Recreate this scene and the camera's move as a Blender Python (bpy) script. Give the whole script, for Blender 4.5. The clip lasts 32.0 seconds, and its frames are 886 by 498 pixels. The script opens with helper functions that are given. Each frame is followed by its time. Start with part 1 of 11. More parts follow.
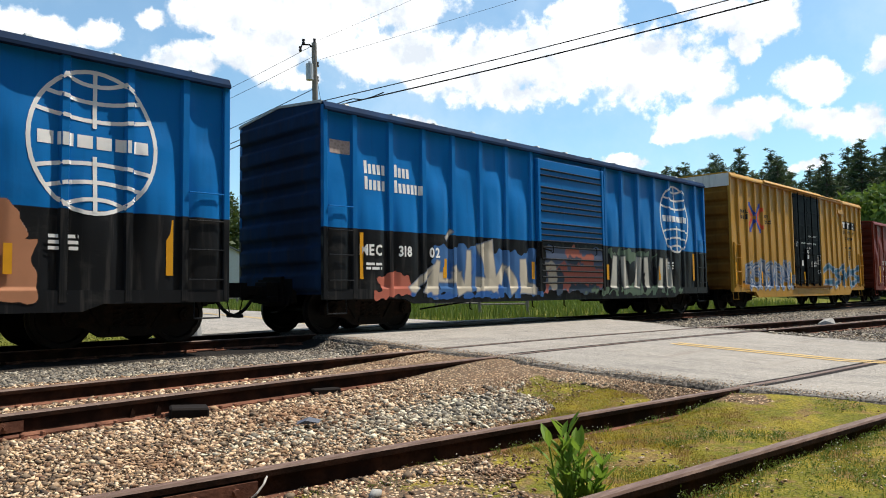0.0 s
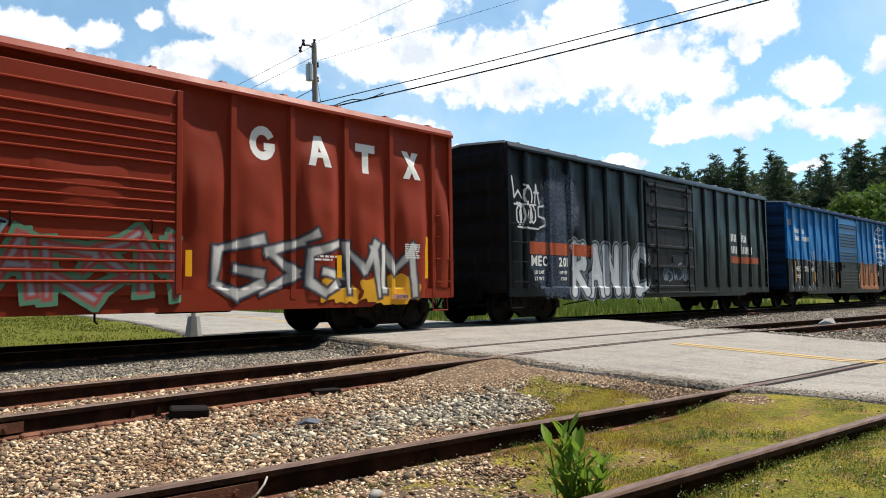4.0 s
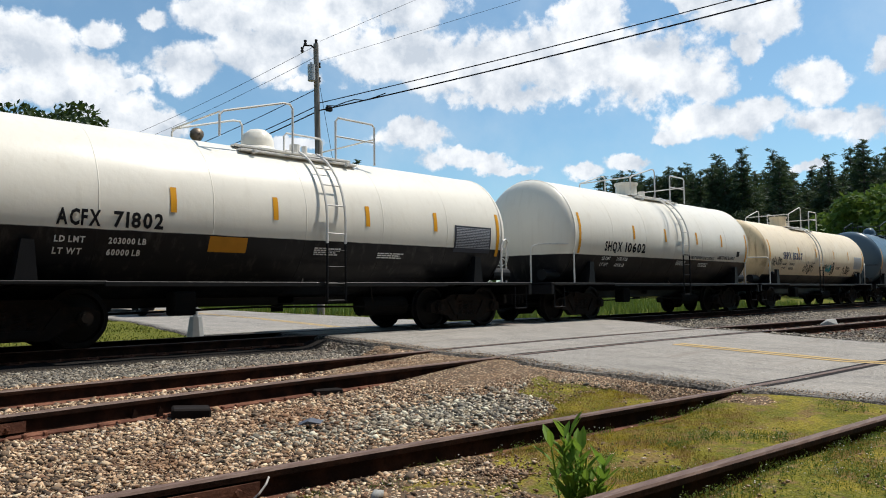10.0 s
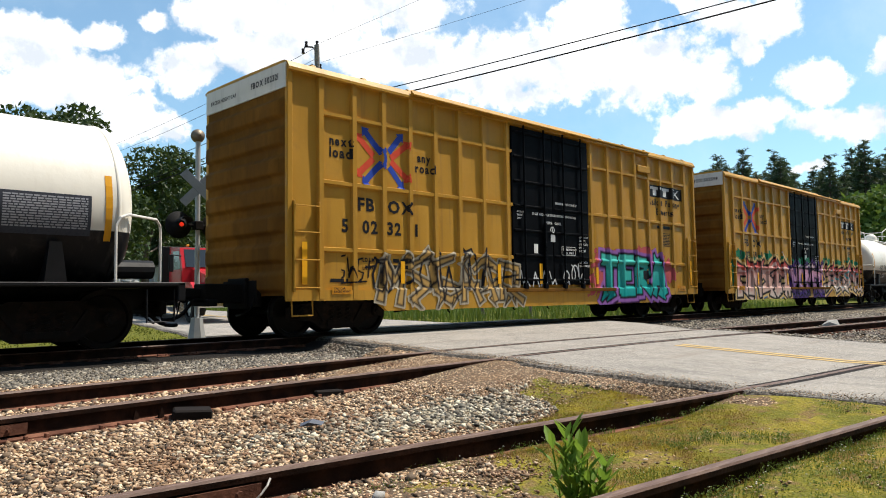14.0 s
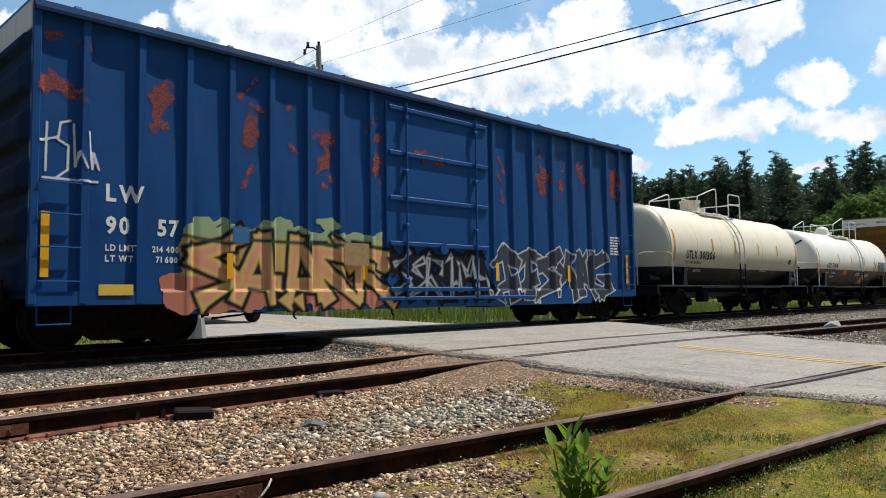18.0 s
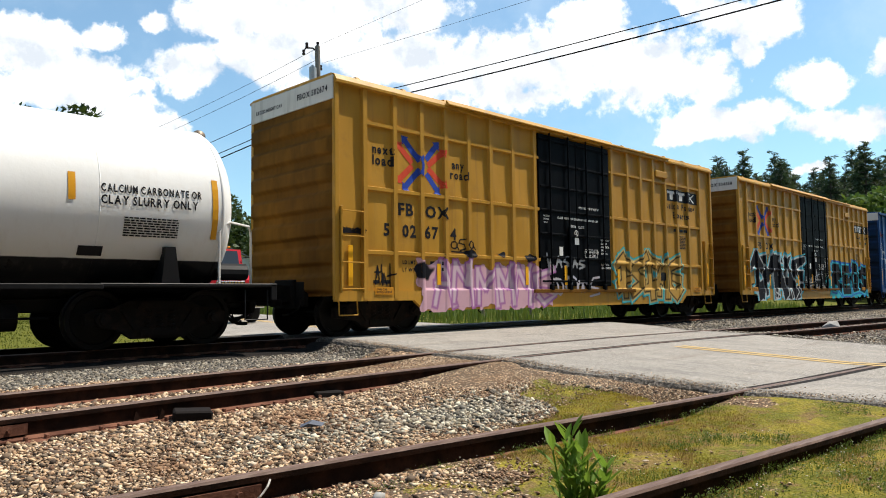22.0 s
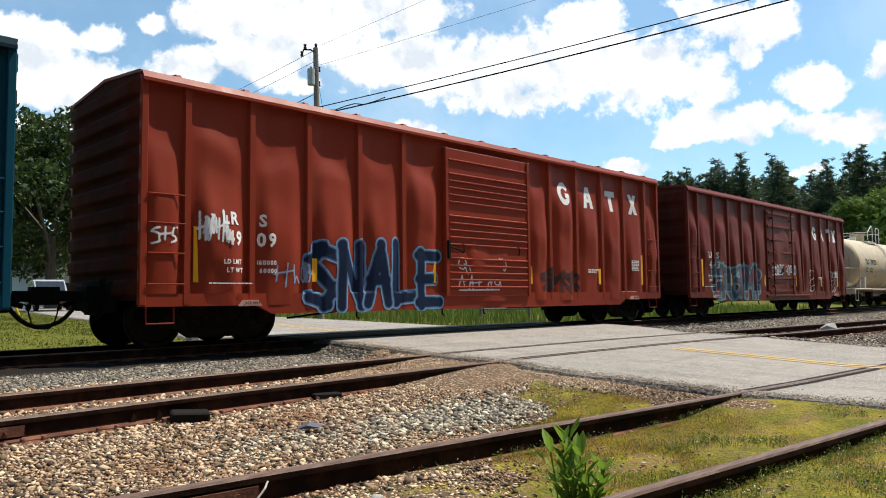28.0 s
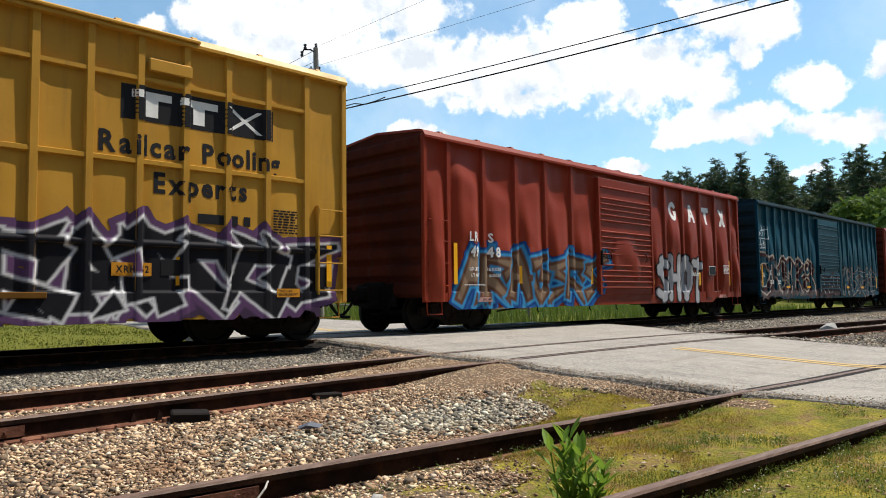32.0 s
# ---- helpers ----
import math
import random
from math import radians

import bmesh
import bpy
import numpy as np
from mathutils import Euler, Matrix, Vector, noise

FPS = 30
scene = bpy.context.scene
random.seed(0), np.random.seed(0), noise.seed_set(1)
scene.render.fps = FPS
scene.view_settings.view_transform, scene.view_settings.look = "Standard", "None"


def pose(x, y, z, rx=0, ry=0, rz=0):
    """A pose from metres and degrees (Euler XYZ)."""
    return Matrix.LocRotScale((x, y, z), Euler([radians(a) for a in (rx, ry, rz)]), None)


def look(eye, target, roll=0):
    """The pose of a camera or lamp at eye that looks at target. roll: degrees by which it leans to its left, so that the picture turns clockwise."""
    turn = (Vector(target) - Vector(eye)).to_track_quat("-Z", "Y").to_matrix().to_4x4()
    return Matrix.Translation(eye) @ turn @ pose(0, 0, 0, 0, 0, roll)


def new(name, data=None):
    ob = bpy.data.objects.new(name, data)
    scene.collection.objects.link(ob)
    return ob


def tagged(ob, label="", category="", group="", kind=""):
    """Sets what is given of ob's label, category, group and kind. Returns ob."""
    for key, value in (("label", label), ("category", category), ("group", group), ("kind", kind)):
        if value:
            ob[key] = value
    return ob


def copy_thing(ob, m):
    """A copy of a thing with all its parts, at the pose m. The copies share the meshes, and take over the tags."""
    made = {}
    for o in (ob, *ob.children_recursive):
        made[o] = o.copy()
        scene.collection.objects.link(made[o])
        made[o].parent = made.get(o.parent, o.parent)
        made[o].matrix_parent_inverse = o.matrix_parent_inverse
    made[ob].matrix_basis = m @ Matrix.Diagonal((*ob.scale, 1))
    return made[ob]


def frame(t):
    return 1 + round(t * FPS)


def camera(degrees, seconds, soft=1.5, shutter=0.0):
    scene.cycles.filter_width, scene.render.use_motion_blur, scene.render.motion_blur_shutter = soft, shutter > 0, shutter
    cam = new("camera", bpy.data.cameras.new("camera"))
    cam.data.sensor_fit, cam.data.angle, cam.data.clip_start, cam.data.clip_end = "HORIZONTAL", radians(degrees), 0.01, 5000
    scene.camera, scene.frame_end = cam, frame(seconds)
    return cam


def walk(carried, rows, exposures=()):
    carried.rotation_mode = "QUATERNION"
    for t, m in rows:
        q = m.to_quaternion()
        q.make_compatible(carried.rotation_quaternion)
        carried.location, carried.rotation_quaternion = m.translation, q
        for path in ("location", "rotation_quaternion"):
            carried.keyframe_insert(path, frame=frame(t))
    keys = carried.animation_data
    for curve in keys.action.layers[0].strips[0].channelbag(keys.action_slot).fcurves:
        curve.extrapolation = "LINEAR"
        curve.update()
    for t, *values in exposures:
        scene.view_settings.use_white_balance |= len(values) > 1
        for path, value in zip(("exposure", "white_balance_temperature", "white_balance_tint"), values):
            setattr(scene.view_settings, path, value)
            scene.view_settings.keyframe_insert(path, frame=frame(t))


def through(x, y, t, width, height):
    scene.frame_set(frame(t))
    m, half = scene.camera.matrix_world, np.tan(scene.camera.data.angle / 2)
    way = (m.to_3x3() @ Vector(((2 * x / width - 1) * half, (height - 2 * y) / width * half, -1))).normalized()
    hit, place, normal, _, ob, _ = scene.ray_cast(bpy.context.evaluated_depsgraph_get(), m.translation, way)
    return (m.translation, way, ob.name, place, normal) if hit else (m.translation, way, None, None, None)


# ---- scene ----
# ---- camera and its way: hand-held on one spot beside the tracks ----
EYE = Vector((0.0, 0.0, 0.745))
cam = camera(62.25, 32.0, soft=1.0, shutter=0.0)


def aim(yaw, pitch, roll):
    y, p = radians(yaw), radians(pitch)
    way = Vector((math.sin(y) * math.cos(p), math.cos(y) * math.cos(p), math.sin(p)))
    return look(EYE, EYE + way, roll)


PATH = [
    (0, 45.40, 3.495, -0.71), (0.5, 45.352, 3.498, -0.70), (1, 45.366, 3.496, -0.73), (1.5, 45.324, 3.485, -0.72),
    (2, 45.331, 3.488, -0.71), (2.5, 45.347, 3.493, -0.74), (3, 45.376, 3.50, -0.78), (3.5, 45.387, 3.517, -0.77),
    (5.5, 45.405, 3.526, -0.75), (6, 45.392, 3.498, -0.71), (6.5, 45.398, 3.538, -0.76), (7, 45.34, 3.548, -0.77),
    (7.5, 45.348, 3.533, -0.76), (8, 45.31, 3.545, -0.78), (8.5, 45.36, 3.575, -0.76), (9, 45.343, 3.569, -0.74),
    (9.5, 45.325, 3.539, -0.71), (10, 45.259, 3.547, -0.73), (10.5, 45.103, 3.557, -0.73), (11, 45.069, 3.576, -0.71),
    (11.5, 45.041, 3.597, -0.69), (12, 45.078, 3.606, -0.72), (12.5, 45.129, 3.61, -0.70), (13, 45.134, 3.614, -0.72),
    (13.5, 45.147, 3.632, -0.72), (14, 45.176, 3.635, -0.79), (14.5, 45.151, 3.628, -0.79), (16.5, 45.135, 3.622, -0.76),
    (17, 45.111, 3.623, -0.78), (17.5, 45.093, 3.661, -0.74), (18, 45.074, 3.697, -0.71), (18.5, 45.076, 3.675, -0.72),
    (19, 45.081, 3.675, -0.73), (19.5, 45.116, 3.699, -0.76), (20, 45.129, 3.677, -0.74), (20.5, 45.103, 3.689, -0.79),
    (21, 45.073, 3.681, -0.79), (21.5, 45.075, 3.686, -0.75), (22, 45.15, 3.724, -0.74), (22.5, 45.178, 3.721, -0.71),
    (23, 45.156, 3.71, -0.78), (23.5, 45.188, 3.76, -0.73), (24, 45.253, 3.77, -0.72), (24.5, 45.201, 3.799, -0.72),
    (25, 45.319, 3.817, -0.71), (25.5, 45.321, 3.809, -0.66), (27.5, 45.339, 3.823, -0.64), (28, 45.309, 3.862, -0.68),
    (28.5, 45.287, 3.861, -0.68), (29, 45.304, 3.85, -0.67), (29.5, 45.307, 3.865, -0.68), (30, 45.286, 3.863, -0.70),
    (30.5, 45.286, 3.846, -0.69), (31, 45.282, 3.845, -0.69), (31.5, 45.291, 3.842, -0.68), (32, 45.302, 3.855, -0.69),
]
# the camera's own gain as pale or dark cars fill its view
GAIN = [(0, 0.44, 6450, 10), (3.5, 0.44, 6450, 10), (6, 0.37, 6450, 10), (7, 0.31, 6400, 10), (8, 0.16, 6250, 10), (9, 0.03, 6200, 10), (10, 0.03, 6200, 10), (11, 0.06, 6250, 10), (12, 0.16, 6250, 10),
        (13, 0.37, 6400, 10), (14, 0.47, 6450, 10), (16, 0.31, 6300, 10), (17, 0.03, 6200, 10), (18, 0.23, 6250, 10), (19, 0.42, 6400, 10), (20, 0.47, 6450, 10), (22, 0.44, 6450, 10), (23, 0.31, 6350, 10), (24, -0.01, 6200, 10),
        (25, 0.07, 6250, 10), (26.5, 0.32, 6400, 10), (28, 0.39, 6450, 10), (32, 0.42, 6450, 10)]
walk(cam, [(t, aim(y, p, r)) for t, y, p, r in PATH], GAIN)
# how far the train has rolled (metres) at each second
ROLLED = [
    (0.0, 0.0), (1.0, 10.31), (2.0, 20.62), (3.0, 30.84), (4.0, 41.06), (5.0, 51.27), (6.0, 61.43), (7.0, 71.67), (8.0, 81.91),
    (9.0, 92.11), (10.0, 102.37), (11.0, 112.59), (12.0, 122.83), (13.0, 133.07), (14.0, 143.28), (15.0, 153.51), (16.0, 163.74),
    (17.0, 173.98), (18.0, 184.25), (19.0, 194.53), (20.0, 204.76), (21.0, 214.99), (21.5, 220.14), (22.0, 225.45), (23.0, 235.68),
    (24.0, 245.88), (25.0, 256.08), (26.0, 266.29), (27.0, 276.51), (28.0, 286.71), (29.0, 296.91), (30.0, 307.23), (31.0, 317.54),
    (32.0, 327.79),
]
scene.view_settings.exposure = 0.0

# ---- daylight: midday sun ahead along the tracks, summer sky with cumulus ----
SUN_EL, SUN_AZ = radians(61), radians(-21)
sun_way = Vector((math.cos(SUN_EL) * math.cos(SUN_AZ), math.cos(SUN_EL) * math.sin(SUN_AZ), math.sin(SUN_EL)))
sun = new("sun", bpy.data.lights.new("sun", "SUN"))
sun.data.energy, sun.data.angle, sun.data.color = 5.0, radians(0.55), (1.0, 0.92, 0.80)
sun.matrix_world = look(sun_way * 60, (0, 0, 0))


class Nodes:
    """A small helper to write node trees line by line."""

    def __init__(self, tree):
        self.t = tree
        tree.nodes.clear()

    def n(self, kind, inputs=None, **props):
        nd = self.t.nodes.new(kind)
        for k, v in props.items():
            setattr(nd, k, v)
        for k, v in (inputs or {}).items():
            if isinstance(v, bpy.types.NodeSocket):
                self.t.links.new(v, nd.inputs[k])
            else:
                nd.inputs[k].default_value = v
        return nd

    def m(self, op, a, b=0.0, c=0.0, clamp=False):
        nd = self.t.nodes.new("ShaderNodeMath")
        nd.operation, nd.use_clamp = op, clamp
        for i, v in enumerate((a, b, c)):
            if isinstance(v, bpy.types.NodeSocket):
                self.t.links.new(v, nd.inputs[i])
            else:
                nd.inputs[i].default_value = v
        return nd.outputs[0]

    def vm(self, op, a, b=(0, 0, 0)):
        nd = self.t.nodes.new("ShaderNodeVectorMath")
        nd.operation = op
        for i, v in enumerate((a, b)):
            if isinstance(v, bpy.types.NodeSocket):
                self.t.links.new(v, nd.inputs[i])
            else:
                nd.inputs[i].default_value = v
        return nd.outputs["Value"] if op in ("DOT_PRODUCT", "LENGTH", "DISTANCE") else nd.outputs[0]

    def mix(self, fac, a, b, blend="MIX"):
        nd = self.t.nodes.new("ShaderNodeMix")
        nd.data_type, nd.blend_type = "RGBA", blend
        for k, v in ((0, fac), (6, a), (7, b)):
            if isinstance(v, bpy.types.NodeSocket):
                self.t.links.new(v, nd.inputs[k])
            else:
                nd.inputs[k].default_value = v if k == 0 else (*v[:3], 1.0)
        return nd.outputs[2]

    def noise(self, vec, scale, detail=3.0, rough=0.55, out=0):
        return self.n("ShaderNodeTexNoise", {"Vector": vec, "Scale": scale, "Detail": detail, "Roughness": rough}).outputs[out]

    def ramp(self, fac, lo, hi, a=0.0, b=1.0):
        nd = self.n("ShaderNodeMapRange", {"Value": fac, "From Min": lo, "From Max": hi, "To Min": a, "To Max": b}, interpolation_type="SMOOTHSTEP")
        return nd.outputs[0]


# cumulus seen over the tracks: centre and half size in view units of a thousandth, aspect kept flat below
CLOUDS = [
    (60, 90, 95, 52), (118, 138, 120, 52), (20, 150, 70, 40), (182, 62, 36, 26), (240, 165, 42, 20),
    (332, 130, 72, 38), (270, 46, 28, 22), (420, 26, 110, 46), (560, 46, 120, 62), (480, 98, 90, 42),
    (700, 22, 130, 46), (545, 146, 42, 18), (700, 108, 105, 56), (850, 118, 150, 66), (1000, 112, 160, 78),
    (1130, 122, 140, 78), (1225, 155, 75, 45), (1052, 40, 70, 42), (900, 178, 120, 30), (1330, 28, 92, 38),
    (1322, 86, 26, 26), (1240, 8, 64, 22), (1450, 142, 62, 40), (1562, 104, 28, 30), (1270, 226, 92, 34),
    (1350, 204, 50, 26), (1192, 246, 32, 14), (1480, 222, 82, 30), (1550, 230, 56, 42), (730, 250, 62, 22),
    (830, 286, 90, 20), (905, 302, 60, 12), (520, 262, 42, 14), (1120, 295, 42, 15), (200, 216, 95, 38),
    (282, 228, 52, 25), (1030, 306, 36, 14), (1440, 290, 36, 12), (60, 230, 60, 26),
]
world = bpy.data.worlds.new("summer_sky")
world.use_nodes = True
scene.world = world
N = Nodes(world.node_tree)
sky = N.n("ShaderNodeTexSky", sky_type="NISHITA", sun_disc=False, sun_elevation=SUN_EL, sun_rotation=math.pi / 2 - SUN_AZ, altitude=80.0, air_density=1.0, dust_density=0.6, ozone_density=1.6)
geo_dir = N.n("ShaderNodeTexCoord").outputs["Generated"]
ref = aim(45.16, 3.71, -0.78).to_3x3()
ax_r, ax_u, ax_f = (tuple(ref @ Vector(v)) for v in ((1, 0, 0), (0, 1, 0), (0, 0, -1)))
fz = N.m("MAXIMUM", N.vm("DOT_PRODUCT", geo_dir, ax_f), 0.02)
cu = N.m("DIVIDE", N.vm("DOT_PRODUCT", geo_dir, ax_r), fz)
cv = N.m("DIVIDE", N.vm("DOT_PRODUCT", geo_dir, ax_u), fz)
uv = N.n("ShaderNodeCombineXYZ", {0: cu, 1: cv}).outputs[0]
wob = N.vm("SUBTRACT", N.noise(geo_dir, 11.0, 8.0, 0.62, out=1), (0.5, 0.5, 0.5))
wob_s = N.n("ShaderNodeVectorMath", {0: wob, "Scale": 0.075}, operation="SCALE").outputs[0]
uv2 = N.vm("ADD", uv, wob_s)
dens = None
F = 1296.0
for px, py, sx, sy in CLOUDS:
    off = N.vm("SUBTRACT", uv2, ((px - 784) / F, (441 - py) / F, 0))
    off = N.vm("MULTIPLY", off, (F / sx, F / sy, 0))
    d = N.m("SUBTRACT", 1.0, N.vm("LENGTH", off))
    dens = d if dens is None else N.m("SMOOTH_MAX", dens, d, 0.15)
front = N.ramp(N.vm("DOT_PRODUCT", geo_dir, ax_f), 0.35, 0.55)
# the rest of the sky, beyond the view, carries the same broken cloud
rest = N.m("MULTIPLY", N.m("SUBTRACT", N.noise(geo_dir, 3.0, 6.0, 0.6), 0.66), 4.0)
dens = N.m("ADD", N.m("MULTIPLY", dens, front), N.m("MULTIPLY", rest, N.m("SUBTRACT", 1.0, front)))
billow = N.noise(geo_dir, 15.0, 9.0, 0.58)
fluff = N.m("ADD", N.m("MULTIPLY", N.m("SUBTRACT", billow, 0.5), 1.7), N.m("MULTIPLY", N.m("SUBTRACT", N.noise(geo_dir, 60.0, 5.0, 0.6), 0.5), 0.5))
thick = N.m("ADD", dens, fluff)
mask = N.ramp(thick, -0.16, 0.26)
up = N.n("ShaderNodeSeparateXYZ", {0: geo_dir}).outputs[2]
mask = N.m("MULTIPLY", mask, N.ramp(up, 0.0, 0.06))
# billows are bright on top and greyer underneath
above = N.noise(N.vm("ADD", geo_dir, (0.008, -0.004, 0.022)), 15.0, 9.0, 0.58)
shade = N.m("ADD", 0.62, N.m("MULTIPLY", N.m("SUBTRACT", billow, above), 3.6))
shade = N.m("SUBTRACT", shade, N.m("MULTIPLY", N.ramp(N.noise(geo_dir, 7.0, 4.0, 0.55), 0.45, 0.70), 0.40), clamp=True)
cloud = N.mix(shade, (9.0, 9.7, 10.5), (15.0, 15.0, 14.8))
veil = N.m("ADD", 0.10, N.m("MULTIPLY", N.ramp(N.noise(geo_dir, 5.0, 6.0, 0.6), 0.42, 0.8), 0.34))
blue = N.mix(1.0, sky.outputs[0], (1.36, 1.80, 1.80), "MULTIPLY")
sky_col = N.mix(veil, blue, (9.6, 11.2, 12.4))
total = N.mix(mask, sky_col, cloud)
bg = N.n("ShaderNodeBackground", {"Color": total, "Strength": 0.068})
N.t.links.new(bg.outputs[0], N.n("ShaderNodeOutputWorld").inputs[0])


# ---- materials ----
MATS = {}


def material(name, build, **kw):
    if name not in MATS:
        m = bpy.data.materials.new(name)
        m.use_nodes = True
        nn = Nodes(m.node_tree)
        surf = build(nn, **kw)
        nn.t.links.new(surf, nn.n("ShaderNodeOutputMaterial").inputs[0])
        MATS[name] = m
    return MATS[name]


def principled(nn, color, rough, metal=0.0, bump=None, strength=0.3, dist=0.01, spec=0.5):
    ins = {"Base Color": color if isinstance(color, bpy.types.NodeSocket) else (*color, 1.0), "Roughness": rough, "Metallic": metal, "Specular IOR Level": spec}
    if bump is not None:
        ins["Normal"] = nn.n("ShaderNodeBump", {"Height": bump, "Strength": strength, "Distance": dist}).outputs[0]
    return nn.n("ShaderNodeBsdfPrincipled", ins).outputs[0]


def obj_co(nn):
    return nn.n("ShaderNodeTexCoord").outputs["Object"]


def stretched(nn, co, s):
    return nn.vm("MULTIPLY", co, s)


def b_paint(nn, color, rough=0.42, dirt=0.35, rust=0.1, fade=0.15, dirt_col=(0.10, 0.085, 0.07), low=None, low_z=1.0, shade_soot=0.0, gloss=0.18):
    """Weathered vehicle enamel: faded patches, streaks running down, dirt and rust flecks; low: a second colour below low_z."""
    co = obj_co(nn)
    base = color
    if low is not None:
        z = nn.n("ShaderNodeSeparateXYZ", {0: co}).outputs[2]
        edge = nn.m("ADD", z, nn.m("MULTIPLY", nn.m("SUBTRACT", nn.noise(co, 3.0, 2.0), 0.5), 0.02))
        split = nn.ramp(edge, low_z - 0.008, low_z + 0.008)
    light = tuple(min(1.0, c * 1.3 + 0.004) for c in color)
    c1 = nn.mix(nn.m("MULTIPLY", nn.ramp(nn.noise(co, 0.7, 4.0), 0.4, 0.7), fade), base, light)
    streak = nn.noise(stretched(nn, co, (0.0 if shade_soot else 7.0, 7.0, 0.5)), 1.0, 4.0, 0.6)
    c2 = nn.mix(nn.m("MULTIPLY", nn.ramp(streak, 0.5, 0.78), dirt), c1, dirt_col)
    blot = nn.noise(co, 1.9, 5.0, 0.65)
    c3 = nn.mix(nn.m("MULTIPLY", nn.ramp(blot, 0.56, 0.8), dirt * 0.7), c2, dirt_col)
    scuff = nn.noise(stretched(nn, co, (1.2, 1.2, 5.0)), 2.0, 6.0, 0.7)
    c3 = nn.mix(nn.m("MULTIPLY", nn.ramp(scuff, 0.60, 0.68), dirt * 0.35), c3, tuple(min(1.0, q * 1.25 + 0.02) for q in color))
    fleck = nn.noise(co, 9.0, 5.0, 0.7)
    c4 = nn.mix(nn.m("MULTIPLY", nn.ramp(fleck, 0.62, 0.72), rust), c3, (0.16, 0.05, 0.02))
    if low is not None:
        under = nn.mix(nn.m("MULTIPLY", nn.ramp(streak, 0.52, 0.74), 0.45), low, (0.075, 0.07, 0.064))
        under = nn.mix(nn.m("MULTIPLY", nn.ramp(nn.noise(stretched(nn, co, (1.1, 1.1, 2.2)), 1.0, 5.0, 0.65), 0.55, 0.7), 0.4), under, (0.05, 0.047, 0.042))
        c4 = nn.mix(split, under, c4)
    # one dark coat carries both the soot and the shade of the car ends
    if shade_soot:
        dark_coat = nn.ramp(nn.noise(stretched(nn, co, (0.8, 0.8, 0.5)), 1.0, 5.0, 0.6), 0.25, 0.6, 0.55, 1.0)
        c4 = nn.mix(nn.m("MULTIPLY", dark_coat, shade_soot), c4, (0.012, 0.009, 0.007))
    r = nn.m("ADD", rough, nn.m("MULTIPLY", nn.m("SUBTRACT", blot, 0.5), 0.3))
    wavy = nn.m("ADD", nn.m("MULTIPLY", nn.noise(co, 1.7, 3.0, 0.5), 0.0 if shade_soot else 2.4), nn.m("MULTIPLY", nn.noise(co, 14.0, 4.0), 0.6))
    return principled(nn, c4, r, bump=wavy, strength=0.22, dist=0.012, spec=gloss if shade_soot == 0 else 0.05)


def paint(name, color, **kw):
    return material(name, b_paint, color=color, **kw)


def b_iron(nn, color=(0.006, 0.0055, 0.005), rough=0.85, rust=0.15, metal=0.0):
    co = obj_co(nn)
    n1 = nn.noise(co, 6.0, 5.0, 0.65)
    c = nn.mix(nn.m("MULTIPLY", nn.ramp(n1, 0.45, 0.7), rust), color, (0.032, 0.018, 0.012))
    c = nn.mix(nn.m("MULTIPLY", nn.ramp(nn.noise(co, 22.0, 3.0), 0.5, 0.75), 0.3), c, (0.014, 0.012, 0.011))
    return principled(nn, c, rough, metal, bump=nn.noise(co, 40.0, 4.0), strength=0.25, spec=0.12)


def b_flat(nn, color, rough=0.5, metal=0.0, vary=0.12, scale=6.0):
    co = obj_co(nn)
    dark = tuple(c * 0.7 for c in color)
    c = nn.mix(nn.m("MULTIPLY", nn.ramp(nn.noise(co, scale, 4.0), 0.4, 0.75), vary * 3), color, dark)
    return principled(nn, c, rough, metal, spec=0.15)


def flat(name, color, **kw):
    return material(name, b_flat, color=color, **kw)


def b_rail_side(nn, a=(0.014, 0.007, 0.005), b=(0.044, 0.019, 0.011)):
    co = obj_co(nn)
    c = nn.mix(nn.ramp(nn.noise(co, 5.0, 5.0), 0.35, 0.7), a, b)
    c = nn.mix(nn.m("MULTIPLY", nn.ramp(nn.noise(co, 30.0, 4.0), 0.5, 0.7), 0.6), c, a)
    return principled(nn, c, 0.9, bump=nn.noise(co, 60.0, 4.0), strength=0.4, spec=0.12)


def b_rail_top(nn):
    co = obj_co(nn)
    c = nn.mix(nn.ramp(nn.noise(stretched(nn, co, (2.0, 20.0, 1.0)), 3.0, 4.0), 0.35, 0.75), (0.105, 0.060, 0.044), (0.20, 0.132, 0.102))
    c = nn.mix(nn.m("MULTIPLY", nn.ramp(nn.noise(co, 14.0, 4.0), 0.5, 0.7), 0.5), c, (0.10, 0.06, 0.045))
    return principled(nn, c, 0.6, 0.0, bump=nn.noise(co, 50.0, 3.0), strength=0.15, spec=0.3)


def b_tie(nn):
    co = obj_co(nn)
    rnd = nn.n("ShaderNodeObjectInfo").outputs["Random"]
    grain = nn.noise(stretched(nn, co, (25.0, 2.0, 25.0)), 1.0, 5.0, 0.6)
    c = nn.mix(nn.ramp(grain, 0.3, 0.7), (0.020, 0.014, 0.011), (0.075, 0.052, 0.04))
    c = nn.mix(nn.m("MULTIPLY", rnd, 0.5), c, (0.12, 0.07, 0.045))
    return principled(nn, c, 0.85, bump=grain, strength=0.6)


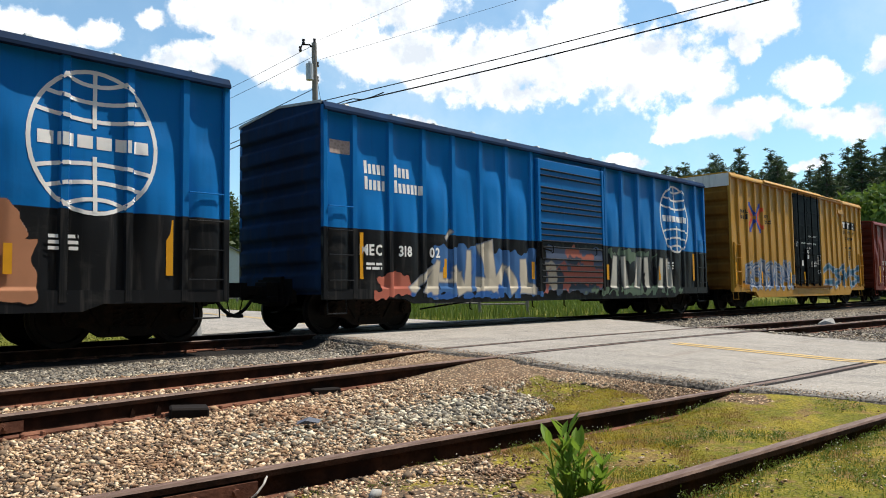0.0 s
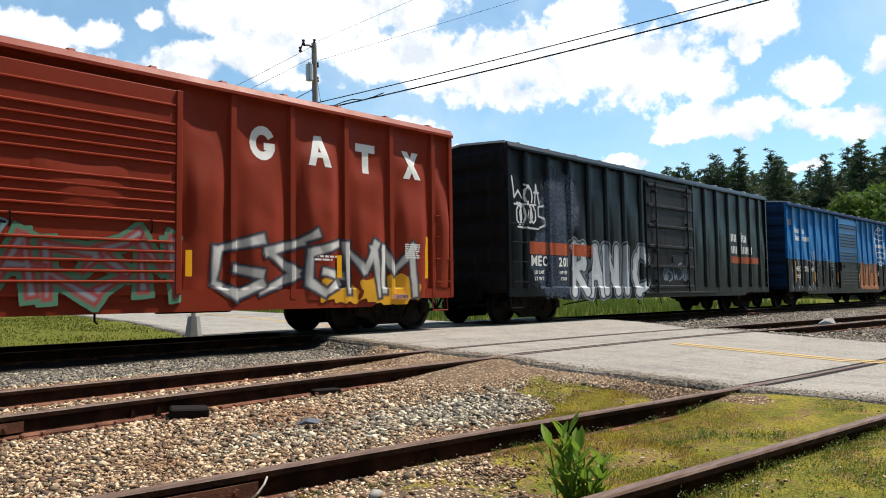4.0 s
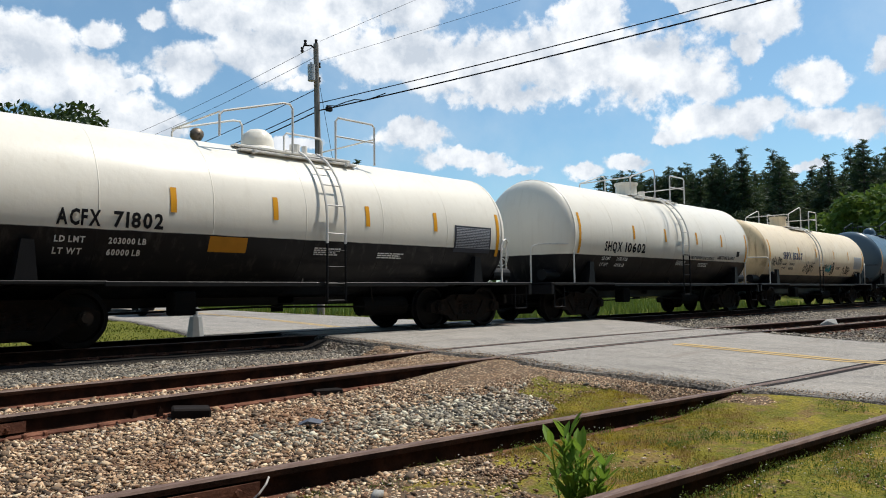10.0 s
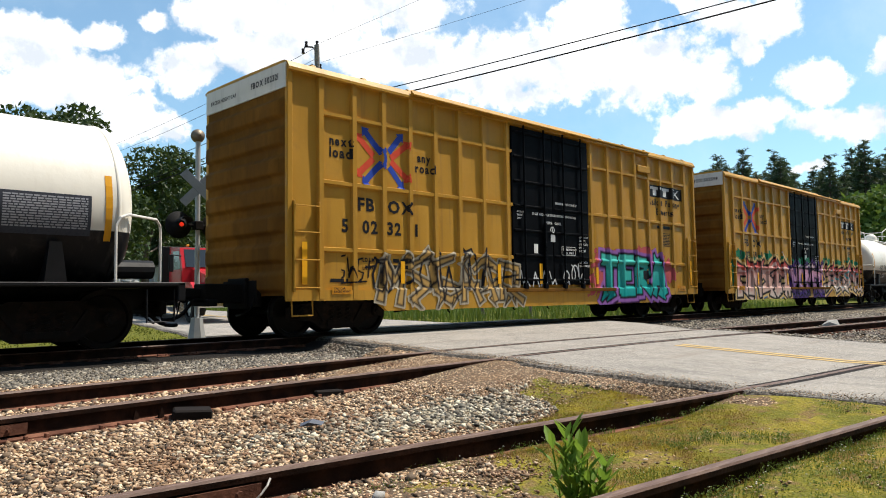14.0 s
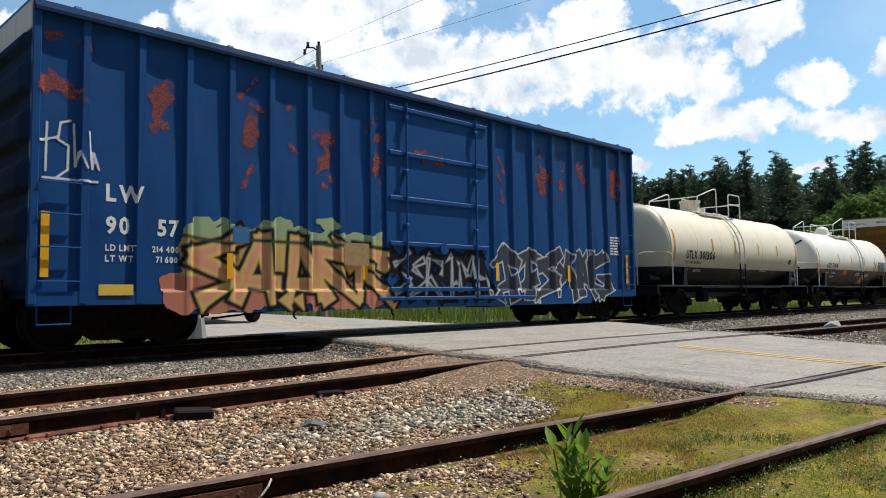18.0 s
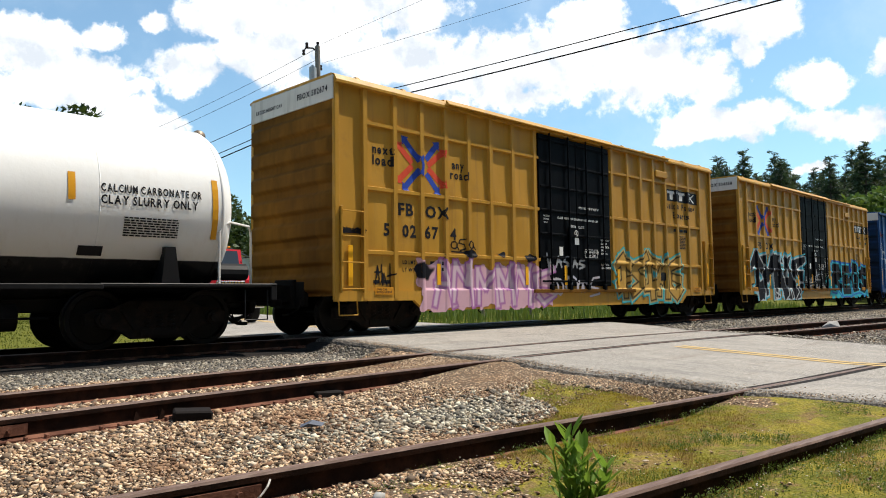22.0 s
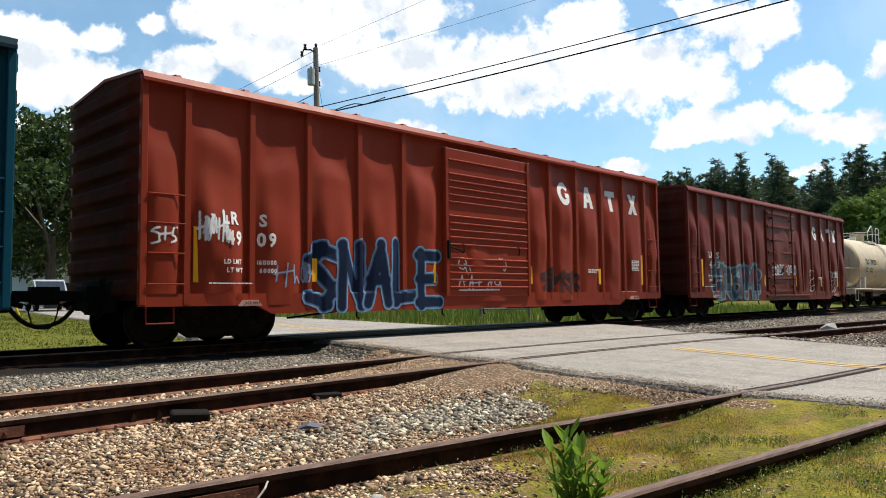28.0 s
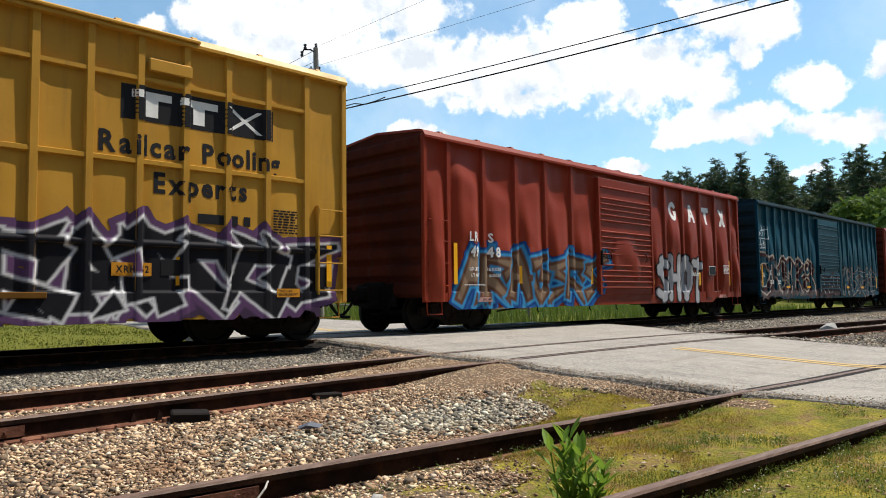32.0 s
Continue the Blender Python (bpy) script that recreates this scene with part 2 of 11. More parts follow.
def steps(nn, fac, cols):
    """Picks one colour of a row of equal steps."""
    ramp = nn.n("ShaderNodeValToRGB", {0: fac})
    ramp.color_ramp.interpolation = "CONSTANT"
    els = ramp.color_ramp.elements
    els[0].position, els[0].color = 0.0, (*cols[0], 1)
    els[1].position, els[1].color = 1.0 / len(cols), (*cols[1], 1)
    for k in range(2, len(cols)):
        els.new(k / len(cols)).color = (*cols[k], 1)
    return ramp.outputs[0]


TANS = [(0.371, 0.235, 0.134), (0.097, 0.060, 0.036), (0.652, 0.439, 0.263), (0.224, 0.126, 0.068), (0.194, 0.142, 0.094), (0.807, 0.640, 0.419), (0.403, 0.257, 0.145), (0.049, 0.031, 0.020), (0.367, 0.253, 0.159), (0.191, 0.098, 0.054), (0.747, 0.522, 0.324), (0.149, 0.098, 0.059), (0.640, 0.511, 0.377), (0.122, 0.086, 0.058)]
GREYS = [(0.224, 0.19, 0.133), (0.051, 0.05, 0.0447), (0.388, 0.35, 0.275), (0.122, 0.115, 0.0946), (0.734, 0.68, 0.516), (0.306, 0.245, 0.163), (0.0714, 0.062, 0.0473), (0.561, 0.50, 0.37), (0.153, 0.14, 0.116), (0.367, 0.33, 0.258)]


DARKS = [(0.13, 0.122, 0.108), (0.055, 0.053, 0.0495), (0.21, 0.19, 0.153), (0.09, 0.085, 0.0765), (0.32, 0.28, 0.216), (0.16, 0.135, 0.099), (0.07, 0.065, 0.0585), (0.25, 0.225, 0.18), (0.11, 0.105, 0.0945), (0.4, 0.36, 0.288)]


def b_stone(nn, cols=TANS, rusty=0.55):
    rnd = nn.n("ShaderNodeNewGeometry").outputs["Random Per Island"]
    co = obj_co(nn)
    c = steps(nn, rnd, cols)
    c = nn.mix(nn.m("MULTIPLY", nn.noise(co, 70.0, 3.0), 0.4), c, (0.14, 0.105, 0.075))
    # rust-brown dust in patches
    c = nn.mix(nn.m("MULTIPLY", nn.ramp(nn.noise(co, 0.9, 3.0), 0.52, 0.68), rusty), c, (0.22, 0.11, 0.055))
    bed_shade = nn.n("ShaderNodeAttribute", attribute_name="bed_shade").outputs["Fac"]
    c = nn.mix(bed_shade, c, (0.02, 0.018, 0.017))
    return principled(nn, c, 0.85, bump=nn.noise(co, 90.0, 2.0), strength=0.3, spec=0.3)


def b_ground(nn):
    """Gravel and packed dirt, passing to grass where the 'grass' attribute is high."""
    co = obj_co(nn)
    g = nn.n("ShaderNodeAttribute", attribute_name="grass").outputs["Fac"]
    dk = nn.n("ShaderNodeAttribute", attribute_name="grey").outputs["Fac"]
    bed_shade = nn.n("ShaderNodeAttribute", attribute_name="bed_shade").outputs["Fac"]
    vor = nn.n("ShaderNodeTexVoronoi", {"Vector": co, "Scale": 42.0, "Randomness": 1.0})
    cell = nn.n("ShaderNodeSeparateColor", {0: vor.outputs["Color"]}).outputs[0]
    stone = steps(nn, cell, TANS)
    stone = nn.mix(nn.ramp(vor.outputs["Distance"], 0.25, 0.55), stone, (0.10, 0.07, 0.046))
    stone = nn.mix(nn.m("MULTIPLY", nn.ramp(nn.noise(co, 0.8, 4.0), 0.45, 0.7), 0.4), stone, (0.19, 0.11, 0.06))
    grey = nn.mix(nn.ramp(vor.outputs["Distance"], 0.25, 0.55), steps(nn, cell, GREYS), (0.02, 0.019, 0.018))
    stone = nn.mix(dk, stone, grey)
    # the bed beneath the train is blackened, its shade put into the colour
    stone = nn.mix(bed_shade, stone, (0.014, 0.012, 0.011))
    n1, n2 = nn.noise(co, 2.6, 5.0, 0.6), nn.noise(co, 34.0, 4.0, 0.7)
    turf = nn.mix(nn.ramp(n1, 0.40, 0.62), (0.122, 0.122, 0.010), (0.25, 0.200, 0.022))
    turf = nn.mix(nn.m("MULTIPLY", nn.ramp(nn.noise(co, 5.0, 6.0, 0.65), 0.49, 0.62), 0.85), turf, (0.19, 0.115, 0.05))
    turf = nn.mix(nn.m("MULTIPLY", nn.ramp(n2, 0.4, 0.7), 0.6), turf, (0.05, 0.046, 0.014))
    turf = nn.mix(nn.m("MULTIPLY", nn.ramp(nn.noise(co, 60.0, 3.0, 0.7), 0.56, 0.7), 0.4), turf, (0.40, 0.33, 0.16))
    turf = nn.mix(nn.m("MULTIPLY", nn.ramp(g, 0.9, 0.99), 0.75), turf, (0.085, 0.098, 0.008))
    mask = nn.ramp(nn.m("ADD", g, nn.m("MULTIPLY", nn.m("SUBTRACT", nn.noise(co, 7.0, 5.0, 0.65), 0.5), 1.1)), 0.34, 0.60)
    c = nn.mix(mask, stone, turf)
    h = nn.m("ADD", nn.m("MULTIPLY", vor.outputs["Distance"], -0.6), nn.m("MULTIPLY", n2, 0.5))
    return principled(nn, c, 0.95, bump=h, strength=0.7, dist=0.03, spec=0.15)


def b_moss(nn):
    """Short turf in patches: olive, yellow, green and withered brown."""
    co = obj_co(nn)
    rnd = nn.n("ShaderNodeNewGeometry").outputs["Random Per Island"]
    c = nn.mix(nn.ramp(nn.noise(co, 1.8, 4.0), 0.35, 0.55), (0.165, 0.165, 0.010), (0.38, 0.285, 0.026))
    c = nn.mix(nn.ramp(nn.noise(co, 4.5, 5.0, 0.65), 0.46, 0.58), c, (0.29, 0.17, 0.062))
    c = nn.mix(nn.m("MULTIPLY", nn.ramp(nn.noise(co, 3.1, 4.0, 0.6), 0.56, 0.66), 0.8), c, (0.09, 0.15, 0.02))
    c = nn.mix(nn.m("MULTIPLY", rnd, 0.6), c, (0.13, 0.10, 0.018))
    base = principled(nn, c, 0.8, spec=0.15)
    tr = nn.n("ShaderNodeBsdfTranslucent", {"Color": c}).outputs[0]
    return nn.n("ShaderNodeMixShader", {0: 0.25, 1: base, 2: tr}).outputs[0]


def b_asphalt(nn):
    """Old grey asphalt: stony grain, wheel bands along the road, patches, loose grit at the edge."""
    co = obj_co(nn)
    agg = nn.noise(co, 75.0, 3.0, 0.75)
    c = nn.mix(nn.ramp(agg, 0.36, 0.64), (0.115, 0.104, 0.090), (0.40, 0.362, 0.315))
    wear = nn.noise(co, 0.7, 5.0, 0.6)
    c = nn.mix(nn.m("MULTIPLY", nn.ramp(wear, 0.4, 0.66), 0.5), c, (0.33, 0.297, 0.255))
    lanes = nn.noise(stretched(nn, co, (2.2, 0.10, 1.0)), 1.0, 4.0)
    c = nn.mix(nn.m("MULTIPLY", nn.ramp(lanes, 0.44, 0.66), 0.34), c, (0.17, 0.16, 0.15))
    blot = nn.noise(stretched(nn, co, (1.0, 0.45, 1.0)), 3.0, 8.0, 0.75)
    c = nn.mix(nn.m("MULTIPLY", nn.ramp(blot, 0.48, 0.66), 0.55), c, (0.13, 0.12, 0.11))
    c = nn.mix(nn.m("MULTIPLY", nn.ramp(nn.noise(co, 20.0, 5.0, 0.8), 0.52, 0.62), 0.5), c, (0.46, 0.43, 0.39))
    # tracked rust and dirt across, where the rails lie
    cross = nn.noise(stretched(nn, co, (0.25, 3.0, 1.0)), 1.0, 4.0)
    c = nn.mix(nn.m("MULTIPLY", nn.ramp(cross, 0.56, 0.68), 0.35), c, (0.15, 0.115, 0.09))
    e = nn.n("ShaderNodeAttribute", attribute_name="edge").outputs["Fac"]
    vor = nn.n("ShaderNodeTexVoronoi", {"Vector": co, "Scale": 46.0})
    cell = nn.n("ShaderNodeSeparateColor", {0: vor.outputs["Color"]}).outputs[0]
    grit = nn.mix(nn.ramp(vor.outputs["Distance"], 0.2, 0.5), nn.mix(0.55, steps(nn, cell, GREYS), (0.27, 0.245, 0.21)), (0.10, 0.09, 0.08))
    m = nn.ramp(nn.m("ADD", e, nn.m("MULTIPLY", nn.m("SUBTRACT", nn.noise(co, 9.0, 4.0), 0.5), 1.2)), 0.45, 0.9)
    c = nn.mix(m, c, grit)
    h = nn.m("ADD", nn.m("MULTIPLY", vor.outputs["Distance"], nn.m("MULTIPLY", m, -1.0)), nn.m("MULTIPLY", agg, 0.5))
    return principled(nn, c, 0.9, bump=h, strength=0.5, dist=0.012, spec=0.25)


def b_broken(nn):
    """The crumbled side of the asphalt sheet."""
    co = obj_co(nn)
    n1 = nn.noise(co, 26.0, 5.0, 0.75)
    c = nn.mix(nn.ramp(n1, 0.42, 0.66), (0.05, 0.045, 0.04), (0.24, 0.21, 0.18))
    return principled(nn, c, 0.95, bump=n1, strength=1.0, dist=0.03, spec=0.1)


def b_leaf(nn, a=(0.03, 0.06, 0.014), b=(0.09, 0.14, 0.03), rough=0.6, through=0.25):
    rnd = nn.n("ShaderNodeNewGeometry").outputs["Random Per Island"]
    co = obj_co(nn)
    f = nn.m("ADD", nn.m("MULTIPLY", rnd, 0.6), nn.m("MULTIPLY", nn.noise(co, 0.6, 3.0), 0.4))
    c = nn.mix(f, a, b)
    base = principled(nn, c, rough, spec=0.3)
    tr = nn.n("ShaderNodeBsdfTranslucent", {"Color": nn.mix(0.3, c, (0.2, 0.26, 0.04))}).outputs[0]
    return nn.n("ShaderNodeMixShader", {0: through, 1: base, 2: tr}).outputs[0]


def b_bark(nn, a=(0.05, 0.038, 0.028), b=(0.14, 0.11, 0.085)):
    co = obj_co(nn)
    g = nn.noise(stretched(nn, co, (14.0, 14.0, 2.0)), 1.0, 5.0, 0.65)
    return principled(nn, nn.mix(nn.ramp(g, 0.3, 0.7), a, b), 0.9, bump=g, strength=0.7, dist=0.03)


def b_pole_wood(nn):
    co = obj_co(nn)
    g = nn.noise(stretched(nn, co, (18.0, 18.0, 0.8)), 1.0, 5.0, 0.6)
    return principled(nn, nn.mix(nn.ramp(g, 0.3, 0.7), (0.11, 0.095, 0.08), (0.27, 0.24, 0.205)), 0.85, bump=g, strength=0.4)


def b_glass(nn):
    return principled(nn, (0.02, 0.025, 0.03), 0.08, 0.0, spec=0.6)


def b_lamp(nn, color, power):
    return nn.n("ShaderNodeEmission", {"Color": (*color, 1.0), "Strength": power}).outputs[0]


def b_spray(nn):
    """Spray paint: colour and cover come with the mesh, thin at the edges, a little dusty."""
    at = nn.n("ShaderNodeAttribute", attribute_name="spray")
    co = obj_co(nn)
    n1 = nn.noise(co, 6.0, 4.0, 0.6)
    c = nn.mix(nn.m("MULTIPLY", nn.ramp(n1, 0.45, 0.8), 0.09), at.outputs["Color"], (0.05, 0.04, 0.035))
    base = principled(nn, c, 0.6, spec=0.08)
    a = nn.ramp(nn.m("ADD", at.outputs["Alpha"], nn.m("MULTIPLY", nn.m("SUBTRACT", nn.noise(co, 30.0, 3.0), 0.5), 0.35)), 0.3, 0.7)
    clear = nn.n("ShaderNodeBsdfTransparent").outputs[0]
    return nn.n("ShaderNodeMixShader", {0: a, 1: clear, 2: base}).outputs[0]


IRON = material("dark_iron", b_iron)
IRON_RUSTY = material("rusty_iron", b_iron, color=(0.010, 0.0080, 0.0065), rust=0.6)
WHEEL = material("wheel_steel", b_iron, color=(0.008, 0.0075, 0.007), rough=0.55, rust=0.2)
RUBBER = flat("rubber", (0.012, 0.012, 0.013), rough=0.75)
# rail sides coloured near black for their shade; the rusty foot paler, as sunlit
RAIL_SIDE_SHADED = material("shaded_rail_side", b_rail_side)
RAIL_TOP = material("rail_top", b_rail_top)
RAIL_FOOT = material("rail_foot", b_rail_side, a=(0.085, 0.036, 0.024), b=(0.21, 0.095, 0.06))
TIE = material("tie_wood", b_tie)
STONE = material("ballast_stone", b_stone)
STONE_GREY = material("grey_ballast_stone", b_stone, cols=GREYS, rusty=0.15)
STONE_DARK = material("dark_ballast_stone", b_stone, cols=DARKS, rusty=0.15)
GROUND = material("ground", b_ground)
ASPHALT = material("asphalt", b_asphalt)
SPRAY = material("spray_paint", b_spray)
WHITE = flat("white_lettering", (0.78, 0.78, 0.76), rough=0.55, vary=0.1)
BLACK = flat("black_lettering", (0.015, 0.015, 0.018), rough=0.5)
NAVY = flat("navy_lettering", (0.018, 0.03, 0.10), rough=0.5)
STRIPE_Y = flat("yellow_reflector", (0.85, 0.42, 0.02), rough=0.35, vary=0.05)
STRIPE_O = flat("amber_reflector", (0.68, 0.32, 0.02), rough=0.4, vary=0.1)
GALV = flat("galvanised_steel", (0.42, 0.43, 0.43), rough=0.5, metal=0.4)


# ---- mesh building ----
class Geo:
    """Collects vertices and faces of one mesh."""

    def __init__(self):
        self.v, self.f = [], []

    def add(self, vs, fs):
        k = len(self.v)
        self.v += [tuple(a) for a in vs]
        self.f += [tuple(k + i for i in f) for f in fs]
        return self

    def box(self, x0, x1, y0, y1, z0, z1, b=0.0):
        lo, hi = (min(x0, x1), min(y0, y1), min(z0, z1)), (max(x0, x1), max(y0, y1), max(z0, z1))
        if b <= 0:
            vs = [(x, y, z) for x in (lo[0], hi[0]) for y in (lo[1], hi[1]) for z in (lo[2], hi[2])]
            return self.add(vs, [(0, 1, 3, 2), (4, 6, 7, 5), (0, 4, 5, 1), (2, 3, 7, 6), (0, 2, 6, 4), (1, 5, 7, 3)])
        b = min(b, 0.45 * min(hi[i] - lo[i] for i in range(3)))
        ids, vs = {}, []
        for sx in (0, 1):
            for sy in (0, 1):
                for sz in (0, 1):
                    s = (sx, sy, sz)
                    for a in range(3):
                        ids[(*s, a)] = len(vs)
                        vs.append(tuple((hi[i] if s[i] else lo[i]) - (0 if i == a else (b if s[i] else -b)) for i in range(3)))
        fs = []
        for a in range(3):
            o1, o2 = (a + 1) % 3, (a + 2) % 3
            for sa in (0, 1):
                q = []
                for s1, s2 in ((0, 0), (1, 0), (1, 1), (0, 1)):
                    s = [0, 0, 0]
                    s[a], s[o1], s[o2] = sa, s1, s2
                    q.append(ids[(*s, a)])
                fs.append(tuple(q))
            for s1 in (0, 1):
                for s2 in (0, 1):
                    p, r = [0, 0, 0], [0, 0, 0]
                    p[a], p[o1], p[o2] = 0, s1, s2
                    r[a], r[o1], r[o2] = 1, s1, s2
                    fs.append((ids[(*p, o1)], ids[(*r, o1)], ids[(*r, o2)], ids[(*p, o2)]))
        for sx in (0, 1):
            for sy in (0, 1):
                for sz in (0, 1):
                    fs.append(tuple(ids[(sx, sy, sz, a)] for a in range(3)))
        return self.add(vs, fs)

    def cyl(self, p0, p1, r, n=10, r2=None, cap=True):
        p0, p1 = Vector(p0), Vector(p1)
        r2 = r if r2 is None else r2
        w = (p1 - p0).normalized()
        u = w.orthogonal().normalized()
        t = w.cross(u)
        ring = [(math.cos(2 * math.pi * i / n), math.sin(2 * math.pi * i / n)) for i in range(n)]
        vs = [p0 + (u * c + t * s) * r for c, s in ring] + [p1 + (u * c + t * s) * r2 for c, s in ring]
        fs = [(i, (i + 1) % n, n + (i + 1) % n, n + i) for i in range(n)]
        if cap:
            fs += [tuple(range(n))[::-1], tuple(range(n, 2 * n))]
        return self.add(vs, fs)

    def tube(self, pts, r, n=6):
        pts = [Vector(p) for p in pts]
        vs, fs = [], []
        u = None
        for i, p in enumerate(pts):
            d = (pts[min(i + 1, len(pts) - 1)] - pts[max(i - 1, 0)]).normalized()
            u = d.orthogonal().normalized() if u is None else (u - d * u.dot(d)).normalized()
            t = d.cross(u)
            vs += [p + (u * math.cos(2 * math.pi * k / n) + t * math.sin(2 * math.pi * k / n)) * r for k in range(n)]
        for i in range(len(pts) - 1):
            fs += [(i * n + k, i * n + (k + 1) % n, (i + 1) * n + (k + 1) % n, (i + 1) * n + k) for k in range(n)]
        fs += [tuple(range(n))[::-1], tuple(range((len(pts) - 1) * n, len(pts) * n))]
        return self.add(vs, fs)

    def lathe(self, prof, n=32, axis="x", c=(0, 0, 0), a0=0.0, a1=2 * math.pi):
        """prof: (along, radius) pairs turned round an axis through c."""
        vs, fs = [], []
        full = abs(a1 - a0 - 2 * math.pi) < 1e-6
        m = n if full else n + 1
        for t, r in prof:
            for k in range(m):
                a = a0 + (a1 - a0) * k / n
                o = {"x": (t, r * math.cos(a), r * math.sin(a)), "y": (r * math.cos(a), t, r * math.sin(a)), "z": (r * math.cos(a), r * math.sin(a), t)}[axis]
                vs.append((o[0] + c[0], o[1] + c[1], o[2] + c[2]))
        for i in range(len(prof) - 1):
            for k in range(n):
                k2 = (k + 1) % m
                fs.append((i * m + k, i * m + k2, (i + 1) * m + k2, (i + 1) * m + k))
        return self.add(vs, fs)

    def prism(self, poly, a0, a1, plane="xz"):
        """poly in the plane, drawn out from a0 to a1 along the third axis."""
        put = {"xz": lambda p, a: (p[0], a, p[1]), "yz": lambda p, a: (a, p[0], p[1]), "xy": lambda p, a: (p[0], p[1], a)}[plane]
        n = len(poly)
        vs = [put(p, a0) for p in poly] + [put(p, a1) for p in poly]
        fs = [tuple(range(n))[::-1], tuple(range(n, 2 * n))] + [(i, (i + 1) % n, n + (i + 1) % n, n + i) for i in range(n)]
        return self.add(vs, fs)

    def mesh(self, name, smooth=False):
        me = bpy.data.meshes.new(name)
        me.from_pydata(self.v, [], self.f)
        if smooth:
            me.polygons.foreach_set("use_smooth", [True] * len(me.polygons))
        me.update()
        return me


def grid_mesh(name, X, Y, Z, keep=None, smooth=True):
    """A sheet from three equal arrays; keep: which cells stay."""
    h, w = X.shape
    me = bpy.data.meshes.new(name)
    co = np.stack([X, Y, Z], -1).reshape(-1, 3).astype(np.float32)
    idx = np.arange(h * w).reshape(h, w)
    q = np.stack([idx[:-1, :-1], idx[:-1, 1:], idx[1:, 1:], idx[1:, :-1]], -1).reshape(-1, 4)
    if keep is not None:
        q = q[keep.reshape(-1)]
    used, inv = np.unique(q, return_inverse=True)
    q = inv.reshape(-1, 4)
    co = co[used]
    me.vertices.add(len(co))
    me.vertices.foreach_set("co", co.ravel())
    me.loops.add(q.size)
    me.loops.foreach_set("vertex_index", q.ravel().astype(np.int32))
    me.polygons.add(len(q))
    me.polygons.foreach_set("loop_start", np.arange(0, q.size, 4, dtype=np.int32))
    if smooth:
        me.polygons.foreach_set("use_smooth", np.ones(len(q), bool))
    me.update(calc_edges=True)
    return me, used


def tri_mesh(name, co, tris, smooth=False):
    me = bpy.data.meshes.new(name)
    me.vertices.add(len(co))
    me.vertices.foreach_set("co", np.asarray(co, np.float32).ravel())
    me.loops.add(tris.size)
    me.loops.foreach_set("vertex_index", tris.ravel().astype(np.int32))
    me.polygons.add(len(tris))
    me.polygons.foreach_set("loop_start", np.arange(0, tris.size, 3, dtype=np.int32))
    if smooth:
        me.polygons.foreach_set("use_smooth", np.ones(len(tris), bool))
    me.update(calc_edges=True)
    return me


def part(name, geo, mat, parent=None, label="", at=None, smooth=False):
    """One mesh object under a thing or under a part."""
    me = geo.mesh(name, smooth) if isinstance(geo, Geo) else geo
    if mat is not None and not me.materials:
        me.materials.append(mat)
    ob = new(name, me)
    ob.parent = parent
    if at is not None:
        ob.matrix_basis = at if isinstance(at, Matrix) else Matrix.Translation(at)
    if label:
        ob["label"] = label
    return ob


def thing(name, label, category, group="", at=None, kind=""):
    ob = new(name)
    ob.empty_display_size = 0.2
    if at is not None:
        ob.matrix_basis = at
    return tagged(ob, label, category, group, kind)


# letters of the built-in font, each turned to a mesh once
GLYPHS = {}


def load_glyphs(chars):
    made = []
    for ch in chars:
        cu = bpy.data.curves.new("glyph", "FONT")
        cu.body, cu.size, cu.resolution_u, cu.offset = ch, 1.0, 2, 0.034
        made.append((ch, new("glyph", cu)))
    deps = bpy.context.evaluated_depsgraph_get()
    for ch, ob in made:
        me = bpy.data.meshes.new_from_object(ob.evaluated_get(deps))
        vs = [(v.co.x, v.co.y) for v in me.vertices]
        me.calc_loop_triangles()
        fs = [tuple(p.vertices) for p in me.loop_triangles]
        xs = [v[0] for v in vs] or [0.0]
        GLYPHS[ch] = (vs, fs, min(xs), max(xs))
        bpy.data.meshes.remove(me)
        cu = ob.data
        bpy.data.objects.remove(ob)
        bpy.data.curves.remove(cu)


load_glyphs("ABCDEFGHIJKLMNOPQRSTUVWXYZabcdefghijklmnopqrstuvwxyz0123456789.-'\"&/,")


def words(txt, h, wide=1.0, gap=0.16):
    """Flat letters of cap height h as (x, z) points from 0, and their width."""
    s = h / 0.69
    x, vs, fs = 0.0, [], []
    for ch in txt:
        if ch == " ":
            x += 0.42 * h * wide
            continue
        gv, gf, lo, hi = GLYPHS[ch]
        k = len(vs)
        vs += [(x + (a - lo) * s * wide, b * s) for a, b in gv]
        fs += [tuple(k + i for i in f) for f in gf]
        x += (hi - lo) * s * wide + gap * h
    return vs, fs, x - gap * h

# ---- the lie of the land ----
MAIN_Y = 12.545
GAUGE = 1.505


def track2_y(x):
    if x < 1:
        return 6.49 + 0.105 * (x - 1)
    if x < 14:
        return 6.86 - 0.0075 * (x - 8) ** 2
    return 6.59 - 0.09 * (x - 14)


def track3_y(x):
    return 2.94 - 0.114 * x if x < 8 else 2.028 - 0.07 * (x - 8)


RZ2, RZ3 = -0.05, -0.16
LEFT_EDGE = [(-60, 5.5), (-2, 6.6), (1.7, 6.8), (3.1, 6.85), (4.9, 6.85), (6.2, 7.1), (8.8, 7.7), (11.2, 8.3), (14, 8.6), (18, 8.9), (24.5, 10.2), (42, 12.2), (50, 13.2), (80, 17.5), (200, 34.5)]
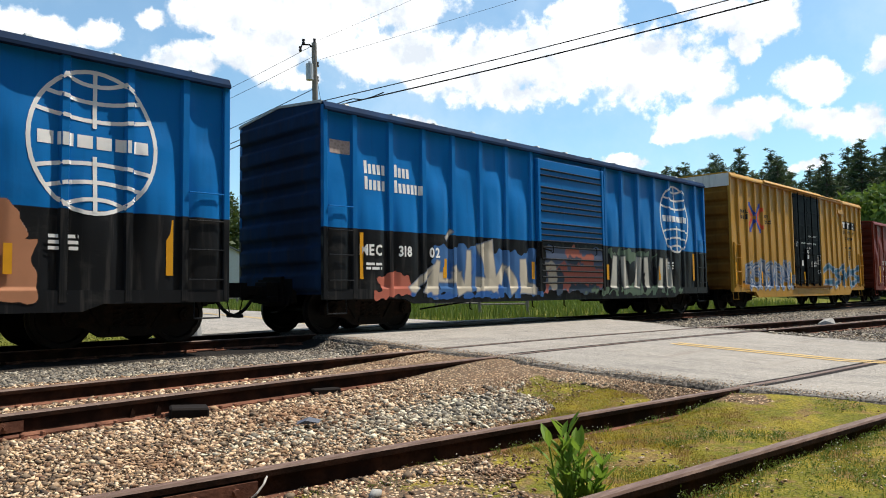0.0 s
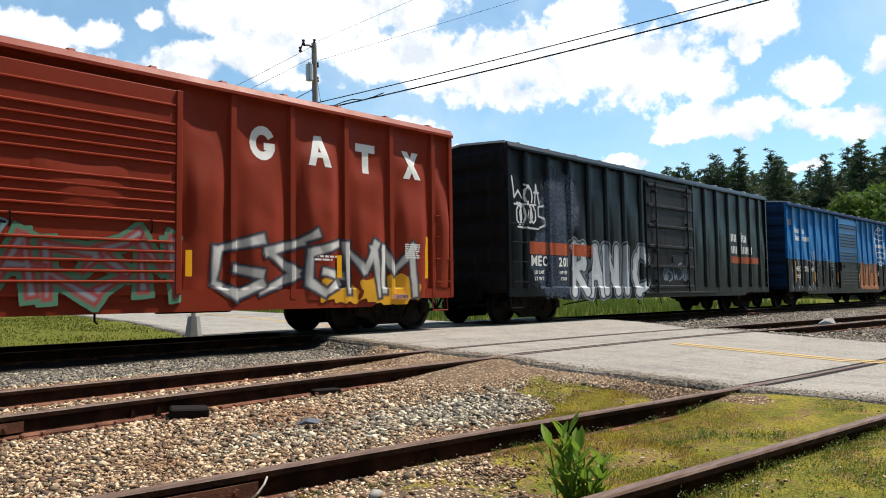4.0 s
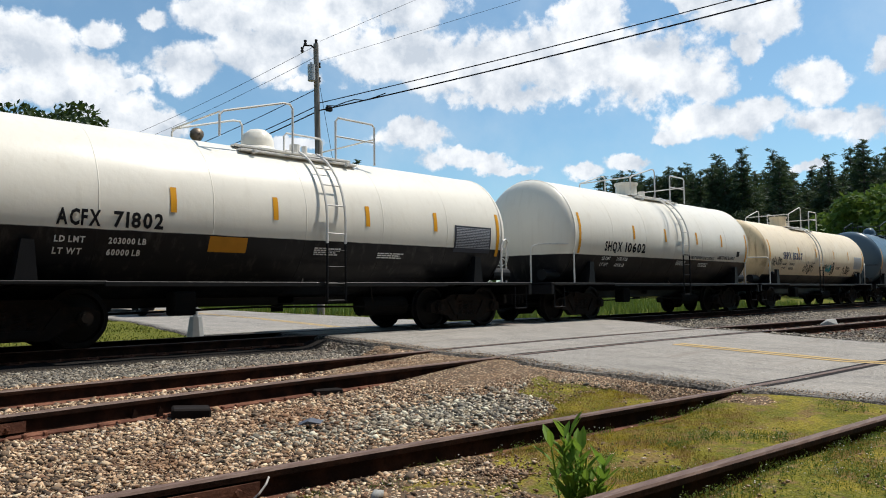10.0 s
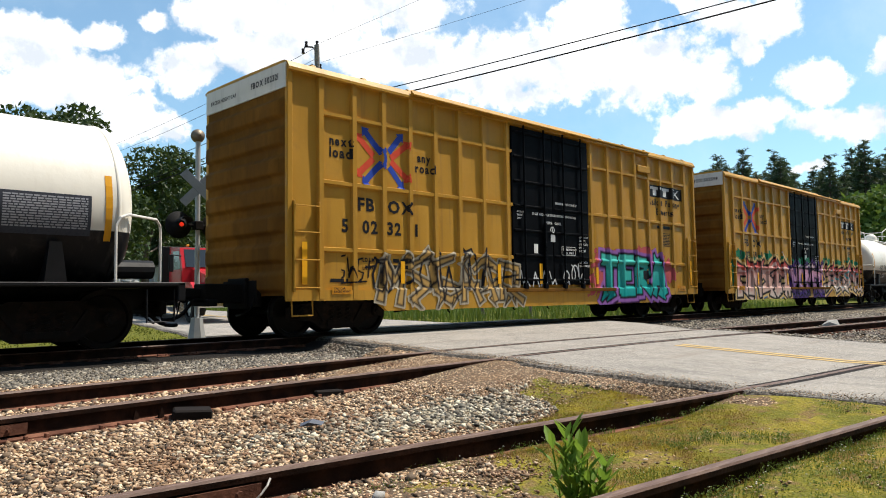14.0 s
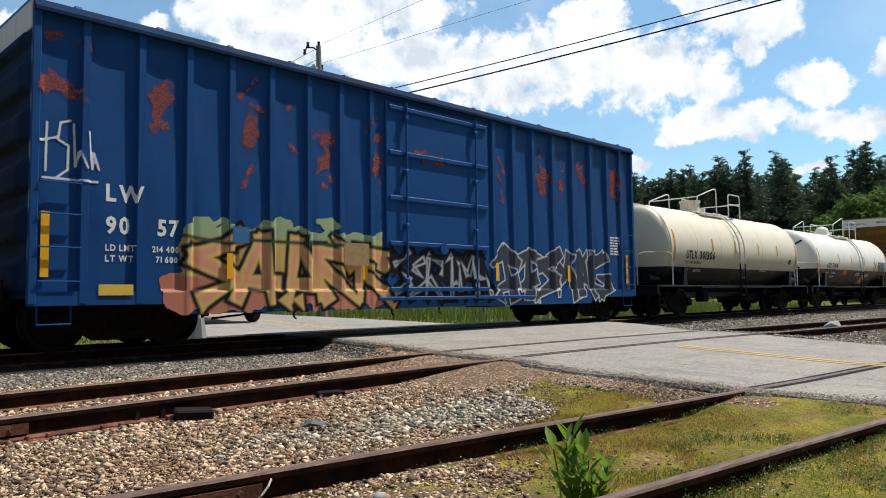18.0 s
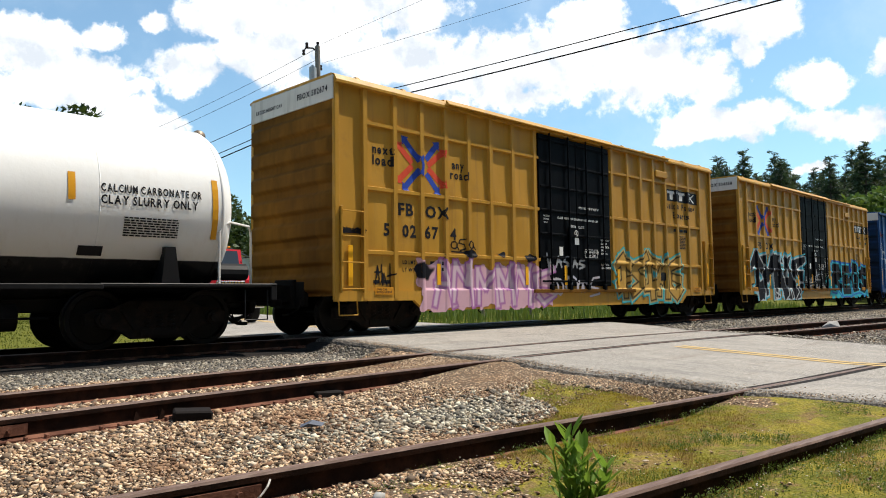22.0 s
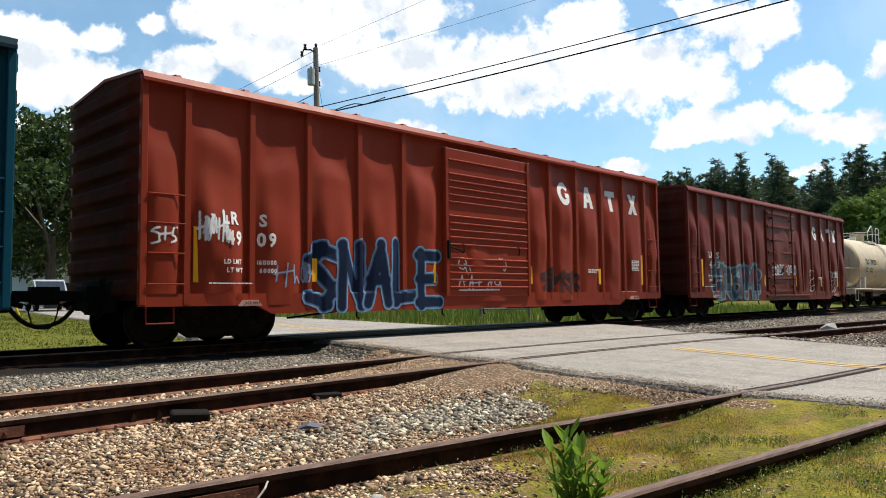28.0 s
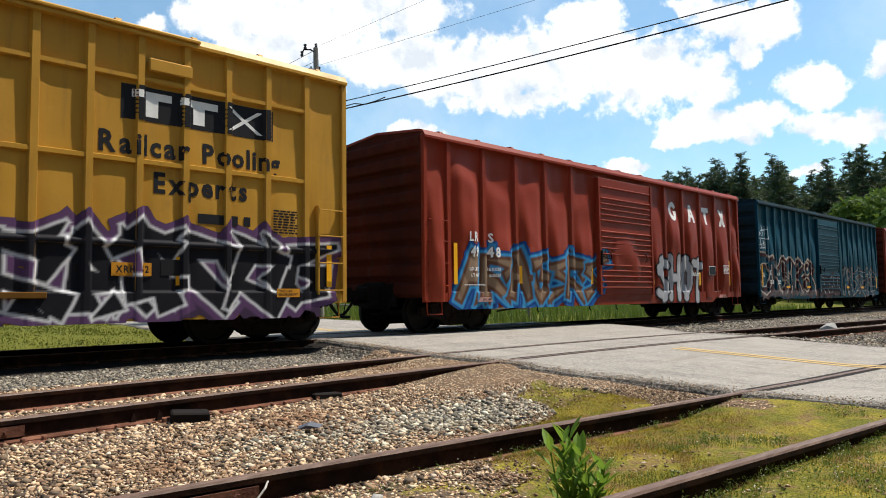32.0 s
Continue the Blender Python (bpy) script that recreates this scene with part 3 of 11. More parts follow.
RIGHT_EDGE = [(-60, 12.8), (-2, 13.4), (3.5, 13.9), (5.2, 14.3), (7.5, 15.4), (9.8, 17.2), (12, 18.2), (17, 18.4), (28.8, 18.2), (42, 19.2), (78, 25.5), (200, 46)]


def interp(tab, v):
    return np.interp(v, [a for a, _ in tab], [b for _, b in tab])


LAND = [(-200, -0.8), (-10, -0.42), (0, -0.36), (2.4, -0.33), (4.3, -0.30), (5.4, -0.235), (8.2, -0.215), (9.2, -0.245), (11.0, -0.262), (11.3, -0.185), (13.8, -0.185), (14.8, -0.25), (15.8, -0.30), (17.5, -0.30), (24, -0.12), (45, 0.26), (70, 0.45), (400, 1.0)]
ROADZ = [(-60, -0.5), (-2, -0.30), (0.2, -0.21), (1.2, -0.164), (3.0, -0.164), (5.9, -0.054), (7.8, -0.054), (11.0, -0.010), (14.2, -0.010), (17.5, -0.20), (24, -0.06), (45, 0.31), (70, 0.5), (200, 0.72)]


def land_z(x, y):
    z = np.minimum(interp(LAND, y), 5.0)
    le, re, rz = interp(LEFT_EDGE, y), interp(RIGHT_EDGE, y), interp(ROADZ, y)
    out = np.maximum(le - x, x - re)
    w = np.clip(1 - out / np.interp(y, [3.4, 4.4, 7.8, 8.6], [1.3, 2.5, 2.5, 0.45]), 0, 1) ** 1.25
    t3 = 2.94 - 0.114 * x
    z = z + np.clip((x - 2.4) / 1.6, 0, 1) * np.clip((t3 + 0.72 - y) / 0.15, 0, 1) * np.where(y < t3 - 0.75, 0.075, 0.05) * (y > -6)
    z = np.where(z < rz - 0.028, z + (rz - 0.028 - z) * w, z)
    return np.where(out < -0.12, rz - 0.09, z)


def soft_noise(x, y, s, seed=0.0):
    return np.sin(x * s + 1.3 * np.sin(y * s * 0.7 + seed)) * np.sin(y * s * 1.1 + 1.7 * np.sin(x * s * 0.6 + seed * 2))


def grass_at(x, y):
    """How grassy the ground is, 0 to 1."""
    w = 0.35 * soft_noise(x, y, 1.7, 0.4) + 0.2 * soft_noise(x, y, 4.3, 2.0)
    t3 = 2.94 - 0.114 * x
    g = np.zeros_like(x)
    g = np.maximum(g, np.where(y > 16.2 + w, 1.0, 0.0))
    inside = (y > t3 - 0.75) & (y < t3 + 0.75)
    g = np.maximum(g, np.where(inside & (x > 3.1 + w * 2.2) & ~((x > 6.3 + w) & (y > t3 + 0.25 + w)), 0.85, np.where(inside & (soft_noise(x, y, 5.0, 1.5) > 0.0), 0.6, 0.0)))
    between = (y >= t3 + 0.75) & (x > 4.85 + (y - 3.84) * 1.15 + w * 0.9) & (x < interp(LEFT_EDGE, y) - 0.55 + w * 0.5)
    g = np.maximum(g, np.where(between, 0.88, 0.0))
    near = y <= t3 - 0.75
    g = np.maximum(g, np.where(near & ~((y < t3 - 1.75 + w) & (y > -3)), 0.8 - 0.25 * (w > 0.22), 0.0))
    return g


def grey_at(x, y):
    """Fresh grey ballast along the main line and in a spill beside the siding."""
    a = np.where((y > 9.3 + 0.4 * soft_noise(x, y, 1.1, 3.0)) & (y < 16), 0.75, 0.0)
    b = np.exp(-(((x - 4.45) / 1.1) ** 2 + ((y - 4.48 + (x - 4.45) * 0.1) / 0.36) ** 2)) * 0.95
    return np.maximum(a, b)


def bed_shade_at(x, y):
    """Soot and grease on the main line bed, plus the train's painted-in shade."""
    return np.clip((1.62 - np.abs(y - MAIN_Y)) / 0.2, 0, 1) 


def build_ground():
    xs = np.concatenate([[-900, -400, -150, -60, -30, -16, -8, -4], np.arange(-2, 30, 0.25), np.arange(30, 80, 2.0), [90, 110, 140, 200, 300, 500, 900, 1600]])
    ys = np.concatenate([[-900, -300, -100, -40, -18, -9, -5, -3], np.arange(-2, 18, 0.2), np.arange(18, 60, 1.5), [65, 75, 90, 120, 170, 260, 450, 900, 1600]])
    X, Y = np.meshgrid(xs, ys)
    Z = land_z(X, Y) + 0.012 * soft_noise(X, Y, 3.1) + 0.02 * soft_noise(X, Y, 0.9, 1.0)
    road = (X > interp(LEFT_EDGE, Y)) & (X < interp(RIGHT_EDGE, Y))
    Z = np.where(road, np.minimum(Z, interp(ROADZ, Y) - 0.06), Z)
    me, used = grid_mesh("ground", X, Y, Z)
    for name, fn in (("grass", grass_at), ("grey", grey_at), ("bed_shade", bed_shade_at)):
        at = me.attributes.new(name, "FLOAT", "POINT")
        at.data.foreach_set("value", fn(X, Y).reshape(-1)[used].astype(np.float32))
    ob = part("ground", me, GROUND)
    tagged(ob, "gravelly trackside ground passing to mown grass", "ground", kind="structure")


def build_road():
    """Worn asphalt with a broken, gravelly edge."""
    rnd = random.Random(12)
    ys = np.concatenate([[-60, -30, -15, -6], np.arange(-3, 0, 0.3), np.arange(0, 17, 0.06), np.arange(17, 30, 0.3), np.arange(30, 200, 4)])
    rows, edge = [], []
    for i, y in enumerate(ys):
        wob = 0.05 * math.sin(y * 2.3) + 0.03 * math.sin(y * 7.7 + 1) + rnd.uniform(-0.022, 0.022)
        l, r = float(interp(LEFT_EDGE, y)) + wob, float(interp(RIGHT_EDGE, y)) + wob * 0.7
        z = float(interp(ROADZ, y))
        j, k2 = rnd.uniform(0, 0.02), rnd.uniform(0, 0.02)
        rows.append([(l - 0.10, y, z - 0.16), (l - 0.05 + j, y, z - 0.045), (l + j, y, z - 0.008), (l + 0.09, y, z - 0.001), (l + 0.3, y, z), (l + 0.65, y, z)]
                    + [(l + 0.65 + (r - l - 1.3) * k / 8, y, z + 0.03 * math.sin(math.pi * k / 8) * (1 if y < 1 or y > 16 else 0)) for k in range(1, 8)]
                    + [(r - 0.65, y, z), (r - 0.3, y, z), (r - 0.08, y, z - 0.002), (r - k2, y, z - 0.01), (r + 0.03, y, z - 0.05), (r + 0.1, y, z - 0.16)])
        edge += [1, 1, 1, 0.9, 0.5, 0] + [0] * 7 + [0, 0.5, 0.9, 1, 1, 1]
    m = len(rows[0])
    vs = [v for r in rows for v in r]
    fs = [(i * m + k, i * m + k + 1, (i + 1) * m + k + 1, (i + 1) * m + k) for i in range(len(rows) - 1) for k in range(m - 1)]
    me = Geo().add(vs, fs).mesh("road")
    me.materials.append(ASPHALT)
    me.materials.append(material("broken_asphalt", b_broken))
    me.polygons.foreach_set("material_index", [1 if k in (0, 1, m - 3, m - 2) else 0 for i in range(len(rows) - 1) for k in range(m - 1)])
    at = me.attributes.new("edge", "FLOAT", "POINT")
    at.data.foreach_set("value", np.array(edge, np.float32))
    ob = part("road", me, None)
    tagged(ob, "worn grey asphalt road over the level crossing", "road", kind="structure")
    yellow = flat("road_yellow", (0.52, 0.36, 0.15), rough=0.85, vary=0.33, scale=9.0)
    mid = [(-30, 9.4), (2.8, 10.25), (5.3, 10.65), (9, 11.5), (14, 12.6), (24, 14.3), (50, 17.2), (110, 26.0)]
    for off in (-0.11, 0.11):
        s = Geo()
        yy = np.concatenate([np.arange(-20, 5.6, 0.5), np.arange(15.5, 110, 1.0)])
        for a, b in zip(yy[:-1], yy[1:]):
            if b - a > 1.5:
                continue
            q = []
            for y, sd in ((a, -1), (a, 1), (b, 1), (b, -1)):
                q.append((float(interp(mid, y)) + off + sd * 0.06, y, float(interp(ROADZ, y)) + 0.005 + (0.03 if y < 1 or y > 16 else 0.0)))
            s.add(q, [(0, 1, 2, 3)])
        tagged(part("centre_line", s, yellow), "faded yellow centre line on the asphalt", "road marking", kind="structure")


# ---- railway tracks ----
RAIL_PROF = [(-0.068, -0.168), (0.068, -0.168), (0.068, -0.158), (0.012, -0.142), (0.009, -0.05), (0.034, -0.042), (0.036, -0.012), (0.028, 0.0), (-0.028, 0.0), (-0.036, -0.012), (-0.034, -0.042), (-0.009, -0.05), (-0.012, -0.142), (-0.068, -0.158)]


def rail(track, line, top, mat_top=None):
    """line: (x, y) centres of the head."""
    vs, fs, k = [], [], len(RAIL_PROF)
    for i, (x, y) in enumerate(line):
        a, b = line[max(i - 1, 0)], line[min(i + 1, len(line) - 1)]
        d = Vector((b[0] - a[0], b[1] - a[1], 0)).normalized()
        nrm = Vector((-d.y, d.x, 0))
        vs += [Vector((x, y, top)) + nrm * u + Vector((0, 0, w)) for u, w in RAIL_PROF]
    mats = []
    for i in range(len(line) - 1):
        for j in range(k):
            fs.append((i * k + j, i * k + (j + 1) % k, (i + 1) * k + (j + 1) % k, (i + 1) * k + j))
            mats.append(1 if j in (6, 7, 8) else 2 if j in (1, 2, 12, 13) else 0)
    fs += [tuple(range(k)), tuple(range((len(line) - 1) * k, len(line) * k))]
    mats += [0, 0]
    me = Geo().add(vs, fs).mesh("rail")
    me.materials.append(RAIL_SIDE_SHADED)
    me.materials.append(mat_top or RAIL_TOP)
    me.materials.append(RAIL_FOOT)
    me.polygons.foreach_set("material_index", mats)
    return part("rail", me, None, track, "rust-brown steel rail with sides painted shade-dark and a worn bright head")


def build_track(name, fn, top, x0, x1, label, ties, step=1.5, sunk=0.0):
    t = thing(name, label, "railway track", kind="structure")
    xs = np.arange(x0, x1 + 0.01, step)
    ctr = [(float(x), float(fn(x))) for x in xs]
    for s in (-1, 1):
        line = []
        for i, (x, y) in enumerate(ctr):
            a, b = ctr[max(i - 1, 0)], ctr[min(i + 1, len(ctr) - 1)]
            d = Vector((b[0] - a[0], b[1] - a[1])).normalized()
            line.append((x - d.y * s * GAUGE / 2, y + d.x * s * GAUGE / 2))
        rail(t, line, top)
    meshes = []
    for k in range(4):
        g = Geo().box(-0.115, 0.115, -1.28 - 0.03 * k, 1.26 + 0.04 * (k % 2), -0.18, 0.0, 0.018)
        me = g.mesh("tie")
        me.materials.append(TIE)
        meshes.append(me)
    plate = Geo()
    plate.box(-0.1, 0.1, -0.17, 0.17, 0.0, 0.014, 0.004)
    for px in (-0.07, 0.07):
        for py in (-0.1, 0.1):
            plate.box(px - 0.012, px + 0.012, py - 0.022, py + 0.014, 0.01, 0.045, 0.004)
    plate = plate.mesh("tie_plate")
    plate.materials.append(RAIL_FOOT)
    x = ties[0]
    while x < ties[1]:
        y = float(fn(x))
        ang = math.degrees(math.atan2(float(fn(x + 0.2)) - float(fn(x - 0.2)), 0.4))
        inroad = float(interp(LEFT_EDGE, y)) - 0.1 < x < float(interp(RIGHT_EDGE, y)) + 0.1
        if not inroad:
            off = random.uniform(-0.06, 0.06)
            m = pose(x + random.uniform(-0.03, 0.03), y + off, top - 0.181 - sunk, 0, random.uniform(-0.6, 0.6), ang + random.uniform(-1.5, 1.5))
            part("tie", random.choice(meshes), None, t, at=m)
            for s in (-1, 1):
                a = radians(ang)
                part("tie_plate", plate, None, t, at=pose(x - math.sin(a) * s * GAUGE / 2, y + math.cos(a) * s * GAUGE / 2, top - 0.181, 0, 0, ang))
        x += 0.53
    return t


def joint_bar(track, fn, x, top, side, face):
    a = math.atan2(float(fn(x + 0.2)) - float(fn(x - 0.2)), 0.4)
    g = Geo().prism([(-0.45, -0.13), (0.45, -0.13), (0.45, -0.055), (-0.45, -0.055)], face * 0.012, face * 0.04)
    for k in range(4):
        g.cyl((-0.33 + 0.22 * k, face * 0.04, -0.09), (-0.33 + 0.22 * k, face * 0.062, -0.09), 0.018, 6)
    part("joint_bar", g, RAIL_FOOT, track, "rusty bolted joint bar", pose(x - math.sin(a) * side * GAUGE / 2, float(fn(x)) + math.cos(a) * side * GAUGE / 2, top, 0, 0, math.degrees(a)))


def build_tracks():
    t1 = build_track("main_track", lambda x: MAIN_Y, 0.0, -340, 420, "main line track carrying the freight train", (0.5, 40), 20, 0.06)
    t2 = build_track("passing_track", track2_y, RZ2, -8, 60, "rusty second track half buried in ballast", (0.0, 32))
    t3 = build_track("siding_track", track3_y, RZ3, -8, 40, "overgrown rusty siding track with weeds between its rails", (1.0, 4.3), sunk=0.07)
    joint_bar(t2, track2_y, 1.1, RZ2, -1, -1)
    joint_bar(t3, track3_y, 1.55, RZ3, 1, -1)
    flangeways(t1, lambda x: MAIN_Y, 8.6, 17.9, 0.0)
    flangeways(t2, track2_y, 7.5, 14.8, RZ2)
    flangeways(t3, track3_y, 7.1, 13.3, RZ3)
    return t2, t3


def flangeways(track, fn, x0, x1, top):
    """Flat dark strips for the grooves beside the rails where the road crosses."""
    dark_coat = flat("flangeway_dark", (0.020, 0.016, 0.015), rough=0.95, vary=0.4)
    for s in (-1, 1):
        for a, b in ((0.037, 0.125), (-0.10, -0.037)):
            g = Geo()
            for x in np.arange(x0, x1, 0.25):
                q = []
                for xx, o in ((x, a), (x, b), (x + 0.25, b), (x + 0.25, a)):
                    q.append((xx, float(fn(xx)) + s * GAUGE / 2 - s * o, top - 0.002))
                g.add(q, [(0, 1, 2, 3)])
            part("flangeway", g, dark_coat, track, "flat dark strip for the groove beside the rail in the asphalt")


# ---- loose stones, as one heap ----
ICO = None


def ico():
    global ICO
    if ICO is None:
        p = (1 + 5 ** 0.5) / 2
        v = np.array([(-1, p, 0), (1, p, 0), (-1, -p, 0), (1, -p, 0), (0, -1, p), (0, 1, p), (0, -1, -p), (0, 1, -p), (p, 0, -1), (p, 0, 1), (-p, 0, -1), (-p, 0, 1)])
        f = np.array([(0, 11, 5), (0, 5, 1), (0, 1, 7), (0, 7, 10), (0, 10, 11), (1, 5, 9), (5, 11, 4), (11, 10, 2), (10, 7, 6), (7, 1, 8), (3, 9, 4), (3, 4, 2), (3, 2, 6), (3, 6, 8), (3, 8, 9), (4, 9, 5), (2, 4, 11), (6, 2, 10), (8, 6, 7), (9, 8, 1)])
        ICO = (v / np.linalg.norm(v[0]), f)
    return ICO


def shard():
    """A six-pointed chip with its faces."""
    v = np.array([(1, 0, 0), (0, 1, 0), (-1, 0, 0), (0, -1, 0), (0, 0, 1), (0, 0, -1), (0.6, 0.6, 0.5), (-0.6, -0.5, 0.6)], float)
    f = np.array([(0, 1, 6), (1, 4, 6), (4, 0, 6), (1, 2, 4), (2, 3, 7), (3, 4, 7), (4, 2, 7), (3, 0, 4), (1, 0, 5), (2, 1, 5), (3, 2, 5), (0, 3, 5)])
    return v, f


def heap(name, px, py, size, mat, label, rng, sink=0.22, top=None, smooth=False):
    v, f = shard()
    m = len(v)
    n = len(px)
    jit = v[None] * (1 + rng.uniform(-0.35, 0.40, (n, m, 1))) + rng.uniform(-0.16, 0.16, (n, m, 3))
    sc = size[:, None] * rng.uniform(0.6, 1.35, (n, 3)) * 0.54
    sc[:, 2] *= 0.62
    pts = jit * sc[:, None, :]
    a, b = rng.uniform(0, 6.283, n), rng.uniform(-0.6, 0.6, n)
    ca, sa, cb, sb = np.cos(a), np.sin(a), np.cos(b), np.sin(b)
    x, y, z = pts[..., 0], pts[..., 1], pts[..., 2]
    y, z = y * cb[:, None] - z * sb[:, None], y * sb[:, None] + z * cb[:, None]
    x, y = x * ca[:, None] - y * sa[:, None], x * sa[:, None] + y * ca[:, None]
    zz = (land_z(px, py) if top is None else top) + size * sink
    pts = np.stack([x + px[:, None], y + py[:, None], z + zz[:, None]], -1)
    tris = (f[None] + m * np.arange(n)[:, None, None]).reshape(-1, 3)
    me = tri_mesh(name, pts.reshape(-1, 3), tris, smooth)
    tagged(part(name, me, mat), label, "gravel", kind="stuff")


def build_ballast():
    rng = np.random.default_rng(5)

    def scatter(n, x0, x1, y0, y1):
        return rng.uniform(x0, x1, n), rng.uniform(y0, y1, n)

    def visible(x, y):
        return (x > 0.2 * y + 0.2) & ~((x > interp(LEFT_EDGE, y) - 0.12) & (x < interp(RIGHT_EDGE, y) + 0.12))

    x, y = scatter(290000, 0.5, 7.6, 2.2, 9.4)
    near = np.hypot(x, y)
    keep = visible(x, y) & (grass_at(x, y) + rng.uniform(-0.4, 0.4, len(x)) < 0.42)
    t2 = np.array([track2_y(a) for a in x])
    keep &= ~((np.abs(y - t2) > 0.66) & (np.abs(y - t2) < 0.84) & (rng.random(len(x)) < 0.75))
    gk = grey_at(x, y)
    pick = rng.random(len(x))
    size = np.clip(0.0172 * np.exp(rng.normal(0, 0.44, len(x))), 0.008, 0.055) * np.where(near > 6, 1.15, 1.0)
    fine = np.clip((x - 4.3 - (y - 5.5) * 0.5) / 1.6, 0, 1) * (y < 8)
    size *= 1 - 0.5 * fine
    a = keep & (pick > gk)
    heap("ballast", x[a], y[a], size[a], STONE, "tan and brown crushed stone ballast", rng)
    x2, y2 = scatter(30000, 1.2, 9.0, 9.2, 11.08)
    k2 = visible(x2, y2)
    xs, ys = x[keep & ~a], y[keep & ~a]
    heap("dark_ballast", x2[k2], y2[k2], np.clip(0.031 * np.exp(rng.normal(0, 0.35, k2.sum())), 0.015, 0.07), STONE_DARK, "dark grey crushed stone ballast beside the main line", rng)
    heap("grey_ballast", xs, ys, np.clip(0.026 * np.exp(rng.normal(0, 0.40, len(xs))), 0.012, 0.07), STONE_GREY, "spill of pale and dark crushed stone", rng)
    xf, yf = scatter(46000, 4.2, 7.6, 4.0, 8.0)
    kf = visible(xf, yf) & (np.clip((xf - 4.3 - (yf - 5.5) * 0.5) / 1.6, 0, 1) > rng.random(len(xf))) & (grass_at(xf, yf) + rng.uniform(-0.5, 0.3, len(xf)) < 0.5)
    heap("fine_gravel", xf[kf], yf[kf], rng.uniform(0.009, 0.022, kf.sum()), STONE, "fine tan gravel shed beside the road", rng)
    yg = rng.uniform(0.4, 10.5, 5000)
    xg = interp(LEFT_EDGE, yg) + np.abs(rng.normal(0, 0.22, 5000)) - 0.04
    heap("road_grit", xg, yg, rng.uniform(0.005, 0.014, 5000), STONE, "loose grit strewn along the broken asphalt edge", rng, 0.25, interp(ROADZ, yg))
    x3, y3 = scatter(26000, 14, 34, 2.5, 11.2)
    k3 = visible(x3, y3)
    heap("far_ballast", x3[k3], y3[k3], rng.uniform(0.04, 0.09, k3.sum()), STONE_DARK, "crushed stone ballast beyond the road", rng, smooth=False)


def blades(name, px, py, hgt, wid, mat, label, rng, lean=0.35):
    n = len(px)
    a, l = rng.uniform(0, 6.283, n), rng.uniform(0.05, lean, n) * hgt
    dx, dy = np.cos(a) * wid, np.sin(a) * wid
    bx, by = -np.sin(a) * l, np.cos(a) * l
    z = land_z(px, py) - 0.01
    m = np.stack([px + bx * 0.3, py + by * 0.3, z + hgt * 0.55], -1)
    p = np.stack([np.stack([px - dx, py - dy, z], -1), np.stack([px + dx, py + dy, z], -1), m + np.stack([dx, dy, 0 * dx], -1) * 0.8, m - np.stack([dx, dy, 0 * dx], -1) * 0.8, np.stack([px + bx, py + by, z + hgt], -1)], 1)
    f = np.array([(0, 1, 2), (0, 2, 3), (3, 2, 4)])
    tris = (f[None] + 5 * np.arange(n)[:, None, None]).reshape(-1, 3)
    tagged(part(name, tri_mesh(name, p.reshape(-1, 3), tris), mat), label, "grass", kind="stuff")


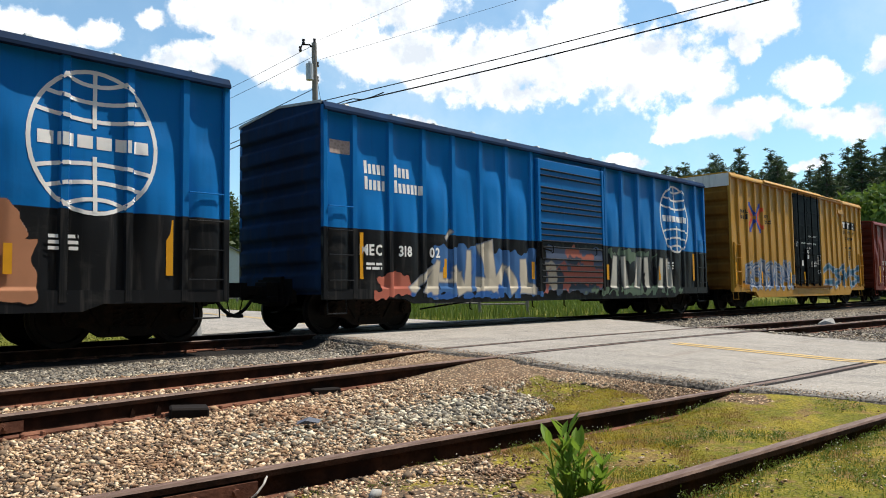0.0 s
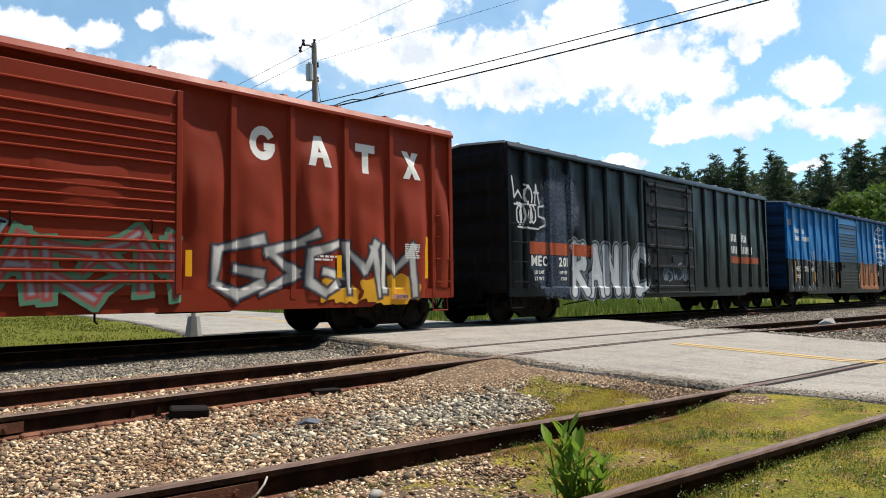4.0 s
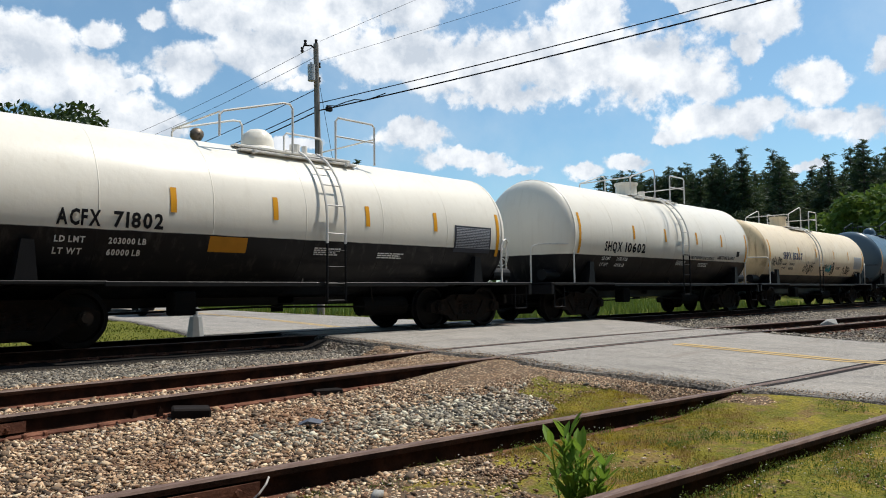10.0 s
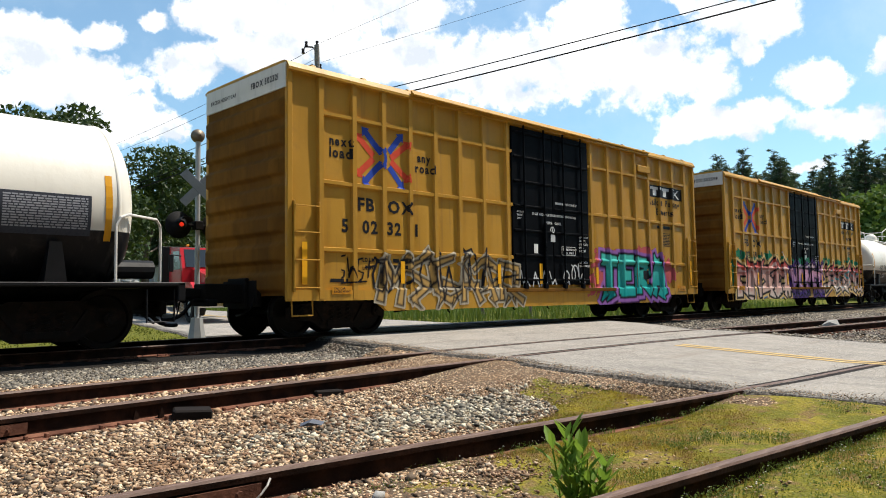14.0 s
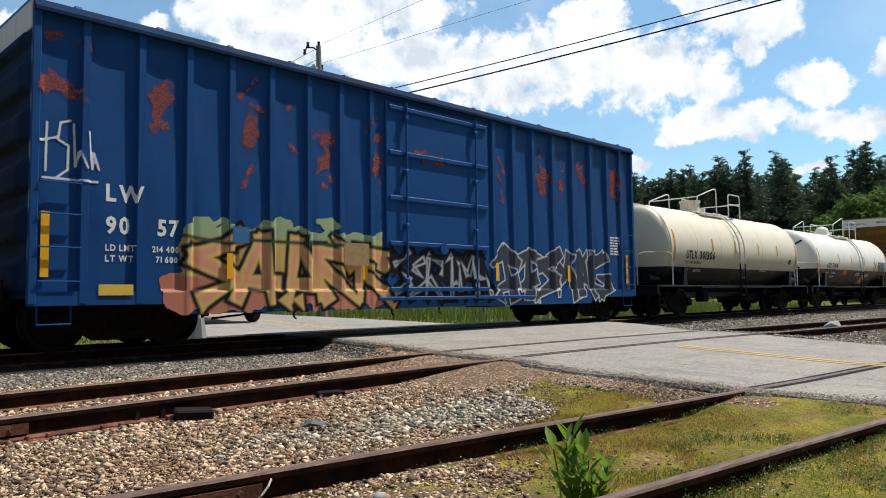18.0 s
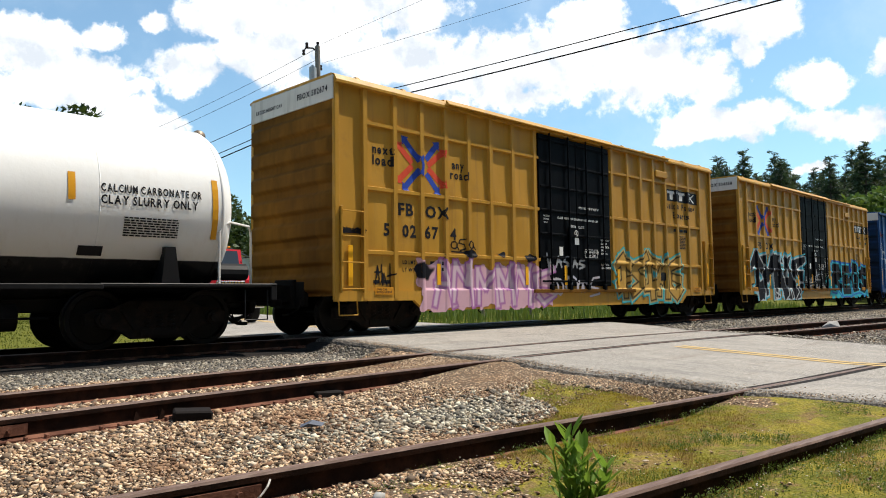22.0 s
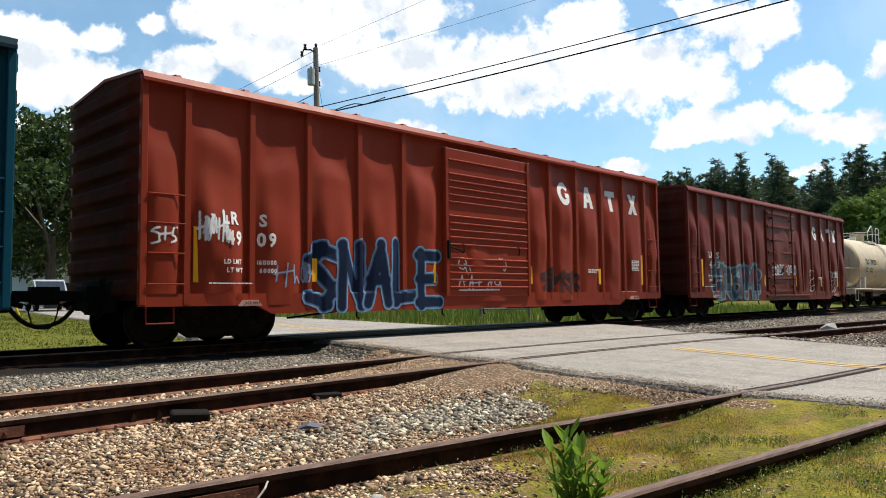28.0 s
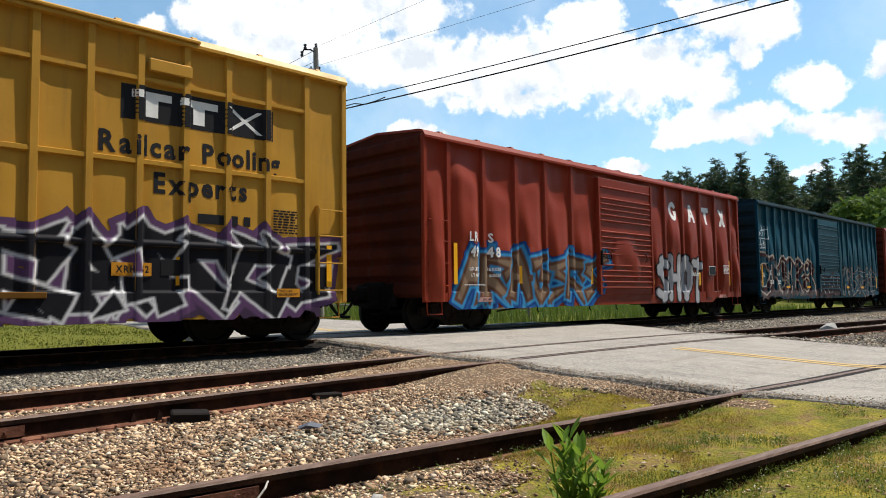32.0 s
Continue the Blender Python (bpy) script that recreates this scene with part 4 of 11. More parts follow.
def build_grass():
    rng = np.random.default_rng(8)
    moss = material("dry_grass", b_moss)
    fresh = material("green_grass", b_leaf, a=(0.05, 0.10, 0.012), b=(0.15, 0.20, 0.03))
    lawn = material("lawn_grass", b_leaf, a=(0.06, 0.075, 0.006), b=(0.105, 0.118, 0.011), rough=0.8)
    weed = material("weed_blades", b_leaf, a=(0.075, 0.105, 0.010), b=(0.20, 0.225, 0.032))

    def field(n, x0, x1, y0, y1, lim=0.5):
        x, y = rng.uniform(x0, x1, n), rng.uniform(y0, y1, n)
        off = ~((x > interp(LEFT_EDGE, y) - 0.1) & (x < interp(RIGHT_EDGE, y) + 0.1))
        k = off & (x > 0.2 * y + 0.2) & (grass_at(x, y) > lim + rng.uniform(-0.2, 0.35, n))
        return x[k], y[k]

    x, y = field(330000, 1.6, 7.4, 0.5, 5.2)
    bare = soft_noise(x, y, 3.3, 1.0) + 0.6 * soft_noise(x, y, 8.0, 4.0) + np.where(x < 3.6, 0.35, 0.0) > 0.48 + rng.uniform(-0.3, 0.3, len(x))
    x, y = x[~bare], y[~bare]
    blades("short_grass", x, y, rng.uniform(0.004, 0.016, len(x)) * (1 + 0.9 * (soft_noise(x, y, 2.2, 7.0) > 0.3)), rng.uniform(0.0009, 0.0020, len(x)), moss, "short olive and yellow-brown grass between the siding rails", rng, 1.8)
    x, y = field(60000, 1.8, 7.2, 0.3, 3.4)
    t3 = 2.94 - 0.114 * x
    tall = 1.2 * np.exp(-((y - t3 + 0.86) / 0.10) ** 2) + 0.55 * np.exp(-((y - t3 - 0.65) / 0.09) ** 2) * (soft_noise(x, y, 5.0, 1.0) > -0.2) + 0.75 * (soft_noise(x, y, 2.6, 3.0) > 0.75) + 0.30 * (y < t3 - 0.9) * (soft_noise(x, y, 3.0, 5.0) > -0.1)
    k = rng.random(len(x)) < tall * 0.75
    x, y = x[k], y[k]
    hgt = rng.uniform(0.012, 0.062, len(x))
    blades("weeds", x, y, hgt, rng.uniform(0.0010, 0.0026, len(x)), weed, "green weeds growing along the rusty rails", rng, 1.1)
    # low leafy tufts: a seam along the outer rail, a few inside the track
    c = rng.random(len(x)) < 0.10
    tx, ty = x[c], y[c]
    more = np.array([(5.0, 2.36), (4.55, 2.44), (4.9, 1.75), (5.35, 1.66), (4.4, 1.80), (3.35, 2.35), (2.7, 2.05), (2.25, 2.62), (3.9, 2.5)])
    spot = more[rng.integers(0, len(more), 150)] + rng.normal(0, 0.07, (150, 2))
    tx, ty = np.concatenate([tx, spot[:, 0]]), np.concatenate([ty, spot[:, 1]])
    tz = land_z(tx, ty) + rng.uniform(0.005, 0.045, len(tx))
    tagged(part("leafy_weeds", leaves_mesh("leafy_weeds", np.stack([tx, ty, tz], -1), rng.uniform(0.022, 0.05, len(tx)), 16000, 0.0075, rng, 0.9, 0.1, 0.38), fresh), "low leafy green weeds in tufts by the rails", "weeds", kind="stuff")
    k = (rng.random(len(x)) < 0.09) & (hgt > 0.03)
    heap("weed_flowers", x[k], y[k], rng.uniform(0.005, 0.010, k.sum()), flat("seed_head", (0.60, 0.58, 0.50), rough=0.8), "tiny pale seed heads on the weeds", rng, 0.0, land_z(x[k], y[k]) + hgt[k])
    x, y = rng.uniform(1.6, 7.4, 5200), rng.uniform(0.4, 5.0, 5200)
    k = (grass_at(x, y) > 0.4) & (x < interp(LEFT_EDGE, y) - 0.15) & (soft_noise(x, y, 3.3, 1.0) + 0.6 * soft_noise(x, y, 8.0, 4.0) + np.where(x < 3.6, 0.35, 0.0) > 0.30 + rng.uniform(-0.3, 0.3, len(x)))
    heap("stray_stones", x[k], y[k], rng.uniform(0.006, 0.026, k.sum()), STONE, "tan stones strewn over the bare patches of the turf", rng)
    x, y = field(70000, 3.5, 26, 16.3, 44, 0.4)
    blades("lawn", x, y, rng.uniform(0.02, 0.06, len(x)), rng.uniform(0.008, 0.02, len(x)), lawn, "mown green lawn behind the tracks", rng, 0.6)
    x, y = field(26000, 18.5, 52, 15.5, 52, 0.4)
    blades("meadow", x, y, rng.uniform(0.2, 0.6, len(x)), rng.uniform(0.01, 0.025, len(x)), fresh, "tall meadow grass along the road", rng, 0.5)


# ---- the freight train ----
CARS, WHEELSETS = [], []
SHEET_Y, OUT_Y = 1.44, 1.505


def truck_meshes():
    fr = Geo()
    outline = [(-1.13, 0.36), (-1.13, 0.55), (-0.98, 0.62), (-0.72, 0.63), (-0.48, 0.74), (0.48, 0.74), (0.72, 0.63), (0.98, 0.62), (1.13, 0.55), (1.13, 0.36), (0.93, 0.34), (0.66, 0.30), (0.42, 0.15), (-0.42, 0.15), (-0.66, 0.30), (-0.93, 0.34)]
    fr.prism(outline, -0.07, 0.07)
    fr.prism([(-0.30, 0.20), (0.30, 0.20), (0.30, 0.30), (-0.30, 0.30)], -0.10, -0.07)
    fr.prism([(-0.36, 0.62), (0.36, 0.62), (0.30, 0.74), (-0.30, 0.74)], -0.10, -0.07)
    for s in (-1, 1):
        fr.prism([(s * 0.32, 0.28), (s * 0.40, 0.28), (s * 0.62, 0.60), (s * 0.54, 0.60)], -0.105, -0.07)
    cap = Geo().cyl((0, -0.09, 0), (0, 0.02, 0), 0.115, 12).cyl((0, -0.12, 0), (0, -0.09, 0), 0.07, 8)
    spring = Geo()
    for k in range(3):
        x = -0.19 + 0.19 * k
        spring.tube([(x + 0.06 * math.cos(a * 0.7), -0.02 + 0.06 * math.sin(a * 0.7), 0.30 + 0.32 * a / 40) for a in range(41)], 0.014, 5)
    bolster = Geo().box(-0.2, 0.2, -0.98, 0.98, 0.45, 0.66, 0.03).cyl((0, 0, 0.6), (0, 0, 0.80), 0.2, 12)
    for s in (-1, 1):
        bolster.box(-0.86 * 1.0, 0.86, s * 0.55 - 0.04, s * 0.55 + 0.04, 0.36, 0.44, 0.01)
    prof = [(-0.07, 0.0), (-0.07, 0.10), (-0.045, 0.12), (-0.02, 0.36), (-0.075, 0.385), (-0.075, 0.45), (0.02, 0.457), (0.03, 0.485), (0.058, 0.485), (0.06, 0.385), (0.0, 0.36), (0.03, 0.12), (0.07, 0.10), (0.07, 0.0)]
    ws = Geo()
    ws.lathe([(t - 0.755, r) for t, r in prof], 28, "y")
    ws.lathe([(-t + 0.755, r) for t, r in prof], 28, "y")
    ws.cyl((0, -1.06, 0), (0, 1.06, 0), 0.08, 10)
    out = {}
    for n, g, m, sm in (("side_frame", fr, IRON_RUSTY, False), ("bearing_cap", cap, IRON_RUSTY, False), ("spring", spring, IRON_RUSTY, True), ("truck", bolster, IRON, False), ("wheel_set", ws, WHEEL, False)):
        out[n] = g.mesh(n, sm)
        out[n].materials.append(m)
    return out


TRUCK = truck_meshes()


def add_truck(car, x):
    t = part("truck", TRUCK["truck"], None, car, at=(x, 0, 0))
    for s in (-1, 1):
        part("side_frame", TRUCK["side_frame"], None, t, at=pose(0, s * 1.0, 0, 0, 0, 0 if s < 0 else 180))
        part("spring", TRUCK["spring"], None, t, at=pose(0, s * 1.02, 0, 0, 0, 0 if s < 0 else 180))
        for w in (-0.89, 0.89):
            part("bearing_cap", TRUCK["bearing_cap"], None, t, at=pose(w, s * 1.07, 0.457, 0, 0, 0 if s < 0 else 180))
    for w in (-0.89, 0.89):
        ws = part("wheel_set", TRUCK["wheel_set"], None, t, "worn steel wheels on a black axle", at=(w, 0, 0.457))
        WHEELSETS.append((ws, car, Vector((w, 0, 0.457))))


def add_couplers(car, xl, xr, body_l, body_r, z=0.86):
    """Draft gear, coupler, hose and lever at both ends."""
    for face, body, s in ((xl, body_l, -1), (xr, body_r, 1)):
        ln = abs(face - body)
        g = Geo().box(0, max(ln - 0.55, 0.1), -0.22, 0.22, z - 0.2, z + 0.16, 0.02)
        g.box(max(ln - 0.6, 0.05), ln - 0.16, -0.075, 0.075, z - 0.09, z + 0.08, 0.02)
        g.prism([(ln - 0.2, -0.1), (ln + 0.02, -0.17), (ln + 0.09, -0.1), (ln + 0.01, -0.02), (ln + 0.06, 0.08), (ln - 0.02, 0.16), (ln - 0.2, 0.1)], z - 0.14, z + 0.14, "xy")
        g.box(max(ln - 0.75, 0), max(ln - 0.55, 0.05), -0.32, 0.32, z - 0.25, z - 0.12, 0.02)
        m = pose(body, 0, 0, 0, 0, 0 if s > 0 else 180)
        part("coupler", g, IRON, car, "rusty knuckle coupler", m)
        h = Geo().tube([(ln - 0.62, -0.36, z - 0.12), (ln - 0.54, -0.37, z - 0.24), (ln - 0.44, -0.36, z - 0.35), (ln - 0.32, -0.33, z - 0.43), (ln - 0.18, -0.29, z - 0.475), (ln - 0.05, -0.25, z - 0.485), (ln + 0.02, -0.24, z - 0.48)], 0.034, 8)
        part("air_hose", h, RUBBER, car, "sagging black rubber air hose", m)
        part("angle_cock", Geo().cyl((ln - 0.62, -0.36, z - 0.10), (ln - 0.40, -0.36, z - 0.16), 0.035, 8).box(ln - 0.52, ln - 0.46, -0.42, -0.32, z - 0.10, z - 0.02, 0.01), IRON, car, "", m)
        part("hose_chain", Geo().tube([(ln - 0.30, -0.22, z - 0.14), (ln - 0.27, -0.24, z - 0.30), (ln - 0.22, -0.22, z - 0.45)], 0.012, 5), IRON, car, "", m)
        part("striker", Geo().box(-0.02, 0.10, -0.62, 0.62, z - 0.28, z + 0.22, 0.02).box(0.05, 0.16, -0.34, 0.34, z - 0.32, z + 0.26, 0.02), IRON, car, "cast striker round the coupler shank", m)
        part("brake_lever", Geo().tube([(0.06, 0.55, z - 0.02), (0.20, 0.60, z - 0.30), (0.24, 0.35, z - 0.42), (0.10, -0.1, z - 0.44)], 0.02, 5), IRON, car, "", m)
        lv = Geo().tube([(0.05, -1.25 * s * s, z - 0.02), (0.12, -0.7, z - 0.05), (ln - 0.5, -0.45, z - 0.1), (ln - 0.28, -0.1, z - 0.14)], 0.014, 5)
        part("uncoupling_lever", lv, IRON, car, "", m)


# -- lettering and reflectors on flat and round sides --
DENTS, SHAPES, LIFT = {}, {}, {}


def sheet_out(car, u0, u1, z0, z1):
    """How far the dented sheet stands out under a stretch of it."""
    if car not in DENTS:
        return 0.0
    fn, half = DENTS[car]
    U, Z = np.meshgrid(np.linspace(u0, u1, 9) + half, np.linspace(z0, z1, 7))
    return max(0.0, float(fn(U, Z).max()))


def finer(vs, fs, size):
    """Split flat faces into triangles no longer than size, so that they can follow a pressed sheet."""
    vs, todo, done = list(vs), [(f[0], f[k], f[k + 1]) for f in fs for k in range(1, len(f) - 1)], []
    mids = {}
    while todo:
        t = todo.pop()
        sides = [(math.dist(vs[t[k]], vs[t[k - 2]]), k) for k in range(3)]
        d, k = max(sides)
        if d <= size:
            done.append(t)
            continue
        a, b, c = t[k], t[k - 2], t[k - 1]
        key = (min(a, b), max(a, b))
        if key not in mids:
            mids[key] = len(vs)
            vs.append(tuple((p + q) / 2 for p, q in zip(vs[a], vs[b])))
        m = mids[key]
        todo += [(a, m, c), (m, b, c)]
    return vs, done


def painted(car, name, pts, faces, mat, lab="", lift=0.004):
    """Paint of an (x, z) outline that follows the posts, ribs and dents of a car's side."""
    fn, half = SHAPES[car]
    vs, fs = finer(pts, faces, 0.05)
    o = np.array(vs)
    d = fn(o[:, 0] + half, o[:, 1])
    return part(name, Geo().add([(q[0], -(SHEET_Y + e + lift), q[1]) for q, e in zip(vs, d)], fs), mat, car, lab)


def letter(car, txt, u, z, h, mat, lab="painted car marking", wide=0.9, R=None, zc=0.0, off=0.0, y=None, fit=None, drape=False, lift=None):
    vs, fs, w = words(txt, h, wide)
    lift = lift or LIFT.get(car, 0.004)
    if h >= 0.18 and len(txt.strip()) > 1:
        x, k = 0.0, (fit / w if fit else 1.0)
        for ch in txt:
            cw = 0.42 * h * wide if ch == " " else words(ch, h, wide)[2]
            if ch != " ":
                letter(car, ch, u + x * k, z, h, mat, lab, wide, R, zc, off, y, cw * k, drape, lift)
            x += cw + (0.0 if ch == " " else 0.16 * h)
        return w
    drape = drape or (car in SHAPES and not R and y is None and off < 0.02)
    if drape:
        vs, fs = finer(vs, fs, 0.05)
    if fit:
        vs = [(a * fit / w, b) for a, b in vs]
    out = []
    for a, b in vs:
        zz = z + b
        yy = -(SHEET_Y + 0.006 + off) if y is None else y
        if R:
            yy = -math.sqrt(max(R * R - (zz - zc) ** 2, 0.01)) - 0.008
        out.append((u + a, yy, zz))
    if car in DENTS and not R and y is None and not off:
        fn, half = DENTS[car]
        o = np.array(out)
        d = fn(o[:, 0] + half, o[:, 2])
        out = [(q[0], -(SHEET_Y + e + 0.006), q[2]) for q, e in zip(out, d)]
    if drape and car in SHAPES:
        fn, half = SHAPES[car]
        o = np.array(out)
        out = [(q[0], -(SHEET_Y + e + lift), q[2]) for q, e in zip(out, fn(o[:, 0] + half, o[:, 2]))]
    part("letter" if len(txt) == 1 else "lettering", Geo().add(out, fs), mat, car, lab)
    return w


def bars(car, rows, u, z, h, mat, lab="block of small illegible stencilling", R=None, zc=0.0, off=0.0):
    """Writing too small to read: rows of (width) split into short bars."""
    g = Geo()
    rnd = random.Random(int(abs(u) * 100 + z * 10))
    if not R and not off:
        off = sheet_out(car, u, u + max(rows), z - len(rows) * h * 1.7, z + h)
    for i, w in enumerate(rows):
        x, zz = 0.0, z - i * h * 1.7
        while x < w:
            k = min(rnd.uniform(2.0, 5.0) * h, w - x)
            q = []
            for a, b in ((x, zz), (x + k, zz), (x + k, zz + h), (x, zz + h)):
                yy = -(SHEET_Y + 0.004 + off) if not R else -math.sqrt(max(R * R - (b - zc) ** 2, 0.01)) - 0.010
                q.append((u + a, yy, b))
            g.add(q, [(0, 1, 2, 3)])
            x += k + h * 0.7
    part("stencil", g, mat, car, lab)


def patch(car, name, u0, u1, z0, z1, mat, lab, R=None, zc=0.0, off=0.0, thick=0.004):
    if not R and car in SHAPES and name in ("painted_bar", "sign_field", "sign_bar", "flag_decal", "colour_band"):
        return painted(car, name, [(u0, z0), (u1, z0), (u1, z1), (u0, z1)], [(0, 1, 2, 3)], mat, lab, 0.0055 if name == "sign_bar" else 0.009 if name == "colour_band" else 0.004)
    if not R and off < 0.02:
        off += sheet_out(car, u0, u1, z0, z1)
    if not R:
        g = Geo().box(u0, u1, -(SHEET_Y + 0.006 + off) - thick, -(SHEET_Y + 0.004 + off), z0, z1)
    else:
        a0, a1 = math.asin((z0 - zc) / R), math.asin((z1 - zc) / R)
        g = Geo()
        n = 6
        vs = []
        for k in range(n + 1):
            a = a0 + (a1 - a0) * k / n
            for u in (u0, u1):
                vs.append((u, -(R + 0.008) * math.cos(a), zc + (R + 0.008) * math.sin(a)))
        g.add(vs, [(2 * k, 2 * k + 1, 2 * k + 3, 2 * k + 2) for k in range(n)])
    return part(name, g, mat, car, lab)


# -- spray paint --
STROKES = {
    "A": [[(0, 0), (0.5, 1), (1, 0)], [(0.25, 0.38), (0.75, 0.38)]], "B": [[(0, 0), (0, 1), (0.7, 1), (0.8, 0.75), (0.6, 0.52), (0, 0.5)], [(0.6, 0.52), (0.95, 0.3), (0.8, 0), (0, 0)]],
    "C": [[(1, 0.85), (0.6, 1), (0.15, 0.8), (0, 0.4), (0.3, 0), (1, 0.12)]], "E": [[(1, 1), (0, 1), (0.05, 0), (1, 0)], [(0.05, 0.5), (0.75, 0.5)]],
    "G": [[(1, 0.9), (0.4, 1), (0, 0.5), (0.3, 0), (0.9, 0.05), (1, 0.45), (0.6, 0.45)]], "H": [[(0, 0), (0, 1)], [(1, 0), (1, 1)], [(0, 0.5), (1, 0.5)]],
    "I": [[(0.5, 0), (0.5, 1)]], "K": [[(0, 0), (0.05, 1)], [(0.95, 1), (0.1, 0.5), (1, 0)]], "M": [[(0, 0), (0.1, 1), (0.5, 0.4), (0.9, 1), (1, 0)]],
    "N": [[(0, 0), (0, 1), (1, 0), (1, 1)]], "O": [[(0.5, 1), (0.05, 0.7), (0.05, 0.3), (0.5, 0), (0.95, 0.3), (0.95, 0.7), (0.5, 1)]],
    "R": [[(0, 0), (0.05, 1), (0.8, 0.95), (0.85, 0.62), (0.1, 0.5), (1, 0)]], "S": [[(1, 0.9), (0.4, 1), (0.05, 0.75), (0.5, 0.5), (0.95, 0.25), (0.6, 0), (0, 0.1)]],
    "T": [[(0, 1), (1, 0.95)], [(0.5, 1), (0.5, 0)]], "U": [[(0, 1), (0.05, 0.2), (0.5, 0), (0.95, 0.2), (1, 1)]], "V": [[(0, 1), (0.5, 0), (1, 1)]],
    "W": [[(0, 1), (0.25, 0), (0.5, 0.6), (0.75, 0), (1, 1)]], "Z": [[(0, 0.95), (1, 1), (0, 0.05), (1, 0)]], "X": [[(0, 0), (1, 1)], [(0, 1), (1, 0)]],
    "F": [[(1, 1), (0, 1), (0.05, 0)], [(0.05, 0.52), (0.75, 0.52)]], "L": [[(0, 1), (0.05, 0), (1, 0.05)]], "P": [[(0, 0), (0.05, 1), (0.9, 0.9), (0.8, 0.5), (0.05, 0.45)]],
    "D": [[(0, 0), (0, 1), (0.7, 0.95), (1, 0.5), (0.7, 0.05), (0, 0)]], "J": [[(0.9, 1), (0.85, 0.2), (0.5, 0), (0.1, 0.2)]], "Y": [[(0, 1), (0.5, 0.5), (1, 1)], [(0.5, 0.5), (0.45, 0)]], "Q": [[(0.5, 1), (0.05, 0.7), (0.05, 0.3), (0.5, 0), (0.95, 0.3), (0.95, 0.7), (0.5, 1)], [(0.6, 0.3), (1, -0.1)]],
    "l": [[(0.3, 1.3), (0.1, 0.3), (0.5, 0), (0.9, 0.8), (0.4, 1.0)]], "q": [[(0.8, 0.9), (0.2, 1), (0, 0.6), (0.6, 0.5), (0.9, 1), (0.7, -0.4), (0.2, -0.2)]],
}


def head_scrawl(car, half, R, zc, lines, mat, lab, w=0.03, hd=0.50):
    """Painted lines on the rear dished head; points are (across, up) from the head's middle."""
    g = Geo()
    for ln in lines:
        pts = []
        for (a0, b0), (a1, b1) in zip(ln[:-1], ln[1:]):
            n = max(2, int(math.hypot(a1 - a0, b1 - b0) / 0.06))
            pts += [(a0 + (a1 - a0) * k / n, b0 + (b1 - b0) * k / n) for k in range(n)]
        pts.append(ln[-1])
        vs = []
        for i, (a, b) in enumerate(pts):
            p, q = pts[max(i - 1, 0)], pts[min(i + 1, len(pts) - 1)]
            d = Vector((q[0] - p[0], q[1] - p[1])).normalized()
            for e in (-w, w):
                y, z = a - d.y * e, b + d.x * e
                f = max(0.0, 1 - (y * y + z * z) / (R * R))
                vs.append((-half - hd * math.sqrt(f) - 0.012, y, zc + z))
        g.add(vs, [(2 * i, 2 * i + 1, 2 * i + 3, 2 * i + 2) for i in range(len(pts) - 1)])
    part("graffiti", g, mat, car, lab)


